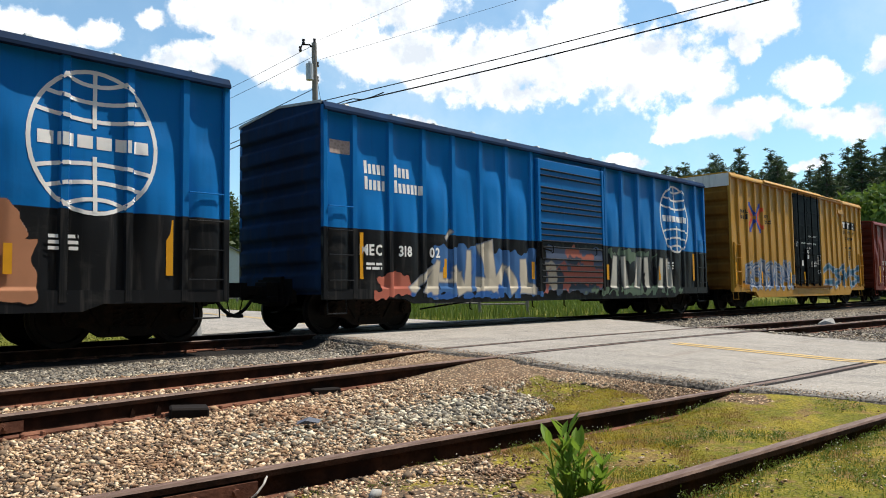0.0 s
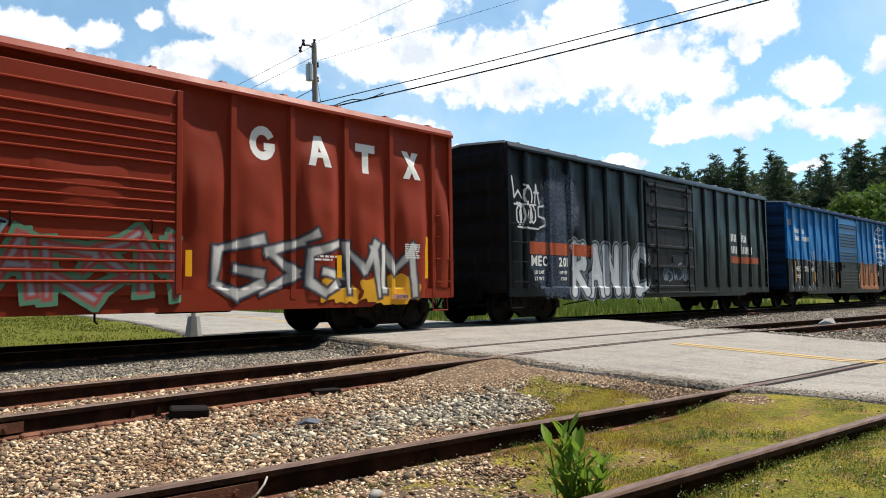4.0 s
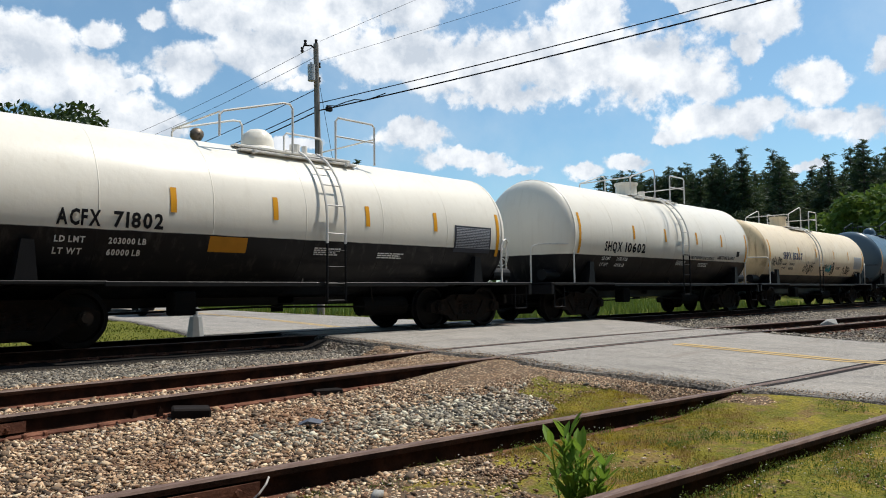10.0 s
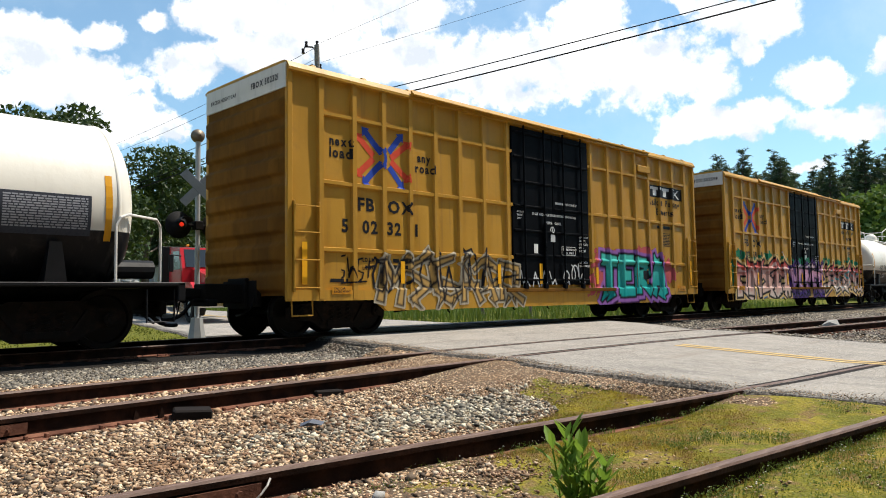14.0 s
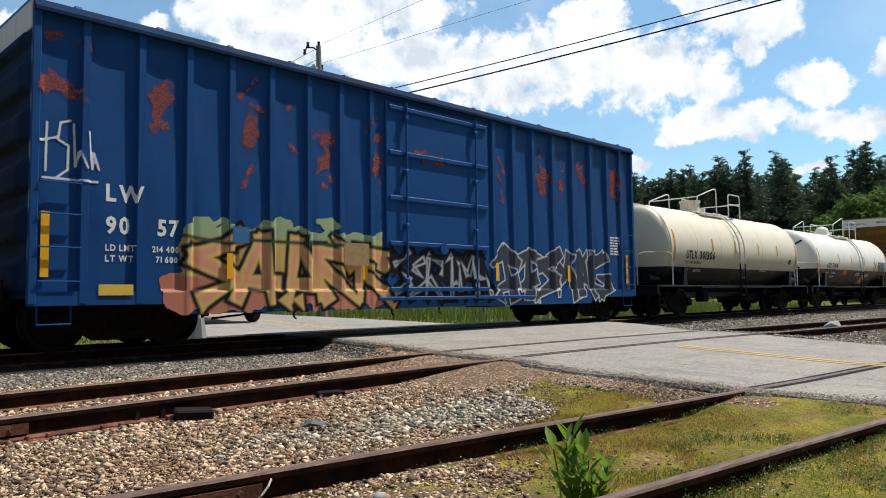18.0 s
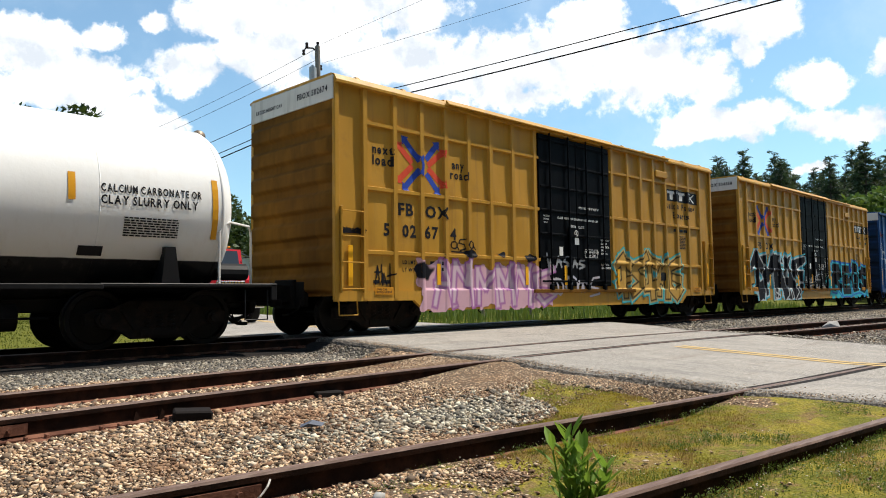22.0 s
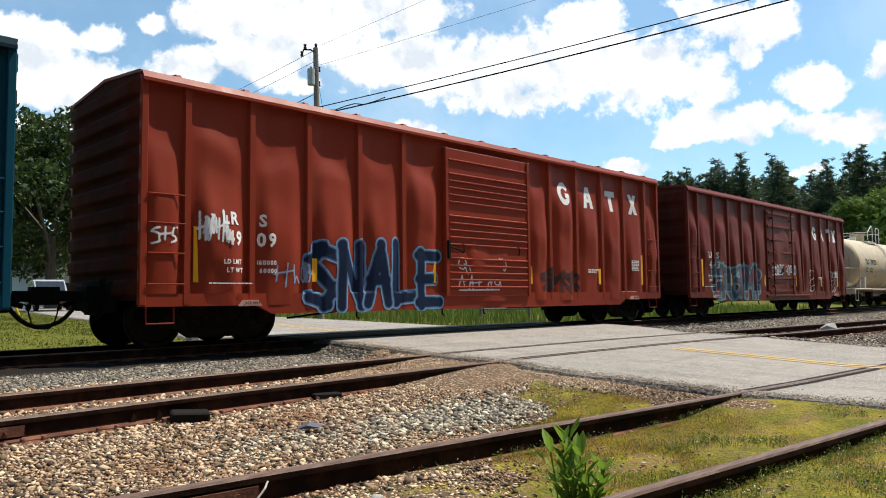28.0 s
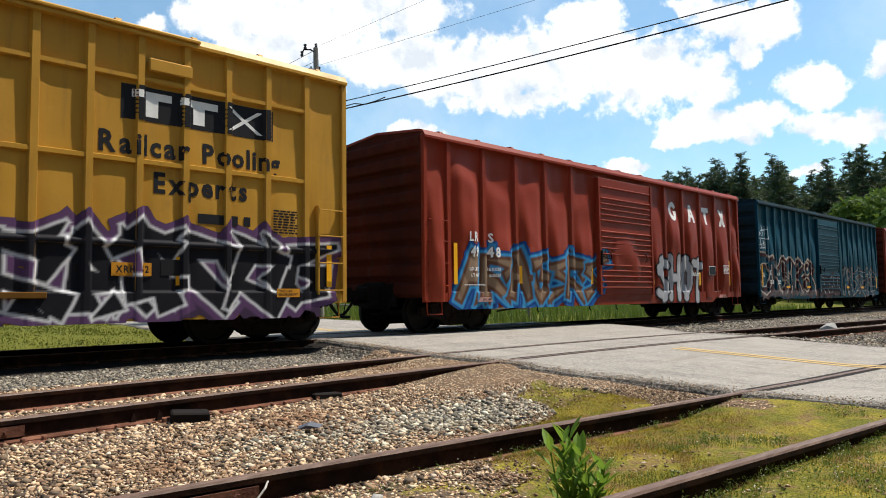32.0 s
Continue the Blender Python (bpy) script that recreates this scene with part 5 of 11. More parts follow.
class Spray:
    """A coat of paint on a stretch of wall, laid layer by layer."""

    def __init__(self, u0, u1, z0, z1, res=0.025):
        self.us, self.zs = np.arange(u0, u1 + res, res), np.arange(z0, z1 + res, res)
        self.U, self.Z = np.meshgrid(self.us, self.zs)
        self.col = np.zeros((*self.U.shape, 3))
        self.a = np.zeros(self.U.shape)
        self.res = res

    def lay(self, mask, color):
        m = np.clip(mask, 0, 1)[..., None]
        color = np.array(color)
        if color.ndim == 2:
            # a blend from the lower to the upper colour over the painted height
            zz = self.Z[m[..., 0] > 0.5]
            lo, hi = (zz.min(), zz.max()) if zz.size else (0, 1)
            f = np.clip((self.Z - lo) / max(hi - lo, 0.1) + 0.12 * soft_noise(self.U, self.Z, 5.0, 1.0), 0, 1)[..., None]
            color = color[0] * (1 - f) + color[1] * f
        self.col = np.where(self.a[..., None] < 0.02, color, self.col * (1 - m) + color * m)
        self.a = np.maximum(self.a, m[..., 0])

    def soft(self, d, w):
        return np.clip((w - d) / self.res * 0.7 + 0.5, 0, 1)

    def blob(self, color, spots, wob=0.05, cover=1.0):
        n = wob * (soft_noise(self.U, self.Z, 7.0, 1.0) + 0.6 * soft_noise(self.U, self.Z, 15.0, 2.0))
        m = np.zeros_like(self.U)
        for x, z, rx, rz in spots:
            d = (np.hypot((self.U - x) / rx, (self.Z - z) / rz) - 1) * min(rx, rz)
            m = np.maximum(m, self.soft(d + n, 0.0) if cover == 1 else np.clip(0.5 - (d + n) / 0.25, 0, 1))
        self.lay(m * cover, color)

    def box(self, color, x0, x1, z0, z1, wob=0.04):
        n = wob * (soft_noise(self.U, self.Z, 6.0, 0.5) + 0.6 * soft_noise(self.U, self.Z, 13.0, 2.0))
        d = np.maximum(np.abs(self.U - (x0 + x1) / 2) - (x1 - x0) / 2, np.abs(self.Z - (z0 + z1) / 2) - (z1 - z0) / 2)
        self.lay(self.soft(d + n, 0.0), color)

    def dist(self, lines):
        D = np.full(self.U.shape, 9.0)
        for ln in lines:
            for (x0, z0), (x1, z1) in zip(ln[:-1], ln[1:]):
                dx, dz = x1 - x0, z1 - z0
                t = np.clip(((self.U - x0) * dx + (self.Z - z0) * dz) / (dx * dx + dz * dz + 1e-9), 0, 1)
                D = np.minimum(D, np.hypot(self.U - x0 - t * dx, self.Z - z0 - t * dz))
        return D

    def lines(self, color, lines, w):
        self.lay(self.soft(self.dist(lines), w), color)

    def slabs(self, bars_):
        """Distance outside a set of tapered, square-ended bars (x0, z0, x1, z1, half width at each end)."""
        D = np.full(self.U.shape, 9.0)
        for x0, z0, x1, z1, w0, w1 in bars_:
            ln = math.hypot(x1 - x0, z1 - z0) + 1e-6
            tx, tz = (x1 - x0) / ln, (z1 - z0) / ln
            a = (self.U - x0) * tx + (self.Z - z0) * tz
            p = np.abs((self.Z - z0) * tx - (self.U - x0) * tz)
            w = w0 + (w1 - w0) * np.clip(a / ln, 0, 1)
            D = np.minimum(D, np.maximum(p - w, np.maximum(-a, a - ln)))
        return D

    def forms(self, txt, x0, x1, z0, z1, w, rnd, lean, jump):
        """Strokes of block letters, or, for a bare count, of as many tangled shapes that spell nothing."""
        n = txt if isinstance(txt, int) else len(txt)
        cw, h0 = (x1 - x0) / n, z1 - z0
        sets = []
        for i in range(n):
            out = []
            sets.append(out)
            bx, bz = x0 + cw * (i + 0.16), z0 + rnd.uniform(0, jump) * h0
            cwid, h = cw * (0.95 if isinstance(txt, int) else 0.72), h0 * rnd.uniform(1 - jump, 1.02)
            k = rnd.uniform(-lean, lean) * (1.6 if isinstance(txt, int) else 0.6)
            if isinstance(txt, int):
                a, b, c = rnd.uniform(-0.15, 0.2), rnd.uniform(0.35, 0.65), rnd.uniform(0.8, 1.2)
                lines = rnd.choice((
                    [[(a, 0), (0.1, 1.05)], [(0.1, 1), (b, 0.45), (c, 1.1)], [(c - 0.1, 1), (c, -0.1)]],
                    [[(0, -0.05), (a, 1)], [(a, 0.95), (c, 0.8), (0.8, b)], [(0, b), (1.1, -0.12)]],
                    [[(c, 1.08), (0.1, 0.85), (a, 0.2), (0.5, -0.05), (c, 0.2)], [(0.45, b), (1.05, b - 0.1)]],
                    [[(-0.1, 0.8), (0.5, 1.1), (c, 0.8)], [(0.45, 1.05), (0.55, -0.1)], [(a, 0.15), (0.9, b - 0.2)]],
                    [[(0.9, 1.0), (0.05, 0.78), (c, 0.35), (a, -0.02)], [(0.8, 1.0), (1.2, 1.2)]],
                    [[(0.5, 1.1), (a, -0.05)], [(0.5, 1.1), (c, -0.08)], [(0.2, b - 0.1), (1.0, b - 0.15)]]))
            else:
                lines = STROKES[txt[i]]
            for ln in lines:
                pts = [(bx + (a + k * (b - 0.5)) * cwid, bz + b * h) for a, b in ln]
                for (px, pz), (qx, qz) in zip(pts[:-1], pts[1:]):
                    d = math.hypot(qx - px, qz - pz) + 1e-6
                    e = 0.55 * w
                    ux, uz = (qx - px) / d * e, (qz - pz) / d * e
                    f0, f1 = rnd.choice(((0.5, 1.25), (1.25, 0.45), (0.8, 1.1), (1.3, 0.9), (0.25, 1.2))) if isinstance(txt, int) else (rnd.uniform(0.85, 1.1), rnd.uniform(0.85, 1.1))
                    out.append((px - ux, pz - uz, qx + ux, qz + uz, w * f0, w * f1))
        return sets

    def scrawl(self, txt, x0, x1, z0, z1, color, w, rnd):
        """Quick handwriting that cannot be read: a few strokes and hooks for each sign."""
        n = txt if isinstance(txt, int) else len(txt)
        cw, h = (x1 - x0) / n, z1 - z0
        lines = []
        for i in range(n):
            bx, lo, hi = x0 + cw * i, z0 + h * rnd.uniform(-0.1, 0.2), z1 + h * rnd.uniform(-0.25, 0.12)
            gap = lambda f: bx + cw * (f + rnd.uniform(-0.12, 0.12))
            mid = lo + (hi - lo) * rnd.uniform(0.35, 0.65)
            kind = rnd.randrange(7)
            if kind == 0:
                lines.append([(gap(0.1), hi), (gap(0.3), lo), (gap(0.55), mid), (gap(0.9), lo)])
            elif kind == 1:
                lines += [[(gap(0.45), hi), (gap(0.4), lo)], [(gap(0.0), mid), (gap(1.05), mid + 0.1 * h)]]
            elif kind == 2:
                lines.append([(gap(0.85), hi), (gap(0.3), hi - 0.06 * h), (gap(0.15), mid + 0.1 * h), (gap(0.75), mid), (gap(0.8), lo + 0.15 * h), (gap(0.2), lo)])
            elif kind >= 5:
                turn = rnd.uniform(1.3, 2.0)
                lines.append([(bx + cw * (0.2 + 0.6 * q / 12 + 0.34 * math.sin(6.28 * turn * q / 12)), (lo + hi) / 2 + 0.48 * (hi - lo) * math.cos(6.28 * turn * q / 12)) for q in range(13)])
            elif kind == 3:
                q = [(bx + cw * (0.5 + 0.38 * math.cos(a)), mid + 0.36 * (hi - lo) * math.sin(a)) for a in (2.4, 3.2, 4.0, 4.9, 5.8, 6.7, 7.6, 8.4)]
                lines += [q, [(gap(0.7), mid), (gap(1.0), lo)]]
            else:
                lines += [[(gap(0.2), lo), (gap(0.5), hi), (gap(0.8), lo)], [(gap(0.3), mid), (gap(0.9), mid)]]
        if rnd.random() < 0.35:
            lines.append([(x0 + cw * 0.2, z0 - h * 0.1), (x1 - cw * rnd.uniform(0.2, 1.0), z0 - h * rnd.uniform(0.0, 0.15))])
        self.lines(color, lines, w)

    def letters(self, txt, x0, x1, z0, z1, coats, lean=0.1, jump=0.08, seed=1, overlap=0.1, shadow=None, spikes=0, plump=False):
        """coats: (colour, half width) from the widest to the narrowest; plump: fat round strokes."""
        rnd = random.Random(seed)
        n = txt if isinstance(txt, int) else len(txt)
        cw = (x1 - x0) / n
        top = max(w for _, w in coats)
        if top <= 0.036:
            for color, w in coats:
                self.scrawl(txt, x0, x1, z0, z1, color, max(w, 0.017), rnd)
            return
        k = min(1.0, (0.31 if plump else 0.36) * min(cw, z1 - z0) / top)
        main = [w for _, w in coats if w >= 0.42 * top][-1]
        body = main * k if isinstance(txt, int) else min(main * k, 0.165 * cw)
        sets = self.forms(txt, x0, x1, z0 + body * 0.5, z1 - body * 0.5, body, rnd, lean, jump)
        for j in range(spikes):
            i = rnd.randrange(n)
            bx, up_ = x0 + cw * (i + rnd.random()), rnd.random() < 0.5
            bz = z1 - 0.12 if up_ else z0 + 0.12
            sets[i].append((bx, bz, bx + rnd.uniform(-0.5, 0.5) * cw, bz + (0.3 if up_ else -0.25), body * 0.9, 0.01))
        wig = 0.006 * soft_noise(self.U, self.Z, 9.0, seed)
        if shadow:
            D = self.slabs([(a + 0.09, b - 0.09, c + 0.09, d - 0.09, e, f) for q in sets for a, b, c, d, e, f in q])
            self.lay(self.soft(D, (top - main) * k * 0.7), shadow)
        D = [(self.dist([[(a, b), (c, d)] for a, b, c, d, _, _ in q]) - body if plump else self.slabs(q)) + wig for q in sets]
        # the outer glow runs round the whole piece, then each shape overlaps the one before
        self.lay(self.soft(np.minimum.reduce(D), (coats[0][1] - main) * k), coats[0][0])
        order = list(range(n))
        rnd.shuffle(order)
        for i in order:
            for color, w in (coats if len(coats) < 3 else coats[1:]):
                self.lay(self.soft(D[i], (w - main) * k), color)

    def put(self, car, depth, half, label, R=None, zc=0.0, name="graffiti"):
        cell = np.maximum.reduce([self.a[:-1, :-1], self.a[1:, :-1], self.a[:-1, 1:], self.a[1:, 1:]]) > 0.03
        if not cell.any():
            return
        if R:
            Y = -np.sqrt(np.maximum(R * R - (self.Z - zc) ** 2, 0.01)) - 0.006
        else:
            Y = -(SHEET_Y + depth(self.U, self.Z) + 0.007)
        me, used = grid_mesh("graffiti", self.U - half, Y, self.Z, cell, smooth=False)
        at = me.attributes.new("spray", "FLOAT_COLOR", "POINT")
        at.data.foreach_set("color", np.concatenate([self.col, self.a[..., None]], -1).reshape(-1, 4)[used].astype(np.float32).ravel())
        part(name, me, SPRAY, car, label)


# -- box cars --
def dent_fn(posts, amp, seed):
    """Sheets bulge between the posts, more in their lower half."""
    rng = np.random.default_rng(seed)
    k = len(posts) + 1
    zc, zs, am, ph, zt = rng.uniform(1.4, 2.9, k), rng.uniform(0.5, 1.0, k), rng.uniform(0.55, 1.0, k) * amp, rng.uniform(0, 6, k), rng.uniform(3.35, 3.75, k)
    edges = np.array(sorted(posts))

    def fn(u, z):
        i = np.searchsorted(edges, u)
        lo = edges[np.clip(i - 1, 0, len(edges) - 1)]
        hi = edges[np.clip(i, 0, len(edges) - 1)]
        f = np.clip((u - lo) / np.maximum(hi - lo, 0.05) * 1.16 - 0.08, 0, 1)
        e = np.clip(np.minimum(f * 1.25, 1 - f) / 0.34, 0, 1)
        bow = e * e * (3 - 2 * e)
        top = np.clip((zt[i] + 0.10 * np.sin(u * 5 + ph[i]) - z) / 0.45, 0, 1)
        d = am[i] * bow * np.exp(-((z - zc[i] + 0.25 * np.sin(u * 3 + ph[i])) / zs[i]) ** 2)
        d += am[i] * 0.65 * bow * top * top * (3 - 2 * top)
        # cross buckles, sharp below and soft above
        d += am[i] * 0.24 * bow * np.abs(np.sin(z * 2.5 + ph[i] + 0.6 * np.sin(u * 2.2 + ph[i]))) * top
        d += am[i] * 0.18 * bow * np.sin(z * 3.1 + ph[i]) * np.sin(u * 4.0 + ph[i])
        d += am[i] * 0.16 * bow * np.abs(np.sin(z * 4.7 + 2.0 * np.sin(u * 3.3 + ph[i]))) * np.exp(-((z - 1.5) / 0.9) ** 2)
        d -= min(0.035, amp) * bow * np.clip((z - 2.3) / 0.9, 0, 1)
        return d
    return fn


def end_wall(car, x, s, top, bot, mat, ridges, white=None, white_mat=None, amp=0.06, gable=0.0):
    zs = np.linspace(bot, top, ridges * 20 + 1)
    ph = (zs - bot) / (top - bot) * ridges
    saw = ph % 1.0
    dep = 0.62 * amp * np.clip(np.minimum((saw - 0.12) / 0.10, (0.86 - saw) / 0.16), 0, 1)
    if white:
        dep = np.where(zs > white - 0.02, 0.0, dep)
    ys = np.array([-SHEET_Y - 0.02, -1.40, -1.36, -1.0, 0.0, 1.0, 1.36, 1.40, SHEET_Y + 0.02])
    Z, Y = np.meshgrid(zs, ys, indexing="ij")
    X = x + s * np.where(np.abs(Y) > 1.38, 0.0, np.repeat(dep[:, None], len(ys), 1))
    Zr = np.where(Z >= top - 1e-6, Z + gable * (1 - np.abs(Y) / 1.5), Z)
    me, _ = grid_mesh("end_wall", X, Y, Zr, smooth=False)
    part("end_wall", me, mat, car)
    if white:
        part("end_panel", Geo().box(x, x + s * 0.03, -SHEET_Y - 0.03, SHEET_Y + 0.03, white, top + 0.01, 0.008), white_mat, car, "white painted strip across the top of the end")
    return


def ladder(car, u0, u1, zs, mat, y=OUT_Y, stiles=True, lab=""):
    g = Geo()
    if stiles:
        for u in (u0, u1):
            g.box(u - 0.018, u + 0.018, -y - 0.045, -y + 0.05, min(zs) - 0.08, max(zs) + 0.08, 0.005)
    if stiles:
        holder = part("ladder", g, mat, car, lab)
    else:
        holder = car
    for z in zs:
        part("rung", Geo().tube([(u0, -y + 0.03, z), (u0 + 0.01, -y - 0.05, z), (u1 - 0.01, -y - 0.05, z), (u1, -y + 0.03, z)], 0.012, 6), mat, holder)


def door_corr(car, u0, u1, z0, z1, mat, n=18, proud=0.10):
    """A sliding door pressed into many narrow ribs, with its frame, lock bars and rollers."""
    y = SHEET_Y + proud
    d = part("door", Geo().box(u0, u1, -y, -SHEET_Y + 0.01, z0, z1, 0.012), mat, car, "sliding door pressed into narrow ribs")
    step = (z1 - z0 - 0.3) / n
    rib = Geo().prism([(-y + 0.002, -0.022), (-y - 0.035, -0.008), (-y - 0.035, 0.010), (-y + 0.002, 0.03)], u0 + 0.12, u1 - 0.12, "yz").mesh("door_rib")
    rib.materials.append(mat)
    for k in range(n):
        if k % 6 == 5:
            continue
        part("door_rib", rib, None, d, at=(0, 0, z0 + 0.2 + step * k))
    for u in (u0 + 0.05, u1 - 0.05):
        part("door_edge", Geo().box(u - 0.05, u + 0.05, -y - 0.03, -y + 0.005, z0, z1, 0.01), mat, d)
    g = Geo().box(u0 + 0.02, u0 + 0.09, -y - 0.08, -y - 0.03, 1.6, 2.0, 0.01).tube([(u0 + 0.1, -y - 0.05, 1.85), (u0 + 0.45, -y - 0.07, 1.78)], 0.018, 6)
    part("door_lock", g, IRON, d, "dark iron door lock")
    for u in (u0 + 0.5, u1 - 0.5):
        part("door_handle", Geo().tube([(u, -y - 0.03, z0 + 0.95), (u, -y - 0.08, z0 + 0.97), (u, -y - 0.08, z0 + 1.13), (u, -y - 0.03, z0 + 1.15)], 0.012, 6), IRON, d)
    return d


def door_plug(car, u0, u1, z0, z1, mat, rail_mat, bars_n=5, rods=2):
    y = SHEET_Y + 0.055
    d = part("door", Geo().box(u0, u1, -y, -SHEET_Y + 0.01, z0, z1, 0.015), mat, car, "plug door with horizontal stiffeners and lock rods")
    for k in range(bars_n):
        z = z0 + 0.12 + (z1 - z0 - 0.24) * k / (bars_n - 1)
        part("door_rib", Geo().box(u0 + 0.06, u1 - 0.06, -y - 0.05, -y + 0.004, z - 0.045, z + 0.045, 0.012), mat, d)
    for k in range(rods):
        u = u0 + (u1 - u0) * (0.16 + 0.68 * k / max(rods - 1, 1))
        part("lock_rod", Geo().cyl((u, -y - 0.07, z0 - 0.05), (u, -y - 0.07, z1 + 0.02), 0.022, 8), rail_mat, d)
        for z in np.linspace(z0 + 0.3, z1 - 0.3, 4):
            part("rod_guide", Geo().box(u - 0.05, u + 0.05, -y - 0.10, -y + 0.003, z - 0.04, z + 0.04, 0.01), rail_mat, d)
    part("door_wheel", Geo().cyl(((u0 + u1) / 2, -y - 0.10, 1.75), ((u0 + u1) / 2, -y - 0.05, 1.75), 0.12, 14), rail_mat, d)
    g = Geo().box(u0 - 0.25, u1 + 1.6, -y - 0.07, -y + 0.02, z0 - 0.10, z0 - 0.03, 0.01)
    part("door_track", g, mat, car, "door track along the sill")
    return d


def underbody(car, L, half):
    part("floor", Geo().box(-half + 0.05, half - 0.05, -1.38, 1.38, 0.98, 1.10), IRON, car)
    g = Geo().box(-half, half, -0.18, 0.18, 0.66, 0.98, 0.02)
    for u in np.linspace(-half + 3.4, half - 3.4, 5):
        g.box(u - 0.06, u + 0.06, -1.36, 1.36, 0.78, 0.98)
    part("centre_sill", g, IRON, car)
    part("air_tank", Geo().cyl((1.6, -0.75, 0.68), (2.9, -0.75, 0.68), 0.2, 14), IRON, car, "dark cylindrical air reservoir")
    part("brake_cylinder", Geo().cyl((-1.2, -0.6, 0.72), (-0.5, -0.6, 0.72), 0.16, 12).box(-0.5, -0.2, -0.75, -0.45, 0.62, 0.84, 0.02), IRON, car)
    g = Geo().tube([(-half + 3.0, -0.9, 0.42), (-half + 4.6, -0.85, 0.56), (-0.2, -0.8, 0.60), (half - 4.4, -0.8, 0.58)], 0.02, 6)
    for x in (-half + 4.7, -0.8, 0.6):
        g.tube([(x, -0.82, 0.62), (x, -0.82, 0.40), (x + 0.03, -0.86, 0.36)], 0.018, 5)
    part("brake_rod", g, IRON, car, "thin brake rods hanging under the floor")


def box_car(spec):
    L, half = spec["L"], spec["L"] / 2
    top, bot, mat = spec["top"], spec.get("bot", 0.67), spec["mat"]
    car = thing("boxcar", spec["label"], "boxcar", "freight cars of the passing train")
    posts = spec["posts"]
    d0, d1 = spec["door"]
    allp = sorted([0.0] + posts + [d0, d1, L])
    dent = dent_fn(allp, spec.get("dent", 0.02), spec["seed"])
    ribs_z = spec.get("ribs", [])
    DENTS[car] = (dent, half)
    LIFT[car] = 0.011 if spec.get("dent", 0.02) > 0.05 else 0.005

    def depth(u, z):
        d = np.where((u > d0) & (u < d1), spec.get("door_proud", 0.10), dent(u, z))
        for p in posts + [0.06, L - 0.06]:
            k = 0.068 * np.clip((0.075 - np.abs(u - p)) / 0.02, 0, 1)
            d = np.where(k > 0, np.maximum(d, k), d)
        for zz in ribs_z:
            k = 0.057 * np.clip((0.055 - np.abs(z - zz)) / 0.02, 0, 1)
            d = np.where(((u > d0) & (u < d1)) | (k <= 0), d, np.maximum(d, k))
        d = np.where((z < bot + 0.22) & ~((u > d0) & (u < d1)), np.maximum(d, 0.058), d)
        return d

    SHAPES[car] = (depth, half)
    # near side sheet with its dents, far side plain
    us, zs = np.linspace(0.0, L, 190), np.linspace(bot, top - 0.05, 40)
    U, Z = np.meshgrid(us, zs)
    me, _ = grid_mesh("side_wall", U - half, -(SHEET_Y + dent(U, Z)), Z)
    part("side_wall", me, mat, car, spec.get("side_label", ""))
    part("side_wall", Geo().box(-half, half, SHEET_Y, SHEET_Y + 0.05, bot, top - 0.05), mat, car)
    part("inner_lining", Geo().box(-half + 0.06, half - 0.06, -SHEET_Y + 0.16, SHEET_Y - 0.05, bot + 0.45, top - 0.1), IRON, car)
    gable = spec.get("gable", 0.16)
    r = Geo()
    prof = [(-1.43, top - 0.05), (-1.47, top - 0.02), (-1.465, top + 0.008), (-1.40, top + 0.03), (0, top + gable), (1.40, top + 0.03), (1.53, top), (1.53, top - 0.05), (1.50, top - 0.05), (1.38, top - 0.02), (0, top + gable - 0.05), (-1.38, top - 0.02)]
    r.prism(prof, -half - 0.02, half + 0.02, "yz")
    part("roof", r, spec.get("roof_mat", mat), car, spec.get("roof_label", ""))
    rr = Geo().prism([(-1.46, top + 0.012), (-1.42, top + 0.055), (0, top + gable + 0.035), (1.42, top + 0.055), (1.50, top + 0.005), (0, top + gable - 0.01)], -0.045, 0.045, "yz").mesh("roof_rib")
    rr.materials.append(spec.get("roof_mat", mat))
    for u in np.linspace(-half + 0.6, half - 0.6, 13):
        part("roof_rib", rr, None, car, at=(u, 0, 0))
    # side posts: pressed hat sections
    ztop = top - 0.06
    pm = Geo().prism([(-0.075, -SHEET_Y + 0.004), (-0.05, -OUT_Y), (0.05, -OUT_Y), (0.075, -SHEET_Y + 0.004)], bot + 0.03, ztop, "xy").mesh("side_post")
    pm.materials.append(mat)
    for p in posts:
        part("side_post", pm, None, car, at=(p - half, 0, 0))
        part("side_post", pm, None, car, at=pose(p - half, 0, 0, 0, 0, 180))
    for u in (0.045, L - 0.045):
        for s in (-1, 1):
            part("corner_post", Geo().box(u - half - 0.055, u - half + 0.055, s * (SHEET_Y - 0.03), s * OUT_Y, bot + 0.02, ztop, 0.012), mat, car)
    for zz in ribs_z:
        for a, b in ((posts[0], d0), (d1, posts[-1])):
            part("side_rib", Geo().prism([(-SHEET_Y + 0.004, zz - 0.05), (-OUT_Y + 0.01, zz - 0.032), (-OUT_Y + 0.01, zz + 0.032), (-SHEET_Y + 0.004, zz + 0.05)], a - half, b - half, "yz"), mat, car)
    # sill, deeper between the trucks
    low = spec.get("belly", bot - 0.14)
    for s in (-1, 1):
        outl = [(-half, bot), (-half, bot + 0.2), (half, bot + 0.2), (half, bot), (half - 2.0, bot), (half - 2.3, low), (-half + 2.3, low), (-half + 2.0, bot)]
        part("side_sill", Geo().prism(outl, s * (SHEET_Y - 0.02), s * (OUT_Y - 0.008)), mat, car)
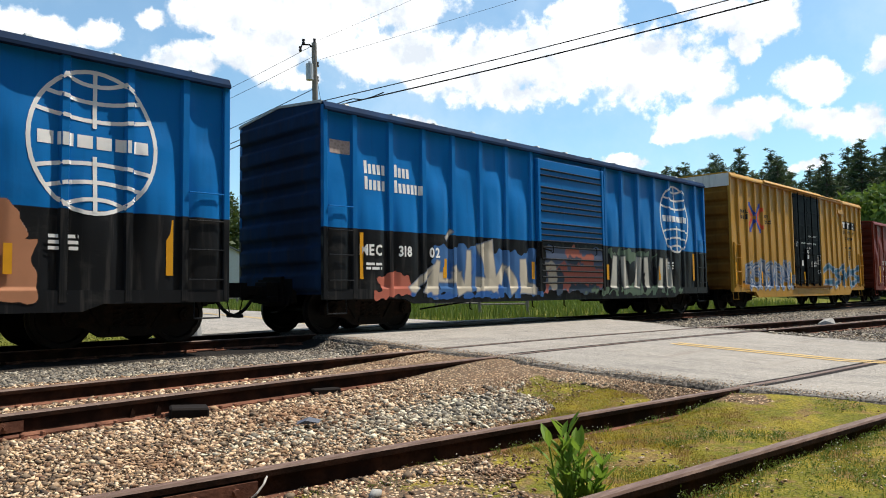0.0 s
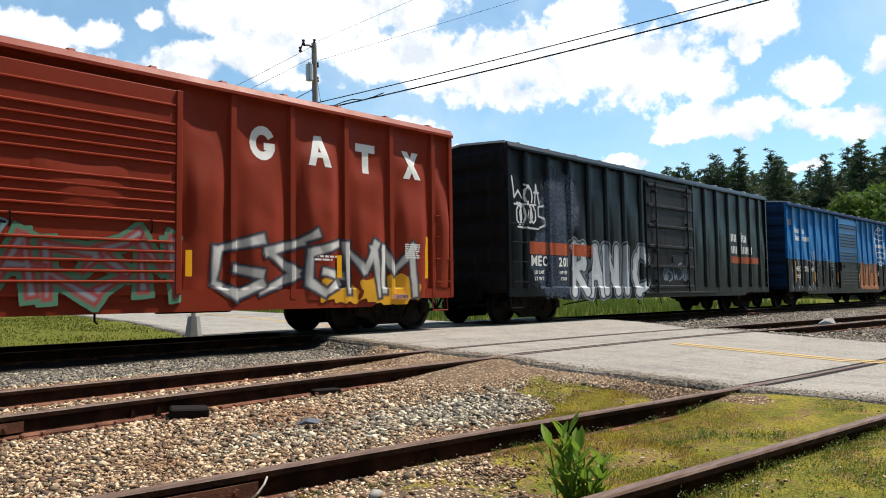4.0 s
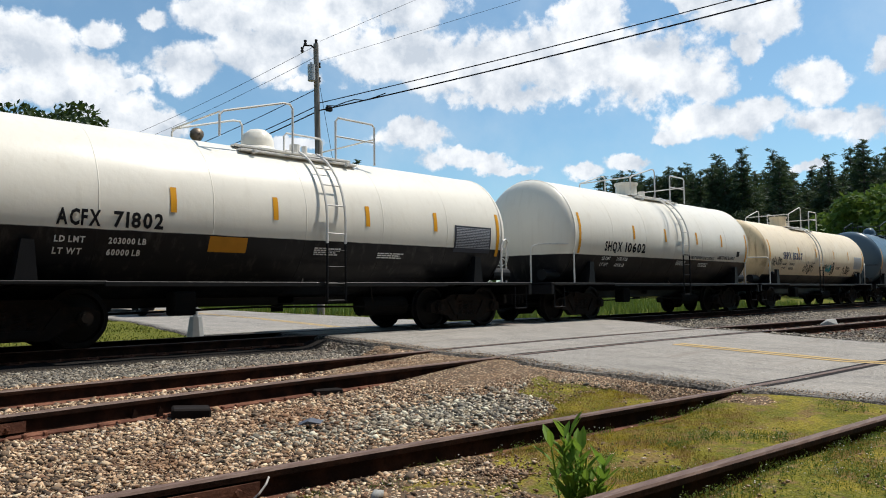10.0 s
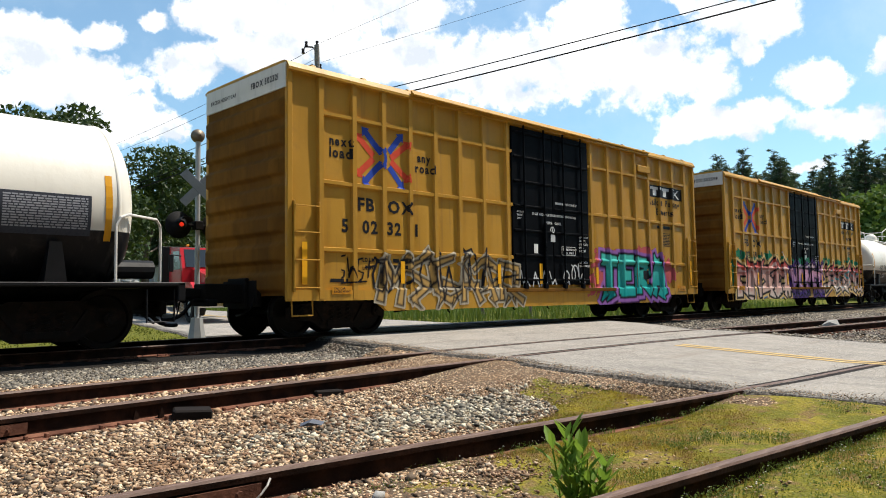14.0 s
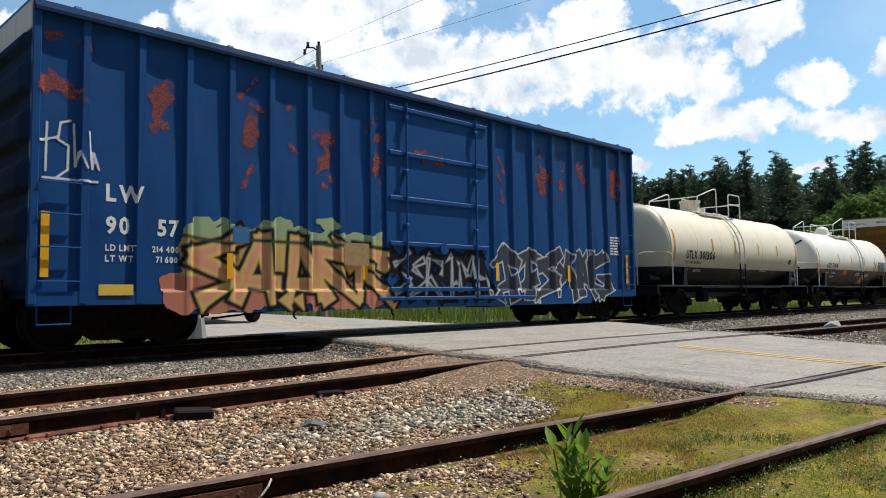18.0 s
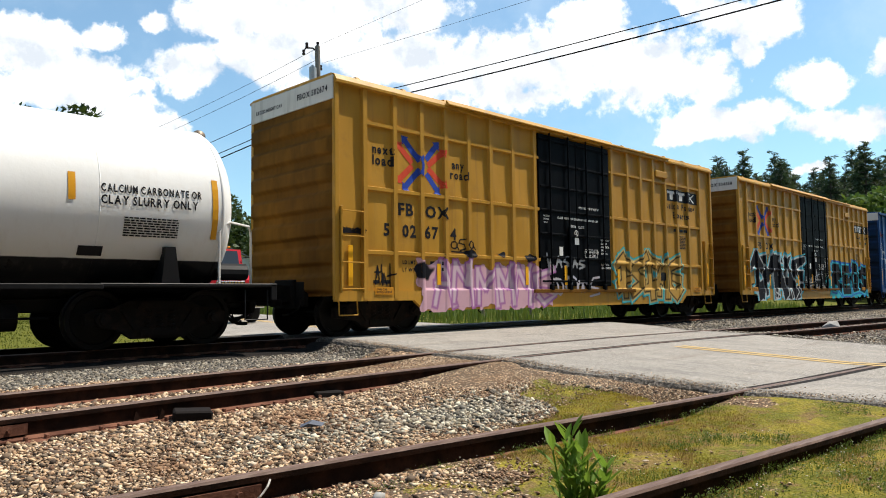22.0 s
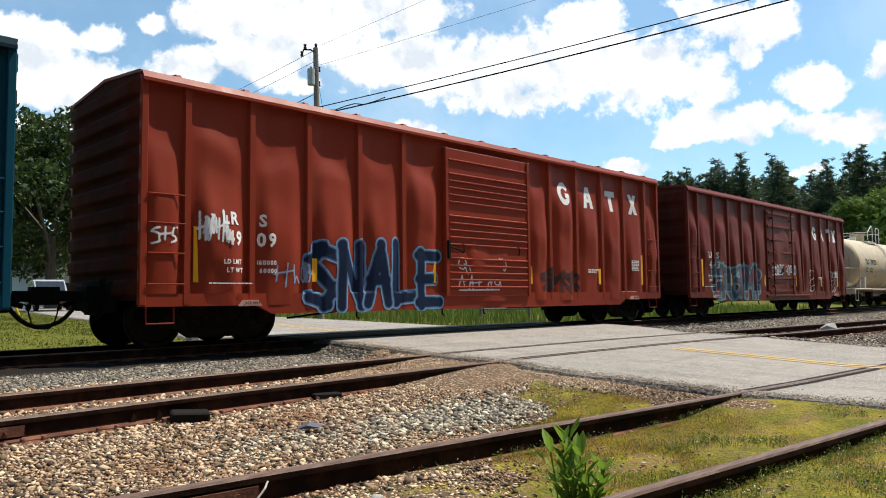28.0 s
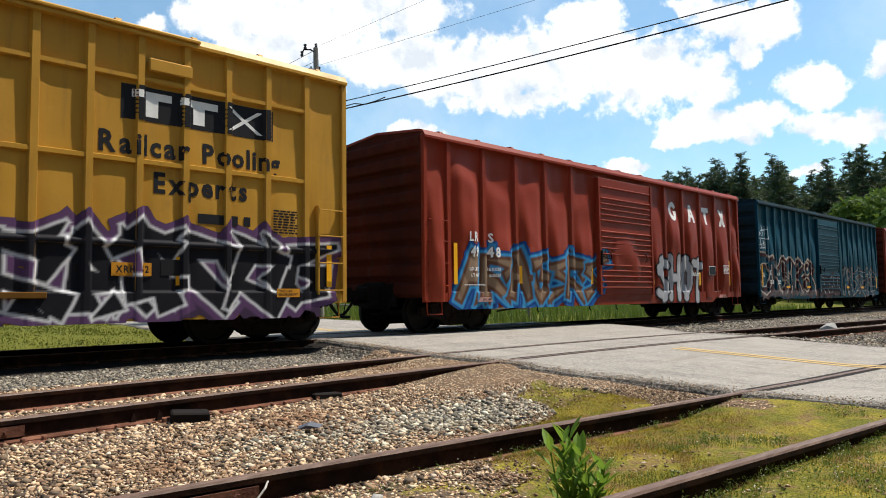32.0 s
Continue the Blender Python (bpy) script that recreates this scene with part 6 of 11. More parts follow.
    part("top_chord", Geo().prism([(-SHEET_Y + 0.01, top - 0.16), (-OUT_Y - 0.045, top - 0.16), (-OUT_Y - 0.045, top - 0.11), (-OUT_Y + 0.03, top + 0.005), (-SHEET_Y + 0.01, top + 0.005)], -half, half, "yz"), spec.get("chord_mat", mat), car)
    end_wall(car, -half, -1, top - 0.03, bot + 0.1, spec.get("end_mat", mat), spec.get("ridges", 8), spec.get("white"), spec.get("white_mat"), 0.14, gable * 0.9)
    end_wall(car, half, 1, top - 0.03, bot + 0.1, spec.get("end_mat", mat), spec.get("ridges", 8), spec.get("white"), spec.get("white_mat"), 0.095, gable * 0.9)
    lm = spec.get("ladder_mat", mat)
    if spec.get("framed_ladder"):
        for a, b in ((0.12, 0.66), (L - 0.66, L - 0.10)):
            ladder(car, a - half, b - half, (0.92, 1.42, 1.92, 2.40), lm)
    else:
        for a, b in ((0.10, posts[0] - 0.04), (posts[-1] + 0.04, L - 0.10)):
            ladder(car, a - half, b - half, (1.02, 1.5, 1.97, 2.42), lm, OUT_Y - 0.03, False)
    for u in (0.35, L - 0.35):
        part("step", Geo().tube([(u - half - 0.22, -1.42, bot + 0.02), (u - half - 0.22, -1.44, bot - 0.26), (u - half + 0.22, -1.44, bot - 0.26), (u - half + 0.22, -1.42, bot + 0.02)], 0.016, 6), lm, car, "bent rod stirrup step")
    # doors
    if spec["door_kind"] == "corr":
        door_corr(car, d0 - half, d1 - half, bot + 0.12, top - 0.3, mat, spec.get("door_ribs", 19))
    elif spec["door_kind"] == "plug":
        door_plug(car, d0 - half, d1 - half, bot + 0.10, top - 0.28, spec.get("door_mat", mat), spec.get("rod_mat", mat), spec.get("door_bars", 6))
    else:
        mid = (d0 + d1) / 2
        dm = spec["door_mat"]
        for a, b in ((d0, mid - 0.01), (mid + 0.01, d1)):
            y = SHEET_Y + 0.05
            d = part("door", Geo().box(a - half, b - half, -y, -SHEET_Y + 0.01, bot + 0.30, top - 0.2, 0.012), dm, car, "black steel plug door leaf")
            for k in range(7):
                z = bot + 0.42 + (top - bot - 0.75) * k / 6
                part("door_rib", Geo().box(a - half + 0.05, b - half - 0.05, -y - 0.03, -y + 0.004, z - 0.025, z + 0.025, 0.008), dm, d)
            for f in (0.25, 0.75):
                u = a + (b - a) * f - half
                part("lock_rod", Geo().cyl((u, -y - 0.055, bot + 0.22), (u, -y - 0.055, top - 0.15), 0.024, 8), dm, d)
                part("rod_foot", Geo().box(u - 0.06, u + 0.06, -y - 0.09, -y, bot + 0.2, bot + 0.34, 0.01), dm, d)
        part("door_track", Geo().box(d0 - half - 0.3, d1 - half + 1.2, -OUT_Y - 0.05, -SHEET_Y, bot + 0.13, bot + 0.22, 0.01), spec.get("end_mat", mat), car, "grimy lower door track")
        part("door_track", Geo().prism([(-OUT_Y - 0.03, top - 0.10), (-OUT_Y - 0.13, top - 0.10), (-OUT_Y - 0.13, top - 0.085), (-OUT_Y - 0.03, top + 0.02)], d0 - half - 3.3, d1 - half + 0.1, "yz"), mat, car, "overhanging upper door track catching the sun")
        part("door_track", Geo().box(d1 - half + 0.1, L - half - 3.0, -OUT_Y - 0.075, -SHEET_Y - 0.03, top - 0.09, top - 0.04, 0.012), mat, car)
        part("lock_gear", Geo().cyl((mid - half - 0.35, -SHEET_Y - 0.14, 1.95), (mid - half - 0.35, -SHEET_Y - 0.08, 1.95), 0.09, 12).box(mid - half - 0.40, mid - half - 0.28, -SHEET_Y - 0.09, -SHEET_Y - 0.05, 1.2, 2.5, 0.01), dm, car)
    # reflectors
    rm = spec.get("refl", STRIPE_Y)
    for u, z0, z1 in spec.get("reflect", [(0.92, 1.05, 1.95), (3.2, 1.08, 1.5), (6.25, 1.08, 1.5), (9.62, 1.08, 1.5), (12.6, 1.08, 1.5), (14.85, 1.08, 1.95)]):
        o = float(depth(np.array([u]), np.array([(z0 + z1) / 2]))[0])
        patch(car, "reflector", u - half - 0.055, u - half + 0.055, z0, z1, rm, "orange-yellow reflective strip", off=o)
    underbody(car, L, half)
    for u in (1.45, L - 1.45):
        add_truck(car, u - half)
    add_couplers(car, spec["cl"], spec["cr"], -half, half)
    return car, depth, half


# -- tank cars --
def tank_car(spec):
    L, half, R, zc = spec["L"], spec["L"] / 2, spec["R"], spec["zc"]
    mat, trim = spec["mat"], spec["trim"]
    car = thing("tank_car", spec["label"], "tank car", "freight cars of the passing train")
    hd = 0.50
    prof = [(-half - hd * math.sin(a), R * math.cos(a)) for a in np.linspace(math.pi / 2, 0.12, 9)] + [(-half, R)]
    prof += [(half, R)] + [(-x, r) for x, r in prof[:9]][::-1]
    part("tank", Geo().lathe([(-half, R), (half, R)], 72, "x", (0, 0, zc)), mat, car, spec.get("tank_label", ""), smooth=True)
    part("tank_head", Geo().lathe(prof[:10], 56, "x", (0, 0, zc)), spec.get("head_mat", mat), car, smooth=True)
    part("tank_head", Geo().lathe(prof[10:], 56, "x", (0, 0, zc)), spec.get("head_mat", mat), car, smooth=True)
    for k in range(1, 6):
        c0 = -half + L * k / 6
        part("weld_seam", Geo().lathe([(c0 - 0.012, R - 0.002), (c0 - 0.006, R + 0.004), (c0 + 0.006, R + 0.004), (c0 + 0.012, R - 0.002)], 56, "x", (0, 0, zc)), spec.get("seam_mat", mat), car, smooth=True)
    for s in (-1, 1):
        ring = Geo().lathe([(s * half - 0.03, R), (s * half - 0.02, R + 0.012), (s * half + 0.02, R + 0.012), (s * half + 0.03, R - 0.004)], 56, "x", (0, 0, zc))
        part("head_seam", ring, mat, car, smooth=True)
    bz = spec.get("board", 1.0)
    ext = 1.02
    sill = Geo().box(-half - ext, half + ext, -0.30, 0.30, 0.58, 0.92, 0.02)
    part("centre_sill", sill, trim, car)
    for s in (-1, 1):
        part("side_sill", Geo().box(-half + 1.9, half - 1.9, s * 1.47 - 0.04, s * 1.47 + 0.04, bz - 0.08, bz, 0.01), trim, car, "long side rail of the underframe")
        e = s * half
        # end platform with its handrails
        part("end_platform", Geo().box(min(e - s * 1.95, e + s * ext), max(e - s * 1.95, e + s * ext), -1.50, 1.50, bz - 0.05, bz + 0.01, 0.012), trim, car)
        part("end_sill", Geo().box(e + s * (ext - 0.12), e + s * ext, -1.5, 1.5, bz - 0.28, bz + 0.01, 0.015), trim, car)
        for q in (-1, 1):
            hr = [(e - s * 0.05, q * 1.45, bz), (e - s * 0.05, q * 1.45, bz + 0.85), (e + s * 0.02, q * 1.45, bz + 0.98), (e + s * 0.15, q * 1.42, bz + 1.03), (e + s * 0.78, q * 0.95, bz + 1.03), (e + s * 0.90, q * 0.80, bz + 0.96), (e + s * 0.92, q * 0.78, bz + 0.85), (e + s * 0.92, q * 0.78, bz)]
            part("handrail", Geo().tube(hr, 0.022, 7), spec["rail_mat"], car, "bent tube handrail at the car's end")
            part("step", Geo().tube([(e + s * 0.85, q * 1.46, bz - 0.1), (e + s * 0.85, q * 1.46, bz - 0.6), (e + s * 0.42, q * 1.46, bz - 0.6), (e + s * 0.42, q * 1.46, bz - 0.1)], 0.016, 6), trim, car)
        saddle = [(-1.36, bz - 0.05), (-1.42, bz + 0.30), (-1.22, zc - 0.48 * R), (-0.8, zc - 0.86 * R), (0.8, zc - 0.86 * R), (1.22, zc - 0.48 * R), (1.42, bz + 0.30), (1.36, bz - 0.05)]
        part("bolster_saddle", Geo().prism(saddle, e - s * 0.86 - 0.09, e - s * 0.86 + 0.09, "yz"), spec.get("saddle_mat", trim), car, "welded saddle carrying the tank on its bolster")
        for q in (-1, 1):
            part("saddle_arm", Geo().prism([(e - s * 1.02, bz), (e - s * 0.72, bz), (e - s * 0.80, bz + 0.58), (e - s * 0.96, bz + 0.58)], q * 1.34, q * 1.46), spec.get("saddle_mat", trim), car)
        part("brake_tank", Geo().cyl((e + s * 0.1, -0.95, bz + 0.22), (e + s * 0.7, -0.95, bz + 0.22), 0.15, 12), trim, car)
    # brake wheel on the trailing end
    e = -half - 0.78
    bw = Geo().lathe([(-0.02, 0.25), (0.0, 0.27), (0.02, 0.25), (0.0, 0.235), (-0.02, 0.25)], 24, "x", (e, 0.35, bz + 0.75))
    for k in range(5):
        a = k * 2 * math.pi / 5
        bw.cyl((e, 0.35, bz + 0.75), (e, 0.35 + 0.25 * math.cos(a), bz + 0.75 + 0.25 * math.sin(a)), 0.012, 5)
    bw.cyl((e, 0.35, bz), (e, 0.35, bz + 0.75), 0.03, 6)
    part("brake_wheel", bw, spec["rail_mat"], car)
    # ladder following the shell
    lx = spec.get("lad", L / 2) - half
    arc = [(-(R + 0.10) * math.cos(a), zc + (R + 0.10) * math.sin(a)) for a in np.linspace(0.05, 1.15, 9)]
    g = Geo()
    for dx in (-0.21, 0.21):
        g.tube([(lx + dx, -(R + 0.10), zc - 0.42), (lx + dx, -(R + 0.10), zc)] + [(lx + dx, y, z) for y, z in arc], 0.026, 6)
    part("ladder", g, spec["rail_mat"], car, "steel ladder curving up the tank's side")
    g = Geo()
    for dx in (-0.21, 0.21):
        g.tube([(lx + dx, -(R + 0.10), 0.62), (lx + dx, -(R + 0.10), zc - 0.44)], 0.024, 6)
    part("lower_ladder", g, trim, car, "lower flight of the ladder in the underframe's colour")
    rung = Geo().cyl((-0.2, 0, 0), (0.2, 0, 0), 0.013, 6).mesh("rung")
    rung.materials.append(spec["rail_mat"])
    low_rung = rung.copy()
    low_rung.materials.clear()
    low_rung.materials.append(trim)
    for z in np.arange(0.66, zc - 0.05, 0.31):
        part("rung", rung if z > zc - 0.42 else low_rung, None, car, at=(lx, -(R + 0.10), z))
    for y, z in arc[1::2]:
        part("rung", rung, None, car, at=(lx, y, z))
    # top platform, railing, manway
    tz = zc + R
    px0, px1 = spec.get("plat", (-1.75, 1.75))
    cx = lx - 0.3
    pmat = spec.get("plat_mat", spec["rail_mat"])
    for y in (-0.80, -0.60, 0.60, 0.80):
        part("walkway_plank", Geo().box(cx + px0 * 0.75, cx + px1 * 0.75, y - 0.085, y + 0.085, tz - R + math.sqrt(R * R - y * y) + 0.03, tz - R + math.sqrt(R * R - y * y) + 0.07, 0.008), pmat, car)
    for x in (cx + px0 * 0.6, cx + px1 * 0.6):
        part("walkway_bracket", Geo().box(x - 0.03, x + 0.03, -0.95, 0.95, tz - 0.24, tz - 0.17), pmat, car)
    rr = 0.022
    for q in (-1, 1):
        y = q * 0.92
        h = 0.78
        a, b, c, d = cx + px0, cx + px0 * 0.143, cx + px1 * 0.43, cx + px1
        part("top_railing", Geo().tube([(a, y, tz - 0.02), (a, y, tz + h * 0.45), (a + 0.08, y, tz + h * 0.55), (b - 0.2, y, tz + h), (b - 0.06, y, tz + h), (b, y, tz + h - 0.08), (b, y, tz - 0.15)], rr, 7), spec["rail_mat"], car)
        part("top_railing", Geo().tube([(c, y, tz - 0.15), (c, y, tz + h * 0.8), (c + 0.06, y, tz + h * 0.9), (d - 0.06, y, tz + h * 0.9), (d, y, tz + h * 0.82), (d, y, tz - 0.15)], rr, 7).tube([(c, y, tz + h * 0.42), (d, y, tz + h * 0.42)], rr * 0.8, 6), spec["rail_mat"], car)
    for x in (cx + px0, cx + px1):
        part("top_railing", Geo().tube([(x, -0.92, tz + 0.4), (x, 0.92, tz + 0.4)], rr * 0.8, 6), spec["rail_mat"], car)
    mx = cx + spec.get("drum_at", -0.45)
    vx = cx if mx < cx else cx - 1.0
    if spec.get("dome", "drum") == "drum":
        part("manway", Geo().cyl((mx, 0, tz - 0.1), (mx, 0, tz + 0.36), 0.34, 20).cyl((mx, 0, tz + 0.36), (mx, 0, tz + 0.43), 0.38, 20), spec.get("dome_mat", mat), car, "cylindrical manway housing")
    else:
        dm = [(0.0, 0.32), (0.28, 0.32), (0.42, 0.27), (0.51, 0.16), (0.54, 0.0)]
        part("manway", Geo().lathe([(tz - 0.1 + t, r) for t, r in dm], 18, "z", (mx, 0, 0)).cyl((mx, 0, tz - 0.1), (mx, 0, tz + 0.06), 0.34, 18), spec.get("dome_mat", mat), car, "domed manway lid", smooth=True)
    v = Geo().cyl((vx + 0.35, -0.1, tz - 0.05), (vx + 0.35, -0.1, tz + 0.22), 0.11, 12).cyl((vx + 0.75, 0.15, tz - 0.05), (vx + 0.75, 0.15, tz + 0.28), 0.06, 10).tube([(vx + 0.3, 0.2, tz + 0.1), (vx + 0.9, 0.2, tz + 0.14), (vx + 1.1, 0.1, tz + 0.02)], 0.035, 6)
    part("valve", v, spec["rail_mat"], car)
    part("bottom_outlet", Geo().cyl((cx, 0, zc - R - 0.25), (cx, 0, zc - R + 0.1), 0.12, 12).box(cx - 0.2, cx + 0.2, -0.3, 0.3, zc - R - 0.1, zc - R + 0.06, 0.02), IRON, car)
    g = Geo().tube([(-half + 2.2, -0.7, 0.50), (-0.6, -0.7, 0.56), (half - 2.4, -0.75, 0.50)], 0.02, 6).tube([(lx + 1.0, -1.3, bz - 0.05), (lx + 1.15, -1.2, bz - 0.42)], 0.018, 5).tube([(lx - 0.7, -1.42, bz - 0.04), (lx - 0.55, -1.25, zc - 0.75 * R)], 0.016, 5)
    part("brake_rod", g, IRON, car)
    part("air_tank", Geo().cyl((1.9, -0.55, 0.52), (3.1, -0.55, 0.52), 0.2, 14), IRON, car)
    part("valve_box", Geo().box(-2.3, -1.9, -1.0, -0.7, 0.45, 0.85, 0.03), IRON, car)
    for u, z0, z1 in spec["reflect"]:
        patch(car, "reflector", u - half - 0.05, u - half + 0.05, z0, z1, STRIPE_O, "amber reflective strip", R=R, zc=zc)
    for u in (0.87, L - 0.87):
        add_truck(car, u - half)
    add_couplers(car, spec["cl"], spec["cr"], -half - ext, half + ext, 0.78)
    return car, half

# ---- the cars in their order, from the head of the stretch to its tail ----
P_POST = [0.75, 1.91, 3.08, 4.26, 5.40, 10.40, 11.57, 12.78, 13.92, 15.10]
P_MEC = [0.74, 1.66, 2.59, 3.49, 4.39, 5.31, 6.28, 9.60, 10.50, 11.42, 12.36, 13.30, 14.22, 15.10]
P_TEAL = [0.92, 1.70, 2.47, 3.26, 4.05, 4.83, 5.60, 10.17, 10.95, 11.77, 12.62, 13.45, 14.25, 15.02]
P_FB = [0.73, 1.51, 2.26, 2.98, 3.71, 4.46, 5.26, 6.10, 9.62, 10.46, 11.20, 11.94, 12.68, 13.42, 14.18, 14.98]
P_LW = [0.71, 1.52, 2.29, 3.04, 3.81, 4.59, 5.32, 6.06, 9.70, 10.42, 11.18, 12.0, 12.86, 13.70, 14.50, 15.18]
# where each body starts and ends along the train, metres from the spot abreast of the camera at the start
BODIES = [
    (43.9, 59.6), (25.94, 41.7), (8.07, 23.84), (-9.71, 6.15), (-27.64, -11.87), (-45.23, -29.55), (-57.85, -47.64), (-73.14, -60.62),
    (-86.35, -75.37), (-100.14, -89.19), (-118.09, -102.35), (-136.05, -120.39), (-149.80, -138.95), (-163.05, -152.34),
    (-181.17, -165.32), (-199.09, -183.31), (-217.19, -201.35), (-231.27, -219.46), (-245.68, -234.0), (-264.2, -248.14),
    (-282.06, -266.16), (-299.57, -283.8), (-317.18, -301.36), (-335.1, -319.23),
]

RED = paint("oxide_red_enamel", (0.225, 0.028, 0.0105), rough=0.5, dirt=0.3, rust=0.12, dirt_col=(0.14, 0.032, 0.016))
RED2 = paint("dull_red_enamel", (0.145, 0.020, 0.0095), rough=0.5, dirt=0.35, rust=0.12, dirt_col=(0.09, 0.025, 0.015))
# darkened copies for the ends: shade painted in together with the grime
RED_E = paint("shaded_grimy_red_end_enamel", (0.15, 0.026, 0.013), rough=0.8, dirt=0.4, shade_soot=0.75)
TEAL_E = paint("shaded_grimy_teal_enamel", (0.010, 0.05, 0.075), rough=0.8, dirt=0.4, shade_soot=0.7)
BLUE_E = paint("shaded_grimy_blue_enamel", (0.01, 0.06, 0.17), rough=0.8, dirt=0.4, shade_soot=0.7)
BLUE = paint("sky_blue_enamel", (0.004, 0.145, 0.43), rough=0.4, dirt=0.25, rust=0.06, dirt_col=(0.006, 0.06, 0.17), low=(0.009, 0.010, 0.012), low_z=2.02)
BLACKP = paint("faded_black_enamel", (0.004, 0.0055, 0.008), gloss=0.26, rough=0.34, dirt=0.12, rust=0.06, dirt_col=(0.022, 0.027, 0.034))
TEAL = paint("dark_teal_enamel", (0.005, 0.050, 0.080), gloss=0.06, rough=0.45, dirt=0.3, rust=0.15, dirt_col=(0.01, 0.04, 0.055))
YEL = paint("golden_yellow_enamel", (0.44, 0.232, 0.030), rough=0.45, fade=0.4, dirt=0.40, rust=0.14, dirt_col=(0.20, 0.11, 0.04))
YEL_D = paint("shaded_grimy_yellow_enamel", (0.40, 0.18, 0.026), rough=0.8, dirt=0.25, rust=0.3, dirt_col=(0.05, 0.025, 0.01), shade_soot=0.72)
DOORB = paint("black_door_enamel", (0.0030, 0.0034, 0.0046), rough=0.5, gloss=0.04, dirt=0.08, rust=0.05, fade=0.05, dirt_col=(0.008, 0.008, 0.009))
LWB = paint("worn_blue_enamel", (0.010, 0.064, 0.21), rough=0.45, dirt=0.35, rust=0.25, dirt_col=(0.012, 0.05, 0.13))
WHITEP = paint("end_white_enamel", (0.62, 0.60, 0.56), rough=0.5, dirt=0.3, rust=0.08)
STEEL_ROOF = paint("pale_roof_sheet", (0.40, 0.42, 0.42), rough=0.5, dirt=0.4, rust=0.2)
T_GREY = paint("slate_grey_enamel", (0.085, 0.128, 0.168), rough=0.32, dirt=0.07, rust=0.05, dirt_col=(0.03, 0.035, 0.04))
T_CREAM = paint("cream_enamel", (0.74, 0.62, 0.44), rough=0.4, dirt=0.3, rust=0.08, dirt_col=(0.36, 0.24, 0.13), low=(0.014, 0.014, 0.015), low_z=1.38)
T_WHITE = paint("white_enamel_black_belly", (0.76, 0.72, 0.63), rough=0.35, dirt=0.15, rust=0.03, dirt_col=(0.45, 0.38, 0.28), low=(0.012, 0.012, 0.014), low_z=1.77)
T_WHITE2 = paint("white_enamel_low_belly", (0.80, 0.79, 0.76), rough=0.33, dirt=0.12, rust=0.03, dirt_col=(0.45, 0.36, 0.25), low=(0.012, 0.012, 0.014), low_z=1.38)
T_IVORY = paint("ivory_enamel", (0.73, 0.66, 0.50), rough=0.38, dirt=0.2, rust=0.05, dirt_col=(0.42, 0.33, 0.22), low=(0.014, 0.015, 0.018), low_z=1.6)
T_DIRTY = paint("stained_ivory_enamel", (0.52, 0.435, 0.30), rough=0.5, dirt=0.5, rust=0.2, dirt_col=(0.17, 0.135, 0.095))
BLACKT = paint("black_underframe_enamel", (0.007, 0.007, 0.008), rough=0.5, dirt=0.3, rust=0.05, dirt_col=(0.022, 0.02, 0.018))
RAILW = paint("white_rail_enamel", (0.66, 0.64, 0.60), rough=0.45, dirt=0.3, rust=0.25)
RAILB = paint("black_rail_enamel", (0.02, 0.022, 0.026), rough=0.4, dirt=0.2, rust=0.1)


def joined(i):
    """Body length, and how far the coupler faces lie from the body's middle."""
    l, r = BODIES[i]
    mid = (l + r) / 2
    right = (r + BODIES[i - 1][0]) / 2 if i else r + 1.05
    left = (l + BODIES[i + 1][1]) / 2 if i + 1 < len(BODIES) else l - 1.05
    return dict(L=r - l, cl=left - mid, cr=right - mid), mid


def enlist(car, mid):
    car.location = (mid, MAIN_Y, 0)
    CARS.append((car, mid))


def block_mark(car, u, z, h, half, mat, depth=None):
    """The lessor's mark: four plain white shapes."""
    s, w = h / 2, h * 0.42
    ang = [0.5 + (2 * math.pi - 0.9) * i / 16 for i in range(17)]
    shapes = (
        ([(r * math.cos(a), r * math.sin(a)) for a in ang for r in (0.52, 1.05)], [(2 * i, 2 * i + 1, 2 * i + 3, 2 * i + 2) for i in range(16)], (0.12, -0.40, 1.0, 0.06)),
        ([(-1.05, -1), (-0.42, -1), (0, 0.3), (-0.32, 1), (0.32, 1), (1.05, -1), (0.42, -1), (-0.25, -0.45), (0.25, -0.45), (0.12, -0.1), (-0.12, -0.1)], [(0, 1, 2, 3), (3, 2, 4), (4, 2, 6, 5), (7, 8, 9, 10)], None),
        ([(-1, 0.45), (1, 0.45), (1, 1), (-1, 1), (-0.32, -1), (0.32, -1), (0.32, 0.45), (-0.32, 0.45)], [(0, 1, 2, 3), (4, 5, 6, 7)], None),
        ([(-1, -1), (-0.3, -1), (1, 1), (0.3, 1)], [(0, 1, 2, 3)], None))
    for k, (pts, faces, bar) in enumerate(shapes):
        if bar:
            a, b, c, d = bar
            painted(car, "mark_shape", [(u[k] - half + p * w, z + q * s) for p, q in ((a, b), (c, b), (c, d), (a, d))], [(0, 1, 2, 3)], mat, "", 0.006)
        place = [(u[k] - half + a * w, z + b * s) for a, b in pts]
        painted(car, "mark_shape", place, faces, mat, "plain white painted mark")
        if k == 3:
            painted(car, "mark_shape", [(u[k] - half - a * w, z + b * s) for a, b in pts], faces, mat, "", 0.007)


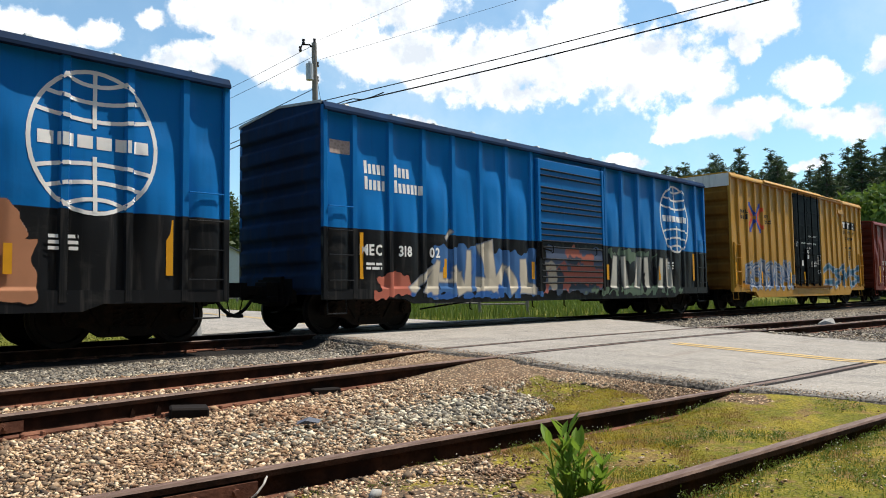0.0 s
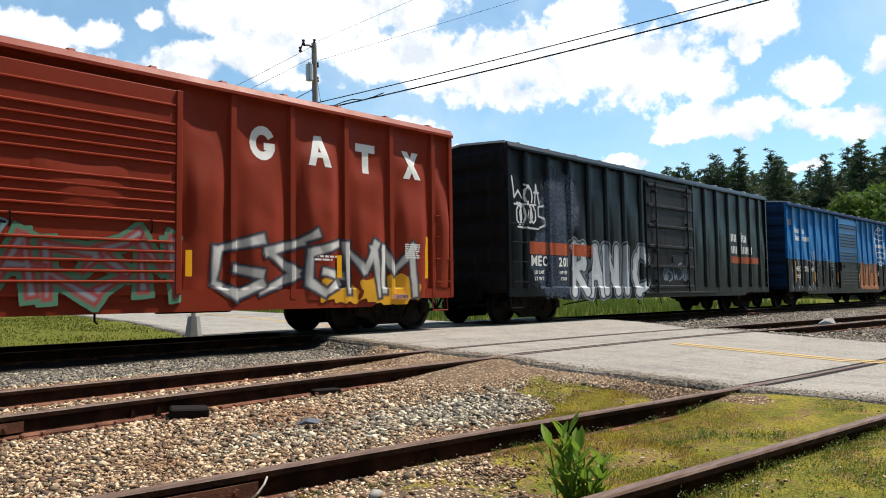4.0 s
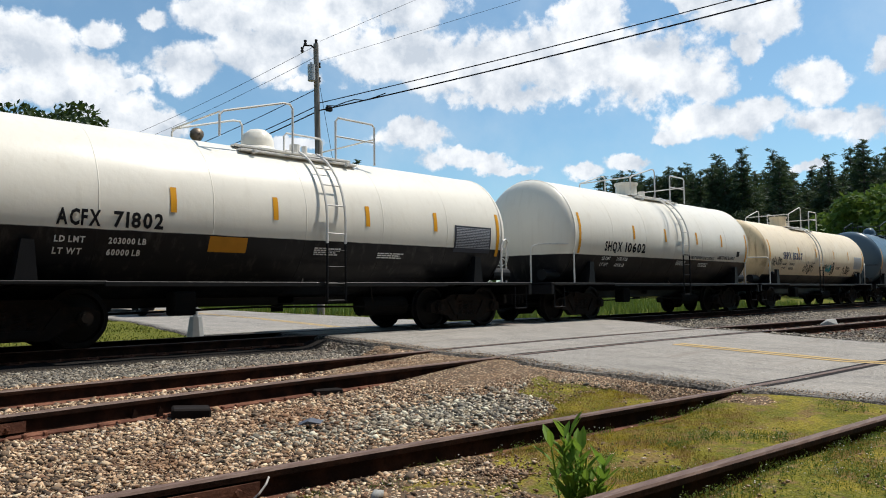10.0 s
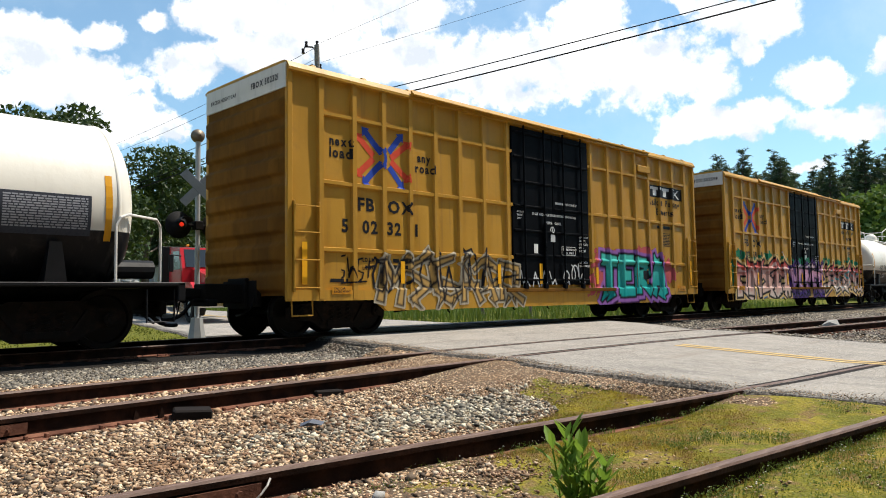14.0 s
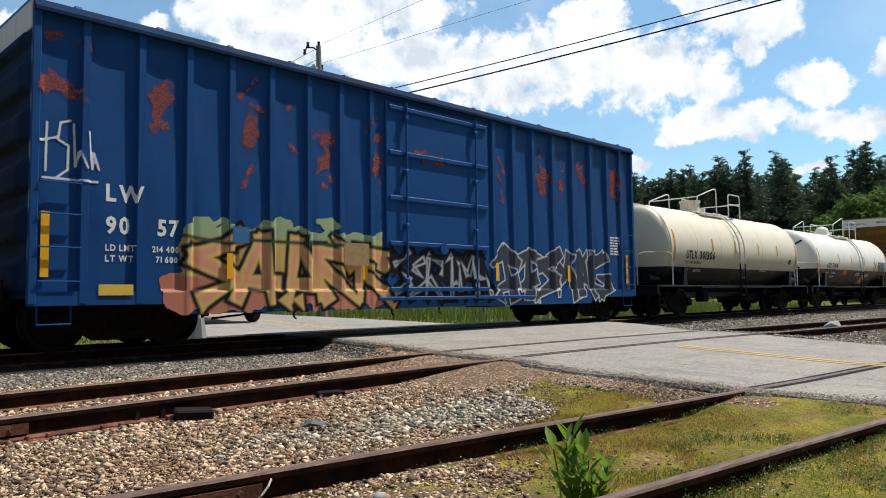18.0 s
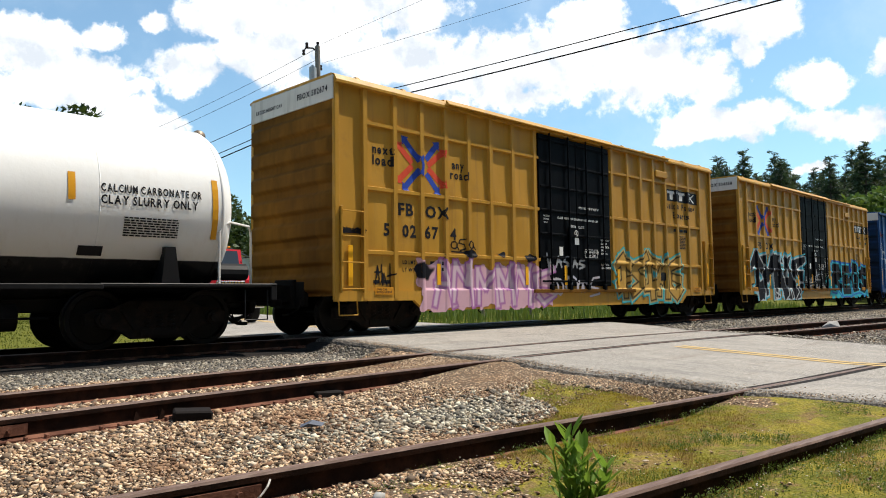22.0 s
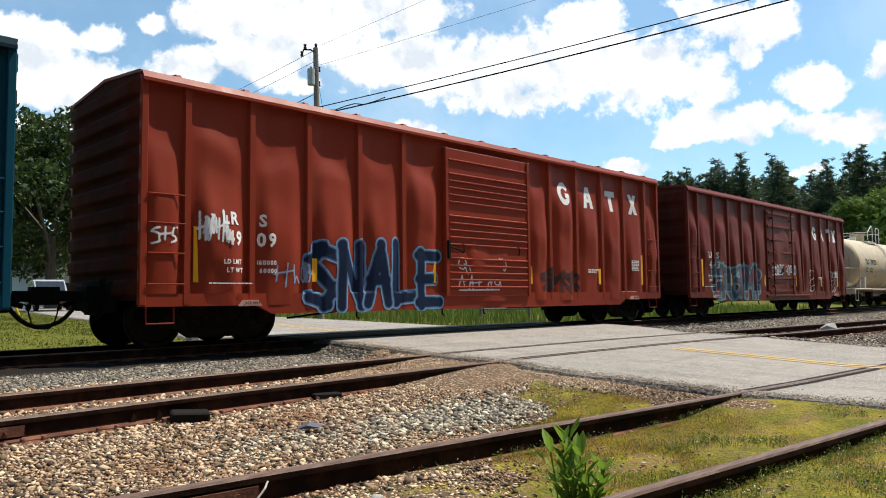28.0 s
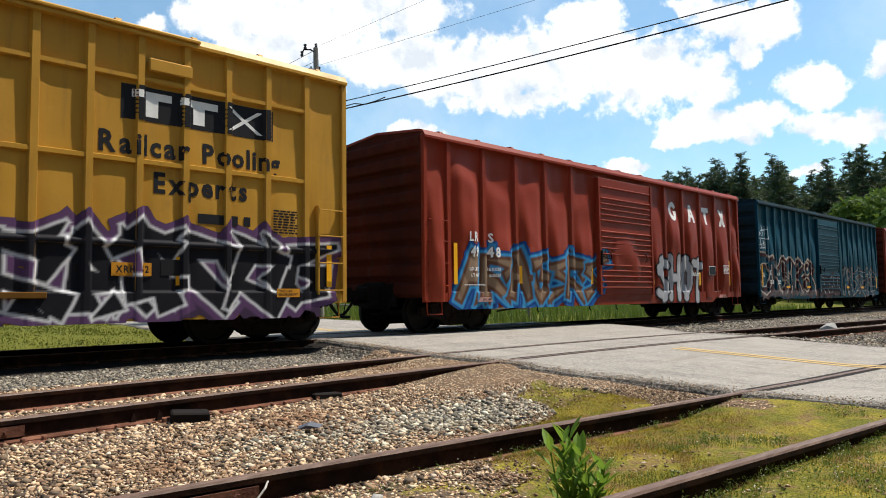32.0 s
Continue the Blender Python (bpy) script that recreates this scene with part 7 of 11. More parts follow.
def globe(car, u, z, r, rz, half, mat):
    """A round white emblem: ring, bowed lines and a middle bar."""
    w = 0.03
    layer = iter(range(99))
    x = u - half

    def ribbon(name, pts, lab=""):
        vs = []
        for i, p in enumerate(pts):
            a, b = pts[max(i - 1, 0)], pts[min(i + 1, len(pts) - 1)]
            d = Vector((b[0] - a[0], b[1] - a[1])).normalized()
            vs += [(p[0] - d.y * w, p[1] + d.x * w), (p[0] + d.y * w, p[1] - d.x * w)]
        painted(car, name, vs, [(2 * i, 2 * i + 1, 2 * i + 3, 2 * i + 2) for i in range(len(pts) - 1)], mat, lab, 0.004 + 0.0006 * next(layer))

    ribbon("emblem_ring", [(x + r * math.cos(a), z + rz * math.sin(a)) for a in np.linspace(0, 2 * math.pi, 41)], "round white emblem of bowed lines")
    for s in (-1, 1):
        for f in (0.36, 0.62, 0.86):
            zz = z + s * rz * f
            hw = r * math.sqrt(max(0, 1 - f * f)) * 0.98
            ribbon("emblem_line", [(x + hw * t, zz + s * rz * 0.10 * (t * t - 0.6)) for t in np.linspace(-1, 1, 11)])
    for s in (-1, 1):
        for k in (0.0,):
            ribbon("emblem_line", [(x + k * r * math.sqrt(1 - t * t), z + s * rz * t) for t in np.linspace(0.2, 0.985, 9)])
    for f in (-0.75, -0.45, -0.15, 0.15, 0.45, 0.75):
        painted(car, "emblem_bar", [(x + r * (f - 0.12), z - rz * 0.09), (x + r * (f + 0.12), z - rz * 0.09), (x + r * (f + 0.12), z + rz * 0.09), (x + r * (f - 0.12), z + rz * 0.09)], [(0, 1, 2, 3)], mat)


WHT, BLK = (0.62, 0.63, 0.64), (0.012, 0.012, 0.016)


def red_car(i, seed, mat, marks, lab, kind="corr", **kw):
    js, mid = joined(i)
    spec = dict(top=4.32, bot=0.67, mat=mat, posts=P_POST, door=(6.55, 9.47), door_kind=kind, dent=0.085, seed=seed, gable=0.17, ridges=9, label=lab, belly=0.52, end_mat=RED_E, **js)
    spec.update(kw)
    car, depth, half = box_car(spec)
    block_mark(car, (12.15, 13.1, 13.95, 14.75) if i == 19 else (11.0, 12.15, 13.3, 14.5), 3.42, 0.58, half, WHITE)
    letter(car, "LR", 1.32 - half, 2.02, 0.2, WHITE, "white stencilled owner's code")
    letter(car, "S", 2.06 - half, 2.02, 0.2, WHITE, "white stencilled owner's code")
    letter(car, marks[:2], 1.38 - half, 1.68, 0.22, WHITE, "white stencilled car number")
    letter(car, marks[2:], 2.02 - half, 1.68, 0.22, WHITE, "white stencilled car number")
    letter(car, "LD LMT", 1.34 - half, 1.36, 0.075, WHITE)
    letter(car, "160000", 2.03 - half, 1.36, 0.075, WHITE)
    letter(car, "LT WT", 1.40 - half, 1.22, 0.075, WHITE)
    letter(car, "60000", 2.07 - half, 1.22, 0.075, WHITE)
    bars(car, [0.8], 1.1 - half, 1.03, 0.018, WHITE)
    bars(car, [0.42, 0.42, 0.4, 0.42, 0.35, 0.4, 0.42], 14.2 - half, 1.75, 0.026, WHITE)
    letter(car, "2 INCH HF COMP SHOES", 13.7 - half, 0.84, 0.05, WHITE, "small white stencilled words", off=0.05)
    if i == 22:
        patch(car, "test_panel", 13.17 - half, 13.65 - half, 1.42, 1.72, WHITE, "black test panel in a white frame", off=0.012)
        patch(car, "test_panel", 13.19 - half, 13.63 - half, 1.44, 1.70, BLACK, "", off=0.018)
    bars(car, [0.5, 0.4], 12.0 - half, 1.45, 0.035, WHITE)
    for u in (1.85, L_of(i) - 1.6):
        part("jack_pad", Geo().prism([(u - half - 0.2, 0.66), (u - half + 0.2, 0.66), (u - half + 0.12, 0.76), (u - half - 0.12, 0.76)], -OUT_Y - 0.10, -OUT_Y + 0.01), flat("pink_primer", (0.5, 0.28, 0.24)), car)
        letter(car, "JACK HERE", u - half - 0.15, 0.69, 0.045, RAILB, "small dark words on the jacking pad", 0.8, y=-OUT_Y - 0.106, fit=0.30)
    enlist(car, mid)
    return car, depth, half


def L_of(i):
    return BODIES[i][1] - BODIES[i][0]


FRESH = 10  # the car whose number was painted again over its tags


def ttx_car(i, seed, number, lab, mat=YEL, big=False, **kw):
    js, mid = joined(i)
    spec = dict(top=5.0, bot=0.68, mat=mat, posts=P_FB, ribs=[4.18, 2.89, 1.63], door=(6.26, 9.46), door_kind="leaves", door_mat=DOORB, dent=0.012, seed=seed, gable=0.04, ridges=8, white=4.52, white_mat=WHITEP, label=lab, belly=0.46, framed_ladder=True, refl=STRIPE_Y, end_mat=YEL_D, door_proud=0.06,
                reflect=[(0.37, 0.98, 1.75), (2.75, 1.0, 1.45), (5.75, 1.0, 1.45), (7.3, 1.0, 1.5), (9.85, 1.0, 1.45), (12.6, 1.0, 1.45), (L_of(i) - 0.38, 0.98, 1.75)], **js)
    spec.update(kw)
    car, depth, half = box_car(spec)
    o = 0.045
    blue, redm = flat("emblem_blue", (0.03, 0.07, 0.38), rough=0.5), flat("emblem_red", (0.62, 0.075, 0.035), rough=0.5)
    # crossed arrows between the upper ribs
    cx, cz = 2.28 - half, 3.50
    for k, (m, ax, az, ex, ez) in enumerate(((blue, 0.06, 0.10, 0.44, 0.47), (redm, 0.20, 0.03, 0.60, 0.33))):
        for dx in (-1, 1):
            for sgn in (1, -1):
                sx = -0.10 if dx < 0 and k else 0.0
                p, q = Vector((cx + dx * ax + sx * 0.5 + (0.09 if dx > 0 and not k else 0.0), cz + sgn * (az + (0.05 if dx > 0 and not k else 0.0)))), Vector((cx + dx * ex, cz + sgn * ez))
                d = (q - p).normalized()
                n = Vector((-d.y, d.x)) * 0.066
                t = q + d * 0.15
                place = [tuple(c) for c in (p - n, q - n, q + n, p + n, q - n * 1.9, t, q + n * 1.9)]
                painted(car, "emblem_arrow", place, [(0, 1, 2, 3), (4, 5, 6)], m, "painted crossed arrows emblem", 0.003 + 0.0004 * (4 * k + 2 * (sgn > 0) + (dx > 0)))
    # the round blue turn that joins the two left-hand arrows
    ring = [(cx - 0.20 + r * math.cos(a), cz + r * math.sin(a)) for a in np.linspace(-0.85, 0.85, 13) for r in (0.17, 0.30)]
    painted(car, "emblem_turn", ring, [(2 * i, 2 * i + 1, 2 * i + 3, 2 * i + 2) for i in range(12)], blue, "", 0.0066)
    for txt, u, z, h in (("next", 0.96, 3.62, 0.17), ("load", 0.96, 3.39, 0.19), ("any", 3.22, 3.56, 0.17), ("road", 3.16, 3.33, 0.18)):
        letter(car, txt, u - half, z, h, BLACK, "black painted words", drape=True)
    if number:
        letter(car, "FB", 1.62 - half, 2.42, 0.24, BLACK, "black owner's code", 1.1)
        letter(car, "OX", 2.38 - half, 2.42, 0.24, BLACK, "black owner's code", 1.1)
        for k, (txt, u) in enumerate(((number[0], 1.22), (number[1:3], 1.72), (number[3:5], 2.36), (number[5:], 3.12))):
            letter(car, txt, u - half, 1.98, 0.24, BLACK, "black car number", 1.0, drape=True, lift=0.009 if i == FRESH else 0.004)
        for txt, z in (("LD LMT", 1.42), ("LT WT", 1.27)):
            letter(car, txt, 1.72 - half, z, 0.075, BLACK)
        bars(car, [0.42, 0.42], 2.5 - half, 1.42, 0.075, BLACK)
    # lessor's plate at the far end: black field with plain white bars
    u0, u1, zs, hs = (11.66, 14.30, 3.53, 0.54) if big else (13.66, 15.72, 3.64, 0.39) if i == 15 else (12.78, 14.88, 3.66, 0.37)
    patch(car, "sign_field", u0 - half, u1 - half, zs, zs + hs, BLACK, "black sign field with plain white bars", off=o)
    for k, (a, b) in enumerate(((0.06, 0.30), (0.35, 0.60), (0.66, 0.92))):
        a, b = u0 + a * (u1 - u0), u0 + b * (u1 - u0)
        if k == 2:
            for lo, hi in ((a, b), (b, a)):
                w = 0.10 if lo < hi else -0.10
                painted(car, "sign_bar", [(lo - half, zs + hs * 0.14), (lo + w - half, zs + hs * 0.14), (hi - half, zs + hs * 0.87), (hi - w - half, zs + hs * 0.87)], [(0, 1, 2, 3)], WHITE, "", 0.0055 if lo < hi else 0.0065)
            continue
        patch(car, "sign_bar", a - half, b - half, zs + hs * 0.65, zs + hs * 0.87, WHITE, "", off=o + 0.006)
        patch(car, "sign_bar", (a + b) / 2 - 0.10 - half, (a + b) / 2 + 0.10 - half, zs + hs * 0.14, zs + hs * 0.65, WHITE, "", off=o + 0.006)
    split = (("Railcar", 14.02, 3.36, 0.17), ("Pooling", 15.0, 3.36, 0.17), ("Experts", 14.02, 3.10, 0.17))
    for txt, u, z, h in (split if i == 15 else (("Railcar", 11.34, 3.0, 0.31), ("Pooling", 12.98, 3.0, 0.31), ("Experts", 12.17, 2.44, 0.31)) if big else (("Railcar", 12.78, 3.42, 0.185), ("Pooling", 13.82, 3.42, 0.185), ("Experts", 13.2, 3.13, 0.185))):
        letter(car, txt, u - half, z, h, BLACK, "black painted words", drape=True, fit=0.66 if i == 15 else None)
    bars(car, [0.6 if i == 15 else 0.95], (12.9 if big else 15.0 if i == 15 else 13.2) - half, 2.0 if big else 3.12 if i == 15 else 2.70, 0.16 if big else 0.09, BLACK, "black bars of an illegible line")
    bars(car, [0.5, 0.5, 0.5, 0.45, 0.45, 0.5, 0.5, 0.45, 0.5], (14.3 if big else 13.5) - half, 2.3 if big else 2.55, 0.028, BLACK)
    bars(car, [0.42], 0.95 - half, 1.02, 0.07, BLACK)
    patch(car, "notice_plate", 0.95 - half, 1.42 - half, 0.80, 0.95, flat("orange_notice", (0.55, 0.24, 0.02)), "orange notice plate", off=0.06)
    patch(car, "notice_plate", 14.35 - half, 14.82 - half, 0.80, 0.95, flat("orange_notice", (0.55, 0.24, 0.02)), "orange notice plate", off=0.06)
    for a in (0.99, 14.39):
        for txt, z in (("THIS CAR", 0.885), ("EXCESS HEIGHT", 0.83)):
            letter(car, txt, a - half, z, 0.036, BLACK, "small black words on the notice plate", y=-(SHEET_Y + 0.072 + sheet_out(car, a - half, a + 0.4 - half, 0.8, 0.95)), fit=0.26 if "T" == txt[0] else 0.38)
    patch(car, "test_panel", 12.3 - half, 12.75 - half, 1.15, 1.4, BLACK, "black test-date panel")
    if i == 23:
        patch(car, "notice_plate", 11.55 - half, 12.15 - half, 1.14, 1.34, flat("orange_notice", (0.55, 0.24, 0.02)), "orange plate with black letters", off=0.02)
        letter(car, "XRH-52", 11.6 - half, 1.19, 0.10, BLACK, "black letters on an orange plate", y=-(SHEET_Y + 0.034 + sheet_out(car, 11.5 - half, 12.2 - half, 1.1, 1.4)), fit=0.5)
    elif number:
        letter(car, "XNH51", 11.75 - half, 1.22, 0.11, BLACK, "black stencilled letters", drape=True)
        letter(car, "M", 12.85 - half, 1.22, 0.11, BLACK, "black stencilled letters", drape=True)
    face = -(SHEET_Y + 0.054)
    for txt, u, z, h in (("OPENING W 10'-0\" H 12'-4\"", 7.95, 3.02, 0.055), ("CLOSE AND LOCK DOORS BEFORE MOVING CAR", 7.0, 2.70, 0.055), ("OPEN", 7.58, 2.50, 0.06), ("CLOSE", 7.92, 2.50, 0.06), ("STANDARD CAR", 8.25, 1.86, 0.052), ("SEAL ONLY", 8.32, 1.77, 0.052),
                         ("IMPORTANT", 8.98, 2.20, 0.05), ("DO NOT", 8.98, 2.11, 0.05), ("LUBRICATE", 8.98, 2.02, 0.05), ("DOOR", 8.98, 1.93, 0.05), ("ROLLERS", 8.98, 1.84, 0.05), ("LATCH TO", 8.98, 1.54, 0.05), ("CLOSE DOOR", 8.98, 1.45, 0.05), ("SECURITY", 6.42, 2.72, 0.04), ("DEVICE", 6.42, 2.64, 0.04), ("ONLY", 6.42, 2.56, 0.04)):
        letter(car, txt, u - half, z, h, WHITE, "white stencilled words on the door", y=face)
    frame_ = Geo()
    for a, b, c, d in ((8.20, 8.80, 1.945, 1.955), (8.20, 8.80, 1.735, 1.745), (8.20, 8.21, 1.745, 1.945), (8.79, 8.80, 1.745, 1.945)):
        frame_.box(a - half, b - half, face - 0.002, face + 0.003, c, d)
    part("stencil_frame", frame_, WHITE, car, "thin white frame round the seal notice")
    ringm = Geo().lathe([(-0.002, 0.062), (-0.004, 0.085), (0.002, 0.085)], 20, "y", (7.82 - half, face, 2.36)).box(7.81 - half, 7.83 - half, face - 0.004, face, 2.31, 2.41)
    part("lock_symbol", ringm, WHITE, car, "round white lock symbol")
    patch(car, "paper_notice", 7.74 - half, 7.92 - half, 2.06, 2.24, flat("pale_sticker", (0.55, 0.56, 0.56)), "pale square sticker", off=0.052)
    patch(car, "paper_notice", 7.05 - half, 7.2 - half, 1.75, 1.98, WHITE, "white paper notice", off=0.052)
    vs, fs, w = words("EXCESS HEIGHT CAR", 0.07, 0.9)
    part("lettering", Geo().add([(-half - 0.036, 1.25 - a, 4.68 + b) for a, b in vs], fs), BLACK, car, "small black words on the end")
    if number:
        vs, fs, w = words("FBOX " + number, 0.11, 0.9)
        part("lettering", Geo().add([(-half - 0.036, -0.30 - a, 4.70 + b) for a, b in vs], fs), BLACK, car, "black car number on the end")
    part("placard_box", Geo().box(12.05 - half, 12.75 - half, -OUT_Y - 0.03, -OUT_Y + 0.03, 4.32, 4.52, 0.015), mat, car)
    enlist(car, mid)
    return car, depth, half


def mec_blue(i, seed, n1, n2, lab):
    js, mid = joined(i)
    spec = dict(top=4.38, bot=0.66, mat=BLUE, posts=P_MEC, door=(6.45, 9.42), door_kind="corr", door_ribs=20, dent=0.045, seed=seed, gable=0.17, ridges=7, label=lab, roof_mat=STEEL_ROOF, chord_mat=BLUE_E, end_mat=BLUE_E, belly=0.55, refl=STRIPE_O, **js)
    car, depth, half = box_car(spec)
    for rows, u, z in (((0.5, 0.5), 1.02, 3.14), ((0.42, 0.74), 1.80, 3.14)):
        for k, w in enumerate(rows):
            x = 0.0
            while x < w - 0.05:
                tall = 0.25 if x == 0 else 0.19
                patch(car, "painted_bar", u + x - half, u + x + 0.075 - half, z - 0.32 * k - 0.01, z - 0.32 * k + tall, WHITE, "plain white painted bar")
                x += 0.11
    patch(car, "flag_decal", 0.2 - half, 0.66 - half, 3.44, 3.7, flat("flag_decal", (0.45, 0.36, 0.32), vary=0.4, scale=20), "small faded striped decal")
    globe(car, 13.72, 3.02, 0.9, 1.05, half, WHITE)
    letter(car, "MEC", 0.86 - half, 1.52, 0.2, WHITE, "white stencilled owner's code", lift=0.012)
    letter(car, n1, 1.86 - half, 1.52, 0.2, WHITE, "white stencilled car number", lift=0.012)
    letter(car, n2, 2.75 - half, 1.52, 0.2, WHITE, "white stencilled car number", lift=0.012)
    bars(car, [0.4, 0.4], 1.0 - half, 1.32, 0.05, WHITE)
    bars(car, [0.4, 0.4, 0.4], 13.1 - half, 1.6, 0.05, WHITE)
    enlist(car, mid)
    return car, depth, half


def tank(i, lab, R, zc, mat, **kw):
    js, mid = joined(i)
    L = js["L"]
    spec = dict(R=R, zc=zc, mat=mat, trim=BLACKT, rail_mat=RAILW, board=1.0, label=lab, **js)
    spec["reflect"] = [(0.22, zc - 0.52, zc + 0.55), (L * 0.27, zc - 0.05, zc + 0.35), (L * 0.44, zc - 0.05, zc + 0.35), (L * 0.63, zc - 0.05, zc + 0.35), (L * 0.80, zc - 0.05, zc + 0.35), (L - 0.15, zc - 0.52, zc + 0.45)]
    spec.update(kw)
    car, half = tank_car(spec)
    enlist(car, mid)
    return car, half, L


def tank_marks(car, half, L, R, zc, code, num, u1, u2, u3, z, h, mat, small=WHITE, panel="dark"):
    w = (u3 - u1 - 0.18) / (len(code) + len(num))
    letter(car, code, u1 - half, z, h, mat, "painted owner's code", 1.0, R, zc, fit=w * len(code))
    letter(car, num, u3 - w * len(num) - half, z, h, mat, "painted car number", 1.0, R, zc, fit=w * len(num))
    for k, (a, b) in enumerate((("LD LMT", "203000 LB"), ("LT WT", "60000 LB"))):
        letter(car, a, u1 - half, z - 0.25 - 0.17 * k, 0.085, small, R=R, zc=zc)
        letter(car, b, u1 + 0.75 - half, z - 0.25 - 0.17 * k, 0.085, small, R=R, zc=zc)
    bars(car, [0.6, 0.6, 0.5, 0.55], L * 0.52 - half, z - 0.2, 0.022, small, R=R, zc=zc)
    bars(car, [0.7, 0.6, 0.65], L * 0.66 - half, z - 0.25, 0.024, small, R=R, zc=zc)
    if panel == "bare":
        return
    if panel == "none":
        patch(car, "test_panel", L - 0.95 - half, L - 0.72 - half, zc - 0.36, zc - 0.18, BLACK, "small black test plate", R=R, zc=zc)
        return
    dark = flat("data_panel", (0.05, 0.055, 0.07), vary=0.3, scale=30) if panel == "dark" else flat("pale_panel", (0.42, 0.44, 0.46), vary=0.3, scale=30)
    patch(car, "test_panel", L - 1.60 - half, L - 0.40 - half, zc - 0.46, zc + 0.12, dark, "table of test dates", R=R, zc=zc)
    bars(car, [1.1] * 13, L - 1.55 - half, zc + 0.06, 0.021, flat("data_rows", (0.36, 0.37, 0.40)), "rows of small illegible dates", R=R + 0.004, zc=zc)


def build_train():
    # 0: dark red boxcar at the head, and the ribbed yellow one
    red_car(0, 40, RED2, "4711", "dark red ribbed steel boxcar")
    car, dp, half = ttx_car(1, 41, "", "yellow ribbed boxcar with a black door and graffiti", ribs=[])
    s = Spray(1.0, 15.2, 0.7, 2.1)
    s.letters(8, 1.2, 5.9, 0.85, 1.75, [((0.30, 0.32, 0.36), 0.16), ((0.05, 0.12, 0.25), 0.09), ((0.5, 0.5, 0.52), 0.035)], seed=4)
    s.letters(4, 9.8, 14.8, 0.85, 1.75, [((0.32, 0.36, 0.42), 0.16), ((0.05, 0.16, 0.26), 0.09)], seed=6)
    s.put(car, dp, half, "grey and blue spray-painted letters")
    # 2, 3: sky-blue pair with black skirts
    car, dp, half = mec_blue(2, 51, "318", "02", "sky-blue boxcar with a black skirt and white round emblem")
    s = Spray(1.2, 14.6, 0.62, 2.15)
    s.box((0.10, 0.13, 0.20), 6.7, 9.3, 0.8, 1.9)
    cream, deep = (0.50, 0.45, 0.36), (0.03, 0.10, 0.30)
    s.box((0.05, 0.13, 0.30), 2.9, 6.5, 0.70, 1.75, 0.10)
    s.blob((0.42, 0.13, 0.09), [(1.75, 0.95, 0.45, 0.28), (1.3, 0.75, 0.5, 0.10)], 0.06)
    # broad wedges of cream over blue
    wedges = [(2.2, 0.8, 2.9, 1.35, 0.10, 0.03), (2.75, 0.72, 3.0, 1.45, 0.22, 0.05), (3.0, 1.10, 3.7, 1.10, 0.10, 0.12), (3.5, 1.35, 3.75, 0.75, 0.06, 0.16), (3.9, 0.8, 3.95, 1.7, 0.12, 0.06), (4.5, 1.9, 4.75, 1.0, 0.26, 0.14), (4.2, 0.95, 5.0, 0.95, 0.16, 0.12), (4.8, 0.75, 5.2, 1.40, 0.20, 0.06), (5.3, 1.35, 5.6, 0.80, 0.08, 0.20), (5.9, 1.55, 5.95, 0.75, 0.12, 0.20), (5.9, 0.9, 6.4, 0.8, 0.16, 0.10), (3.3, 2.05, 3.35, 2.0, 0.13, 0.13)]
    s.lay(s.soft(s.slabs(wedges), 0.025), (0.10, 0.13, 0.20))
    s.lay(s.soft(s.slabs(wedges), 0.0), cream)
    s.blob(deep, [(3.3, 1.32, 0.14, 0.2), (4.15, 1.35, 0.12, 0.22), (5.05, 0.78, 0.1, 0.14), (5.72, 0.85, 0.09, 0.3), (3.2, 0.70, 0.6, 0.06), (4.4, 0.70, 0.5, 0.05)], 0.05)
    s.box((0.40, 0.13, 0.10), 6.75, 9.3, 0.85, 1.45, 0.12)
    s.blob((0.42, 0.14, 0.10), [(7.9, 1.75, 0.35, 0.16), (8.6, 1.55, 0.3, 0.2)], 0.06)
    s.blob((0.05, 0.07, 0.10), [(7.9, 1.55, 0.25, 0.12), (8.3, 0.85, 0.7, 0.14), (7.3, 1.0, 0.2, 0.3)], 0.06)
    s.blob(cream, [(7.0, 1.1, 0.16, 0.3), (6.9, 1.45, 0.2, 0.12)], 0.06)
    s.blob((0.12, 0.17, 0.12), [(11.2, 0.8, 1.9, 0.16), (10.9, 1.8, 1.1, 0.14)], 0.08)
    tall = [(u, 0.85, u + d, 1.75, 0.15, 0.10) for u, d in ((9.95, 0.1), (10.6, -0.1), (11.2, 0.15), (11.8, -0.05), (12.6, 0.1), (13.2, -0.1))]
    s.lay(s.soft(s.slabs(tall), 0.04), (0.05, 0.06, 0.07))
    s.lay(s.soft(s.slabs(tall), 0.0), (0.55, 0.53, 0.46))
    s.blob(BLK, [(10.3, 1.2, 0.08, 0.3), (11.6, 1.0, 0.10, 0.25), (12.2, 1.3, 0.18, 0.35), (12.9, 1.0, 0.08, 0.2)], 0.06)
    s.put(car, dp, half, "cream, blue and red spray-painted letters along the skirt")
    car, dp, half = mec_blue(3, 52, "320", "44", "sky-blue boxcar with a black skirt and a peach-coloured tag")
    s = Spray(0.1, 13.2, 0.62, 2.4)
    s.box((0.43, 0.20, 0.11), 9.95, 12.95, 0.72, 1.55)
    s.blob((0.43, 0.20, 0.11), [(10.3, 1.7, 0.35, 0.4), (11.3, 1.75, 0.45, 0.3), (12.4, 1.7, 0.4, 0.35)], 0.06)
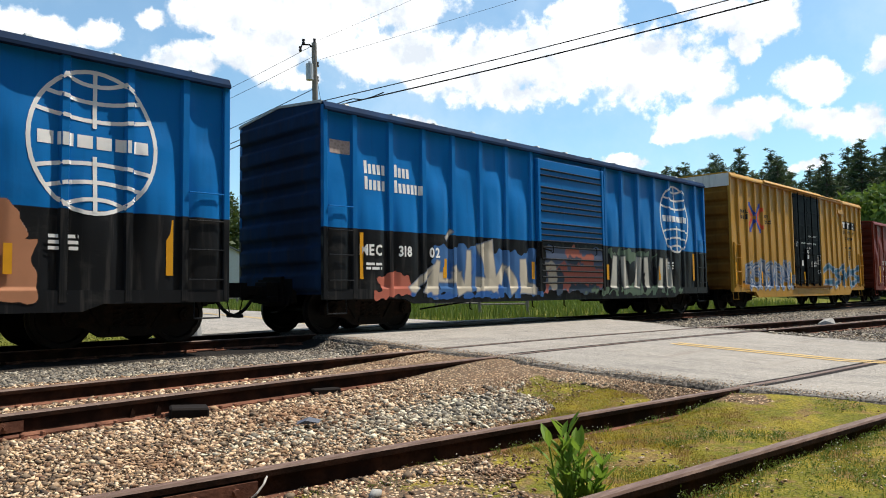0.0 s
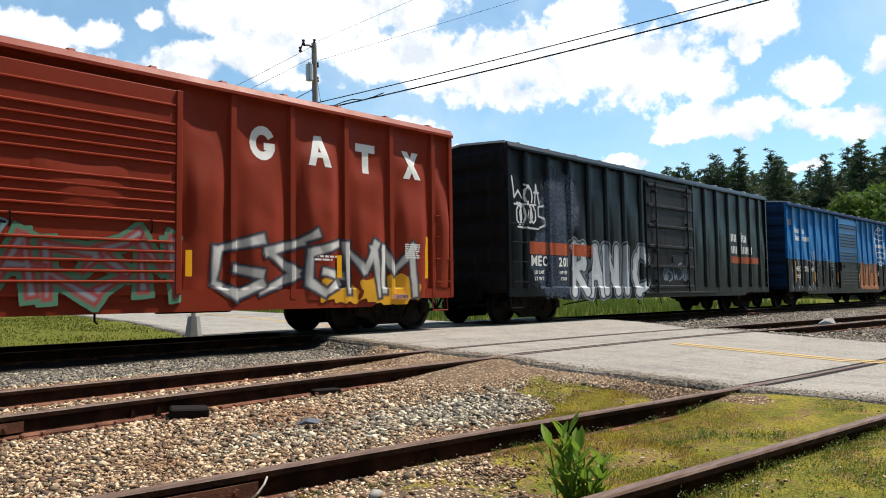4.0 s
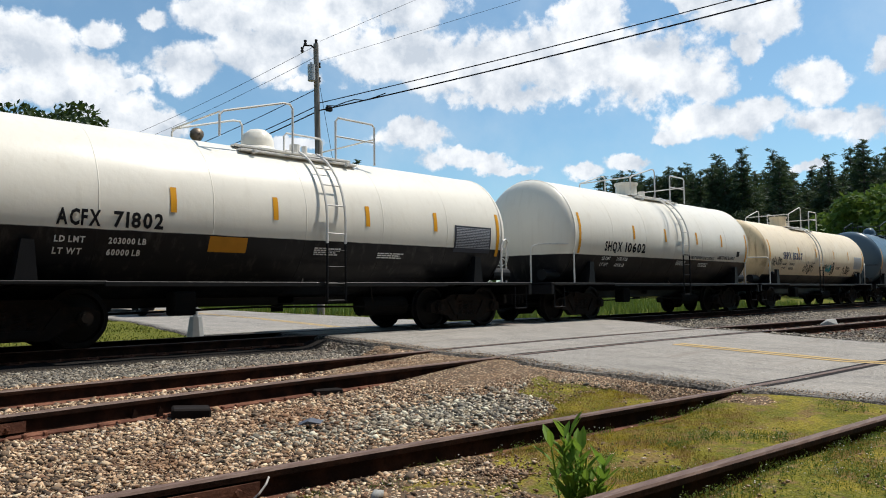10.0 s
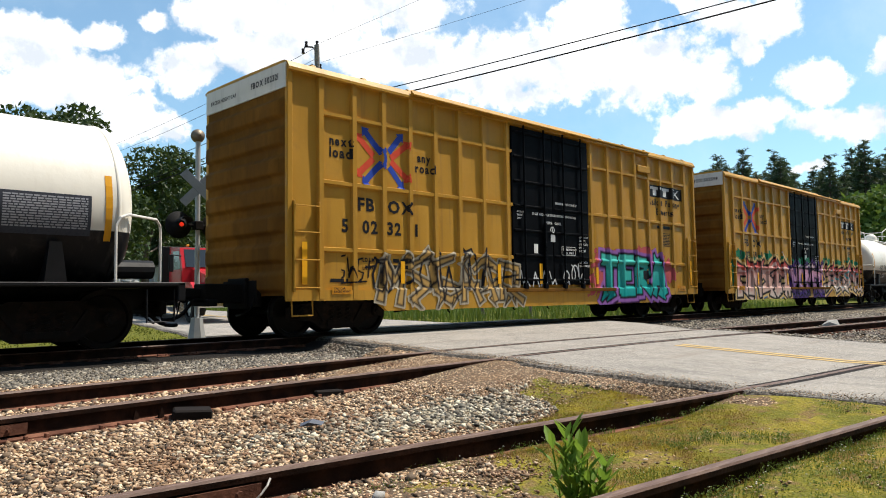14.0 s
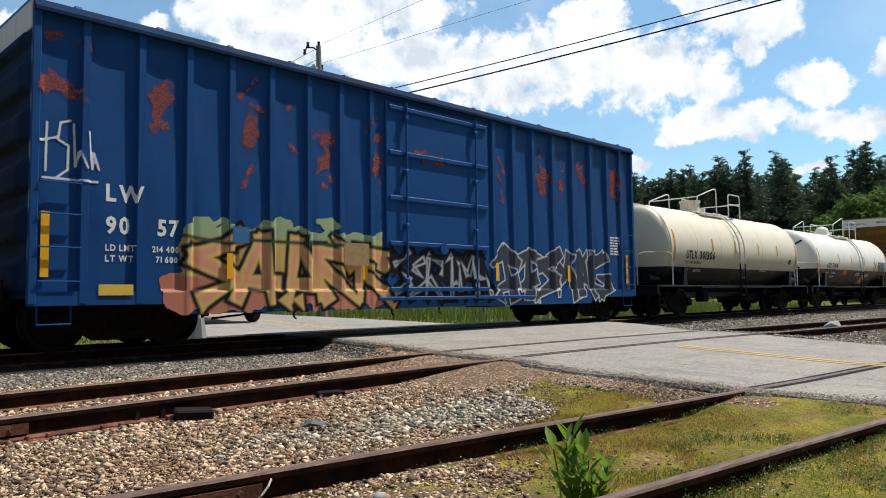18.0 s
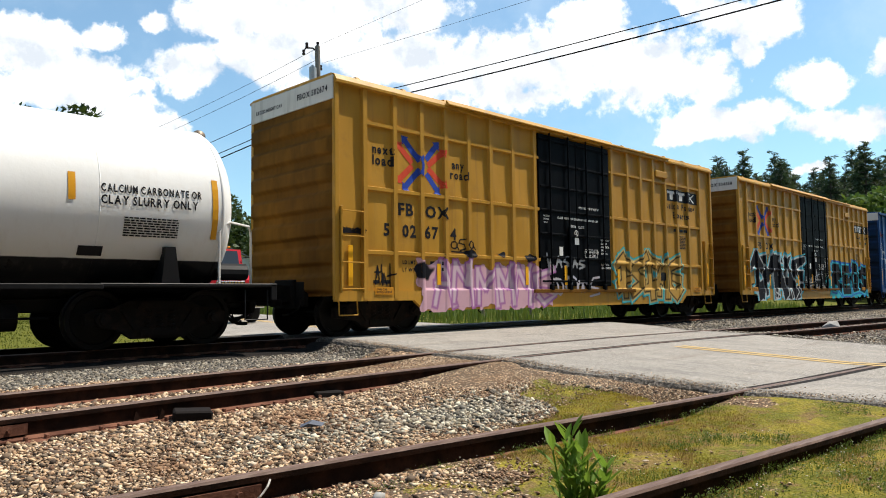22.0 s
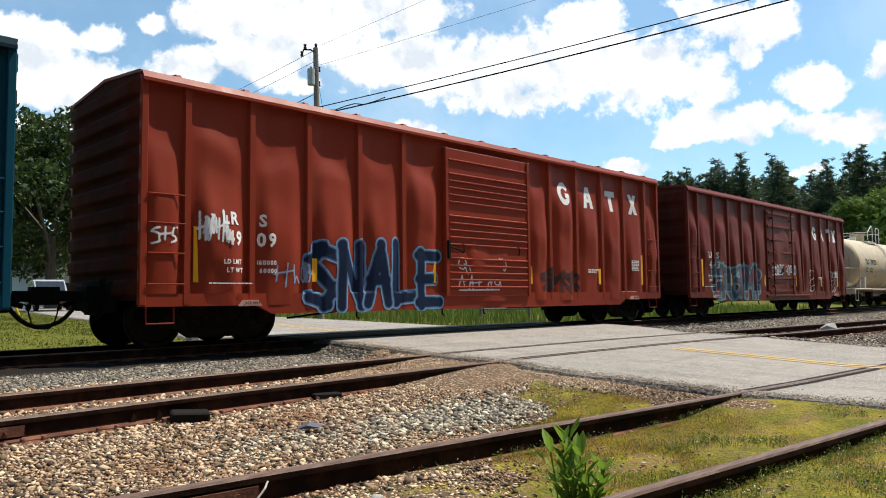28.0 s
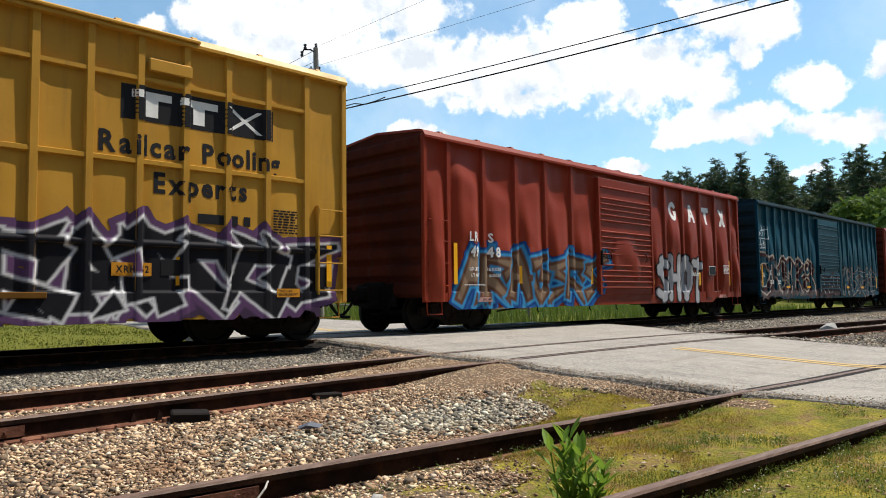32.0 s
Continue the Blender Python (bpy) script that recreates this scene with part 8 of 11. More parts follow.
    s.lines((0.26, 0.10, 0.05), [[(10.3, 1.6), (10.7, 1.2), (10.3, 0.8)], [(11.2, 1.7), (11.0, 1.0), (11.8, 0.8)], [(12.0, 1.7), (12.5, 1.3), (12.2, 0.8)]], 0.03)
    thin = (0.46, 0.49, 0.54)
    s.lines(thin, [[(2.78, 0.72), (2.93, 1.05), (2.90, 1.45), (2.98, 1.85), (2.86, 2.15), (2.78, 2.40)], [(2.98, 1.85), (3.16, 2.25), (3.34, 2.40)], [(3.06, 2.10), (3.05, 2.42)], [(2.98, 1.85), (2.65, 2.02), (2.20, 1.98)], [(2.93, 1.05), (3.12, 0.72)],
                   [(2.20, 1.62), (2.40, 1.30), (2.44, 0.95), (2.22, 0.70)], [(2.44, 0.95), (2.56, 0.70)], [(1.10, 0.72), (1.28, 1.30), (1.20, 1.75), (1.05, 2.05)], [(1.28, 1.30), (1.55, 0.75)], [(0.45, 1.7), (0.62, 1.2), (0.4, 0.72)]], 0.020)
    s.lines(thin, [[(3.48, 1.62), (3.85, 1.55), (4.12, 1.30), (4.30, 0.98), (4.42, 0.72)], [(3.56, 1.64), (3.80, 1.90), (4.00, 2.12)], [(3.46, 1.48), (3.44, 1.20), (3.62, 0.95), (3.72, 0.70)], [(3.50, 1.42), (3.72, 1.02)], [(4.30, 0.98), (4.22, 0.75)],
                   [(4.46, 2.20), (4.68, 2.18), (4.82, 2.00), (4.84, 1.78)], [(5.28, 1.85), (5.24, 2.05), (5.36, 2.14)], [(5.48, 1.98), (5.76, 1.98), (5.72, 1.76), (5.46, 1.78), (5.56, 1.88)], [(5.46, 1.78), (5.44, 1.66), (5.62, 1.64)], [(5.60, 1.25), (5.52, 0.98), (5.40, 0.76)]], 0.013)
    s.put(car, dp, half, "peach spray-painted letters and thin grey outlines")
    # 4: black boxcar with white chrome letters
    js, mid = joined(4)
    rust = paint("rusty_black_enamel", (0.022, 0.022, 0.026), rough=0.5, dirt=0.3, rust=0.8)
    car, dp, half = box_car(dict(top=4.38, bot=0.66, mat=BLACKP, posts=P_MEC, door=(6.5, 9.5), door_kind="plug", door_mat=rust, rod_mat=rust, dent=0.02, seed=61, end_mat=paint("shaded_grimy_black_end_enamel", (0.012, 0.013, 0.015), rough=0.85, dirt=0.3, shade_soot=0.5), gable=0.15, ridges=6, label="faded black boxcar with an orange band and white graffiti", roof_mat=STEEL_ROOF, belly=0.56, reflect=[], door_proud=0.06, **js))
    orange = flat("orange_band", (0.42, 0.10, 0.045), vary=0.25)
    for a, b in ((0.80, 3.55), (12.44, 14.95)):
        patch(car, "colour_band", a - half, b - half, 1.70 if a < 5 else 1.72, 2.01 if a < 5 else 1.96, orange, "orange painted band", off=0.012)
    for u, rows in ((12.44, (0.62, 0.62)), (13.30, (0.62, 0.95))):
        for k, w in enumerate(rows):
            x = 0.0
            while x < w:
                tall = 0.30 if x == 0 else 0.225
                patch(car, "painted_bar", u + x - half, u + x + 0.075 - half, 2.50 - 0.43 * k, 2.50 + tall * 1.2 - 0.43 * k, WHITE, "plain white painted bar", off=0.012)
                x += 0.125
    letter(car, "MEC", 0.9 - half, 1.42, 0.24, WHITE, "white stencilled owner's code", lift=0.011)
    letter(car, "201", 2.02 - half, 1.42, 0.22, WHITE, "white stencilled car number", lift=0.011)
    letter(car, "LD LMT", 1.02 - half, 1.22, 0.08, WHITE, lift=0.011)
    letter(car, "189900", 2.05 - half, 1.22, 0.08, WHITE, lift=0.011)
    letter(car, "LT WT", 1.02 - half, 1.06, 0.08, WHITE, lift=0.011)
    letter(car, "73100", 2.10 - half, 1.06, 0.08, WHITE, lift=0.011)
    enlist(car, mid)
    s = Spray(0.1, 9.6, 0.5, 4.1)
    s.blob((0.075, 0.10, 0.145), [(2.15, 2.95, 0.95, 1.05), (1.9, 1.5, 1.15, 1.0), (2.9, 1.2, 0.6, 0.7)], 0.10, 0.55)
    s.blob((0.20, 0.24, 0.28), [(2.62, 3.1, 0.16, 0.5), (1.25, 3.0, 0.07, 0.25), (2.95, 2.75, 0.2, 0.3), (2.1, 2.75, 0.12, 0.16), (1.7, 3.45, 0.3, 0.08)], 0.07, 0.35)
    s.letters("RANIC", 2.55, 6.45, 0.70, 1.95, [((0.20, 0.24, 0.28), 0.36), (BLK, 0.29), (((0.66, 0.70, 0.74), (0.34, 0.38, 0.42)), 0.22), ((0.78, 0.80, 0.82), 0.03)], seed=5, plump=True)
    s.letters(3, 0.2, 1.35, 2.95, 3.5, [((0.6, 0.62, 0.65), 0.024)], seed=2, lean=0.4)
    s.letters(3, 0.3, 1.55, 2.4, 2.95, [((0.6, 0.62, 0.65), 0.024)], seed=13, lean=0.4)
    s.letters(5, 7.4, 9.0, 1.05, 1.6, [((0.20, 0.26, 0.32), 0.03)], seed=9, lean=0.4)
    s.put(car, dp, half, "silver-white spray-painted letters")
    # 5: red boxcar with green and white letters
    car, dp, half = red_car(5, 62, RED, "4832", "oxide-red ribbed boxcar with green graffiti")
    s = Spray(0.6, 15.2, 0.55, 2.3)
    s.letters(5, 1.6, 6.6, 0.7, 1.85, [((0.20, 0.30, 0.36), 0.26), ((0.04, 0.21, 0.12), 0.19), ((0.015, 0.09, 0.06), 0.10), ((0.30, 0.09, 0.11), 0.035)], seed=14)
    s.letters(4, 6.8, 9.3, 0.75, 1.6, [((0.10, 0.24, 0.16), 0.16), ((0.35, 0.07, 0.07), 0.09), ((0.28, 0.34, 0.38), 0.03)], seed=15)
    s.blob((0.70, 0.36, 0.03), [(13.9, 0.85, 0.9, 0.3), (12.6, 0.85, 0.5, 0.25)], 0.06)
    s.letters(5, 9.9, 14.4, 0.75, 1.7, [((0.05, 0.05, 0.07), 0.12), ((0.55, 0.54, 0.52), 0.07)], seed=16)
    s.put(car, dp, half, "green, silver and yellow spray-painted letters")
    # 6-9: tank cars
    car, half, L = tank(6, "slate-grey tank car with amber strips", 1.55, 2.36, T_GREY, rail_mat=RAILB, lad=4.44 + 0.25, plat=(-1.9, 1.75), dome="dome", plat_mat=RAILB)
    tank_marks(car, half, L, 1.55, 2.36, "HOKX", "112119", 1.08, 2.0, 3.10, 2.30, 0.24, WHITE, WHITE, "pale")
    patch(car, "notice_plate", 6.15 - half, 6.75 - half, 1.75, 2.0, flat("orange_notice", (0.55, 0.24, 0.02)), "orange notice plate", R=1.55, zc=2.36)
    patch(car, "hazard_diamond", 9.35 - half, 9.65 - half, 1.5, 1.85, WHITE, "white diamond placard", R=1.55, zc=2.36)
    car, half, L = tank(7, "cream tank car with rust streaks and black tags", 1.42, 2.2, T_CREAM, lad=5.79, head_mat=paint("rust_stained_head", (0.70, 0.55, 0.34), rough=0.5, dirt=0.75, rust=0.3, dirt_col=(0.20, 0.10, 0.04)))
    tank_marks(car, half, L, 1.42, 2.2, "SHPX", "15367", 1.62, 2.95, 3.80, 2.02, 0.27, NAVY, BLACK, "pale")
    s = Spray(0.4, 12.3, 1.42, 2.3)
    s.letters(5, 0.45, 1.5, 1.72, 2.05, [(BLK, 0.013)], seed=21, lean=0.4)
    s.letters(6, 4.05, 5.35, 1.45, 1.95, [(BLK, 0.013)], seed=22, lean=0.4)
    s.letters(5, 6.9, 7.7, 1.55, 1.85, [((0.08, 0.34, 0.36), 0.03)], seed=23, lean=0.4)
    s.letters(3, 7.6, 8.1, 1.45, 2.0, [(BLK, 0.013)], seed=24, lean=0.5)
    s.letters(5, 9.3, 10.5, 1.45, 1.85, [(BLK, 0.013)], seed=25, lean=0.4)
    s.letters(4, 11.2, 12.1, 1.45, 1.7, [(BLK, 0.013)], seed=26, lean=0.4)
    s.put(car, None, half, "thin black and teal hand-sprayed tags", R=1.42, zc=2.2)
    car, half, L = tank(8, "white tank car with a black belly", 1.55, 2.32, T_WHITE, lad=5.95)
    tank_marks(car, half, L, 1.55, 2.32, "SHQX", "10602", 1.44, 2.75, 3.63, 1.90, 0.25, BLACK, WHITE, "none")
    letter(car, "VENT BEFORE UNLOADING", 6.6 - half, 1.80, 0.09, BLACK, "black stencilled warning", R=1.55, zc=2.32)
    letter(car, "LIMESTONE SLURRY", 8.55 - half, 1.84, 0.10, BLACK, "black stencilled words", R=1.55, zc=2.32)
    car, half, L = tank(9, "white tank car with a scratched black belly", 1.44, 2.14, T_WHITE, lad=6.06, dome="dome")
    tank_marks(car, half, L, 1.44, 2.14, "ACFX", "71802", 1.25, 2.08, 2.80, 1.82, 0.22, BLACK, WHITE)
    patch(car, "notice_plate", 3.6 - half, 4.3 - half, 1.5, 1.75, flat("orange_notice", (0.55, 0.24, 0.02)), "orange notice plate", R=1.44, zc=2.14)
    head_scrawl(car, half, 1.44, 2.14, [[(0.9, 0.5), (0.7, 0.1), (0.5, 0.6), (0.3, 0.1), (0.35, 0.55)], [(0.1, 0.55), (-0.1, 0.15), (-0.3, 0.6), (-0.35, 0.1)], [(-0.5, 0.6), (-0.9, 0.5), (-0.5, 0.3), (-0.9, 0.1)], [(0.9, 0.0), (-0.9, 0.2)]], BLACK, "black sprayed scrawl on the tank's end", 0.03)
    # 10, 11: yellow boxcars
    car, dp, half = ttx_car(10, 71, "502599", "yellow ribbed boxcar covered in red and purple graffiti")
    s = Spray(0.3, 15.7, 0.44, 2.35)
    s.blob((0.015, 0.17, 0.09), [(1.2, 2.1, 0.5, 0.12), (2.3, 1.95, 0.6, 0.16), (3.9, 2.1, 0.5, 0.12), (5.0, 1.9, 0.7, 0.15), (10.6, 2.0, 0.5, 0.25), (11.9, 1.95, 0.5, 0.2), (13.8, 2.05, 0.6, 0.2), (14.9, 1.9, 0.4, 0.2), (0.6, 1.5, 0.2, 0.5), (7.4, 2.0, 0.8, 0.12)], 0.1)
    s.letters(5, 0.8, 6.0, 0.62, 1.75, [((0.66, 0.46, 0.20), 0.36), (BLK, 0.27), (((0.68, 0.56, 0.48), (0.45, 0.05, 0.04)), 0.18), (((0.60, 0.34, 0.28), (0.70, 0.50, 0.46)), 0.06)], seed=31, shadow=(0.04, 0.15, 0.30), spikes=7, lean=0.25)
    s.letters(5, 6.0, 10.2, 0.66, 1.65, [((0.07, 0.03, 0.16), 0.38), (BLK, 0.27), (((0.14, 0.07, 0.36), (0.60, 0.30, 0.40)), 0.18), ((0.62, 0.40, 0.55), 0.03)], seed=32, shadow=BLK, spikes=6, lean=0.25)
    s.letters(6, 10.2, 15.4, 0.75, 1.7, [((0.68, 0.48, 0.20), 0.34), (BLK, 0.25), (((0.66, 0.58, 0.50), (0.45, 0.06, 0.06)), 0.16), ((0.06, 0.36, 0.40), 0.03)], seed=33, shadow=(0.05, 0.03, 0.10), spikes=7, lean=0.25)
    s.lines(WHT, [[(5.2, 2.3), (5.3, 2.15), (5.4, 2.32), (5.5, 2.1)], [(6.9, 1.72), (7.1, 1.85), (7.2, 1.7), (7.5, 1.8)], [(7.9, 1.75), (8.2, 1.85), (8.3, 1.7), (8.6, 1.82), (8.8, 1.7)]], 0.02)
    s.put(car, dp, half, "red, purple and green spray-painted letters")
    car, dp, half = ttx_car(11, 72, "502321", "yellow ribbed boxcar with a mint-green tag")
    s = Spray(1.2, 15.2, 0.44, 2.2)
    s.letters(6, 2.0, 6.4, 0.60, 1.5, [((0.42, 0.36, 0.26), 0.13), (BLK, 0.085), ((0.48, 0.30, 0.10), 0.045)], seed=34, spikes=9, lean=0.3)
    s.letters(7, 1.9, 6.3, 0.7, 1.75, [(BLK, 0.028)], seed=37, spikes=10, lean=0.4, jump=0.3)
    s.blob((0.50, 0.10, 0.11), [(10.6, 1.55, 1.1, 0.35), (12.0, 1.6, 1.3, 0.45), (13.3, 1.4, 0.9, 0.5), (10.3, 0.95, 0.8, 0.35)], 0.12)
    s.letters("TERA", 10.0, 13.6, 0.68, 1.72, [((0.30, 0.13, 0.42), 0.38), (BLK, 0.27), (((0.01, 0.34, 0.33), (0.08, 0.52, 0.44)), 0.19)], seed=35, lean=0.14, shadow=(0.03, 0.01, 0.04), spikes=4)
    s.letters(4, 6.5, 8.0, 0.9, 1.35, [(WHT, 0.013)], seed=38, lean=0.4, jump=0.3)
    s.letters(3, 8.2, 9.2, 1.0, 1.5, [(WHT, 0.013)], seed=39, lean=0.4, jump=0.3)
    s.letters(4, 1.1, 2.0, 1.05, 1.5, [(BLK, 0.013)], seed=40, lean=0.4, jump=0.3)
    s.put(car, dp, half, "mint-green letters on a pink and violet cloud")
    # 12, 13: tank cars
    car, half, L = tank(12, "white tank car with a black belly and a yellow placard", 1.44, 2.14, T_WHITE, lad=6.0, dome="dome")
    tank_marks(car, half, L, 1.44, 2.14, "ACFX", "71941", 1.25, 2.08, 2.80, 1.82, 0.22, BLACK, WHITE)
    patch(car, "notice_plate", 6.6 - half, 7.35 - half, 1.15, 1.55, flat("yellow_notice", (0.75, 0.50, 0.08)), "yellow notice plate", R=1.44, zc=2.14)
    patch(car, "notice_plate", 3.6 - half, 4.2 - half, 1.55, 1.75, flat("orange_notice", (0.55, 0.24, 0.02)), "orange notice plate", R=1.44, zc=2.14)
    s = Spray(8.2, 10.0, 1.5, 2.4)
    s.letters(4, 8.4, 9.6, 1.75, 2.2, [((0.42, 0.25, 0.12), 0.014)], seed=36, lean=0.4)
    s.put(car, None, half, "thin ochre scrawl", R=1.44, zc=2.14)
    ring = [(0.1 + 0.55 * math.cos(a), 0.45 + 0.6 * math.sin(a)) for a in np.linspace(-0.2, 3.4, 16)]
    head_scrawl(car, half, 1.44, 2.14, [ring, [(0.6, 0.35), (0.45, -0.1), (-0.2, -0.1), (-0.43, 0.35)], [(-0.9, 0.9), (1.0, -0.3)], [(1.0, 0.9), (-0.8, -0.35)], [(0.3, 0.5), (0.45, 0.35), (0.2, 0.35), (0.3, 0.5)], [(-0.1, 0.5), (0.0, 0.35), (-0.25, 0.35), (-0.1, 0.5)], [(0.3, 0.05), (0.3, -0.1)], [(0.1, 0.05), (0.1, -0.1)], [(-0.1, 0.05), (-0.1, -0.1)]], BLACK, "black sprayed figure on the tank's end", 0.04)
    car, half, L = tank(13, "ivory tank car with a charcoal belly", 1.47, 2.23, T_IVORY, lad=4.83 + 0.2, dome_mat=paint("rust_streaked_dome", (0.66, 0.58, 0.46), rust=0.7))
    tank_marks(car, half, L, 1.47, 2.23, "UTLX", "301306", 1.0, 2.05, 3.06, 1.88, 0.25, BLACK, WHITE, "none")
    letter(car, "THE TANK CAR PEOPLE", 1.0 - half, 1.72, 0.07, BLACK, "small black painted words", R=1.47, zc=2.23)
    # 14: worn blue plug-door boxcar
    js, mid = joined(14)
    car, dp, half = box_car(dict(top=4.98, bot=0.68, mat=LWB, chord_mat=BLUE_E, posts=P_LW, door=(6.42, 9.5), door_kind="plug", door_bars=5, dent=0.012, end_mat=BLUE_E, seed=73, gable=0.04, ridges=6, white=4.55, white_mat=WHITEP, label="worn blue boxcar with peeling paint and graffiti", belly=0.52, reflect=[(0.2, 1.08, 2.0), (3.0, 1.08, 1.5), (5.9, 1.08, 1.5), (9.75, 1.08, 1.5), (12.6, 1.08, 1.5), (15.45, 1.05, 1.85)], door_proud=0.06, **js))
    letter(car, "LW", 1.02 - half, 2.22, 0.24, WHITE, "white stencilled owner's code")
    letter(car, "90", 1.02 - half, 1.74, 0.24, WHITE, "white stencilled car number")
    letter(car, "57", 1.80 - half, 1.74, 0.24, WHITE, "white stencilled car number")
    letter(car, "LD LMT", 1.02 - half, 1.48, 0.09, WHITE)
    letter(car, "214 400", 1.72 - half, 1.48, 0.09, WHITE)
    letter(car, "LT WT", 1.02 - half, 1.32, 0.09, WHITE)
    letter(car, "71 600", 1.78 - half, 1.32, 0.09, WHITE)
    patch(car, "notice_plate", 0.92 - half, 1.42 - half, 0.82, 0.98, flat("yellow_notice", (0.75, 0.50, 0.08)), "yellow notice plate", off=0.06)
    patch(car, "wood_sign", 5.35 - half, 5.95 - half, 1.35, 1.78, flat("tan_board", (0.36, 0.25, 0.12), vary=0.3), "tan placard board", off=0.07)
    patch(car, "plate_sign", 3.05 - half, 3.35 - half, 1.68, 1.95, flat("blue_plate", (0.05, 0.16, 0.34)), "small blue plate", off=0.07)
    bars(car, [0.5, 0.5, 0.5, 0.4, 0.4, 0.4, 0.45], 14.62 - half, 2.3, 0.045, WHITE)
    enlist(car, mid)
    s = Spray(0.05, 15.4, 0.5, 4.6)
    fade = (0.30, 0.085, 0.06)
    s.blob(fade, [(0.35, 3.9, 0.3, 0.25), (1.85, 3.75, 0.22, 0.45), (3.4, 3.5, 0.2, 0.7), (4.2, 3.6, 0.12, 0.3), (4.95, 3.6, 0.2, 0.6), (6.2, 3.4, 0.15, 0.6), (7.8, 3.7, 0.6, 0.16), (11.6, 3.7, 0.25, 0.5), (12.4, 3.5, 0.12, 0.5), (13.3, 3.9, 0.25, 0.4), (14.9, 3.8, 0.3, 0.5), (10.0, 3.4, 0.12, 0.3), (0.3, 4.5, 0.25, 0.12)], 0.16, 0.55)
    s.box((0.30, 0.40, 0.22), 2.2, 6.3, 1.72, 1.98, 0.06)
    s.blob((0.30, 0.40, 0.22), [(2.6, 2.0, 0.3, 0.12), (4.0, 2.02, 0.3, 0.12), (5.0, 2.08, 0.2, 0.14)])
    s.box((0.56, 0.38, 0.12), 2.2, 6.3, 1.05, 1.78, 0.05)
    s.box((0.48, 0.19, 0.12), 1.9, 6.4, 0.58, 1.12, 0.08)
    s.letters(5, 2.2, 6.4, 0.66, 1.72, [(BLK, 0.20), ((0.62, 0.42, 0.14), 0.125), ((0.66, 0.30, 0.18), 0.06)], seed=41, spikes=4)
    s.lines((0.02, 0.07, 0.04), [[(2.2, 1.76), (3.0, 1.66), (3.4, 1.74), (6.3, 1.72)]], 0.03)
    s.letters(6, 6.5, 9.4, 0.68, 1.65, [(BLK, 0.17), ((0.42, 0.45, 0.48), 0.05), (BLK, 0.013)], seed=42, spikes=8, lean=0.3)
    s.letters(6, 9.7, 14.3, 0.70, 1.75, [((0.60, 0.62, 0.64), 0.19), ((0.055, 0.063, 0.082), 0.158)], seed=43, spikes=9, lean=0.3)
    s.letters(4, 0.12, 0.95, 2.55, 3.3, [((0.6, 0.64, 0.68), 0.013)], seed=44, lean=0.4)
    s.put(car, dp, half, "rust-red worn patches and yellow and pink graffiti")
    # 15, 16: yellow boxcars
    car, dp, half = ttx_car(15, 74, "504358", "yellow ribbed boxcar with black and cyan graffiti")
    s = Spray(0.3, 15.7, 0.44, 2.4)
    cy, wh = (0.08, 0.46, 0.58), (0.60, 0.62, 0.62)
    s.letters(5, 0.9, 5.9, 0.58, 2.05, [(cy, 0.34), (wh, 0.27), (BLK, 0.22)], seed=51, lean=0.25, spikes=8)
    s.lines(wh, [[(1.2, 0.8), (1.35, 0.7)], [(3.2, 0.75), (3.6, 0.62)], [(5.6, 1.9), (5.9, 0.8)]], 0.03)
    s.box((0.05, 0.46, 0.54), 9.5, 15.3, 0.50, 1.35, 0.10)
    s.blob((0.05, 0.46, 0.54), [(10.1, 2.0, 0.25, 0.16), (11.9, 1.95, 0.3, 0.2), (13.4, 1.95, 0.3, 0.2), (14.6, 1.8, 0.3, 0.2)], 0.08)
    s.letters("REGS", 9.95, 15.2, 0.72, 1.95, [((0.03, 0.13, 0.50), 0.48), ((0.06, 0.50, 0.60), 0.40), (BLK, 0.33)], seed=52, lean=0.12, overlap=0.08)
    s.letters(5, 6.4, 7.6, 0.95, 1.45, [(WHT, 0.013)], seed=56, lean=0.4, jump=0.3)
    s.letters(4, 7.4, 8.6, 1.3, 1.7, [((0.42, 0.43, 0.45), 0.013)], seed=57, lean=0.4, jump=0.3)
    s.letters(5, 7.0, 9.0, 0.85, 1.2, [((0.5, 0.51, 0.53), 0.013)], seed=58, lean=0.4, jump=0.3)
    s.blob((0.05, 0.46, 0.54), [(9.2, 1.4, 0.08, 0.12), (9.0, 1.2, 0.06, 0.06), (9.3, 0.9, 0.1, 0.1)], 0.03)
    s.put(car, dp, half, "fat black letters edged in blue and cyan")
    car, dp, half = ttx_car(16, 75, "502674", "yellow ribbed boxcar with a pale pink tag")
    s = Spray(0.1, 15.5, 0.42, 2.1)
    s.box((0.60, 0.36, 0.42), 2.2, 6.7, 0.48, 1.45, 0.09)
    s.letters(6, 2.4, 6.6, 0.55, 1.4, [((0.36, 0.14, 0.34), 0.10), ((0.62, 0.46, 0.52), 0.05)], seed=53)
    s.blob(BLK, [(2.9, 1.65, 0.12, 0.06), (3.8, 1.7, 0.2, 0.07), (4.8, 1.72, 0.2, 0.06), (5.8, 1.66, 0.2, 0.07), (2.3, 1.3, 0.25, 0.18)], 0.05)
    s.letters(5, 9.7, 13.4, 0.68, 1.75, [((0.05, 0.40, 0.44), 0.26), ((0.62, 0.42, 0.12), 0.20), (BLK, 0.16), ((0.56, 0.33, 0.08), 0.11)], seed=54)
    s.letters(10, 0.15, 0.72, 2.0, 2.09, [(BLK, 0.015)], seed=55)
    s.letters(5, 6.5, 8.2, 1.4, 1.75, [((0.3, 0.31, 0.32), 0.03)], seed=59, lean=0.4, jump=0.3)
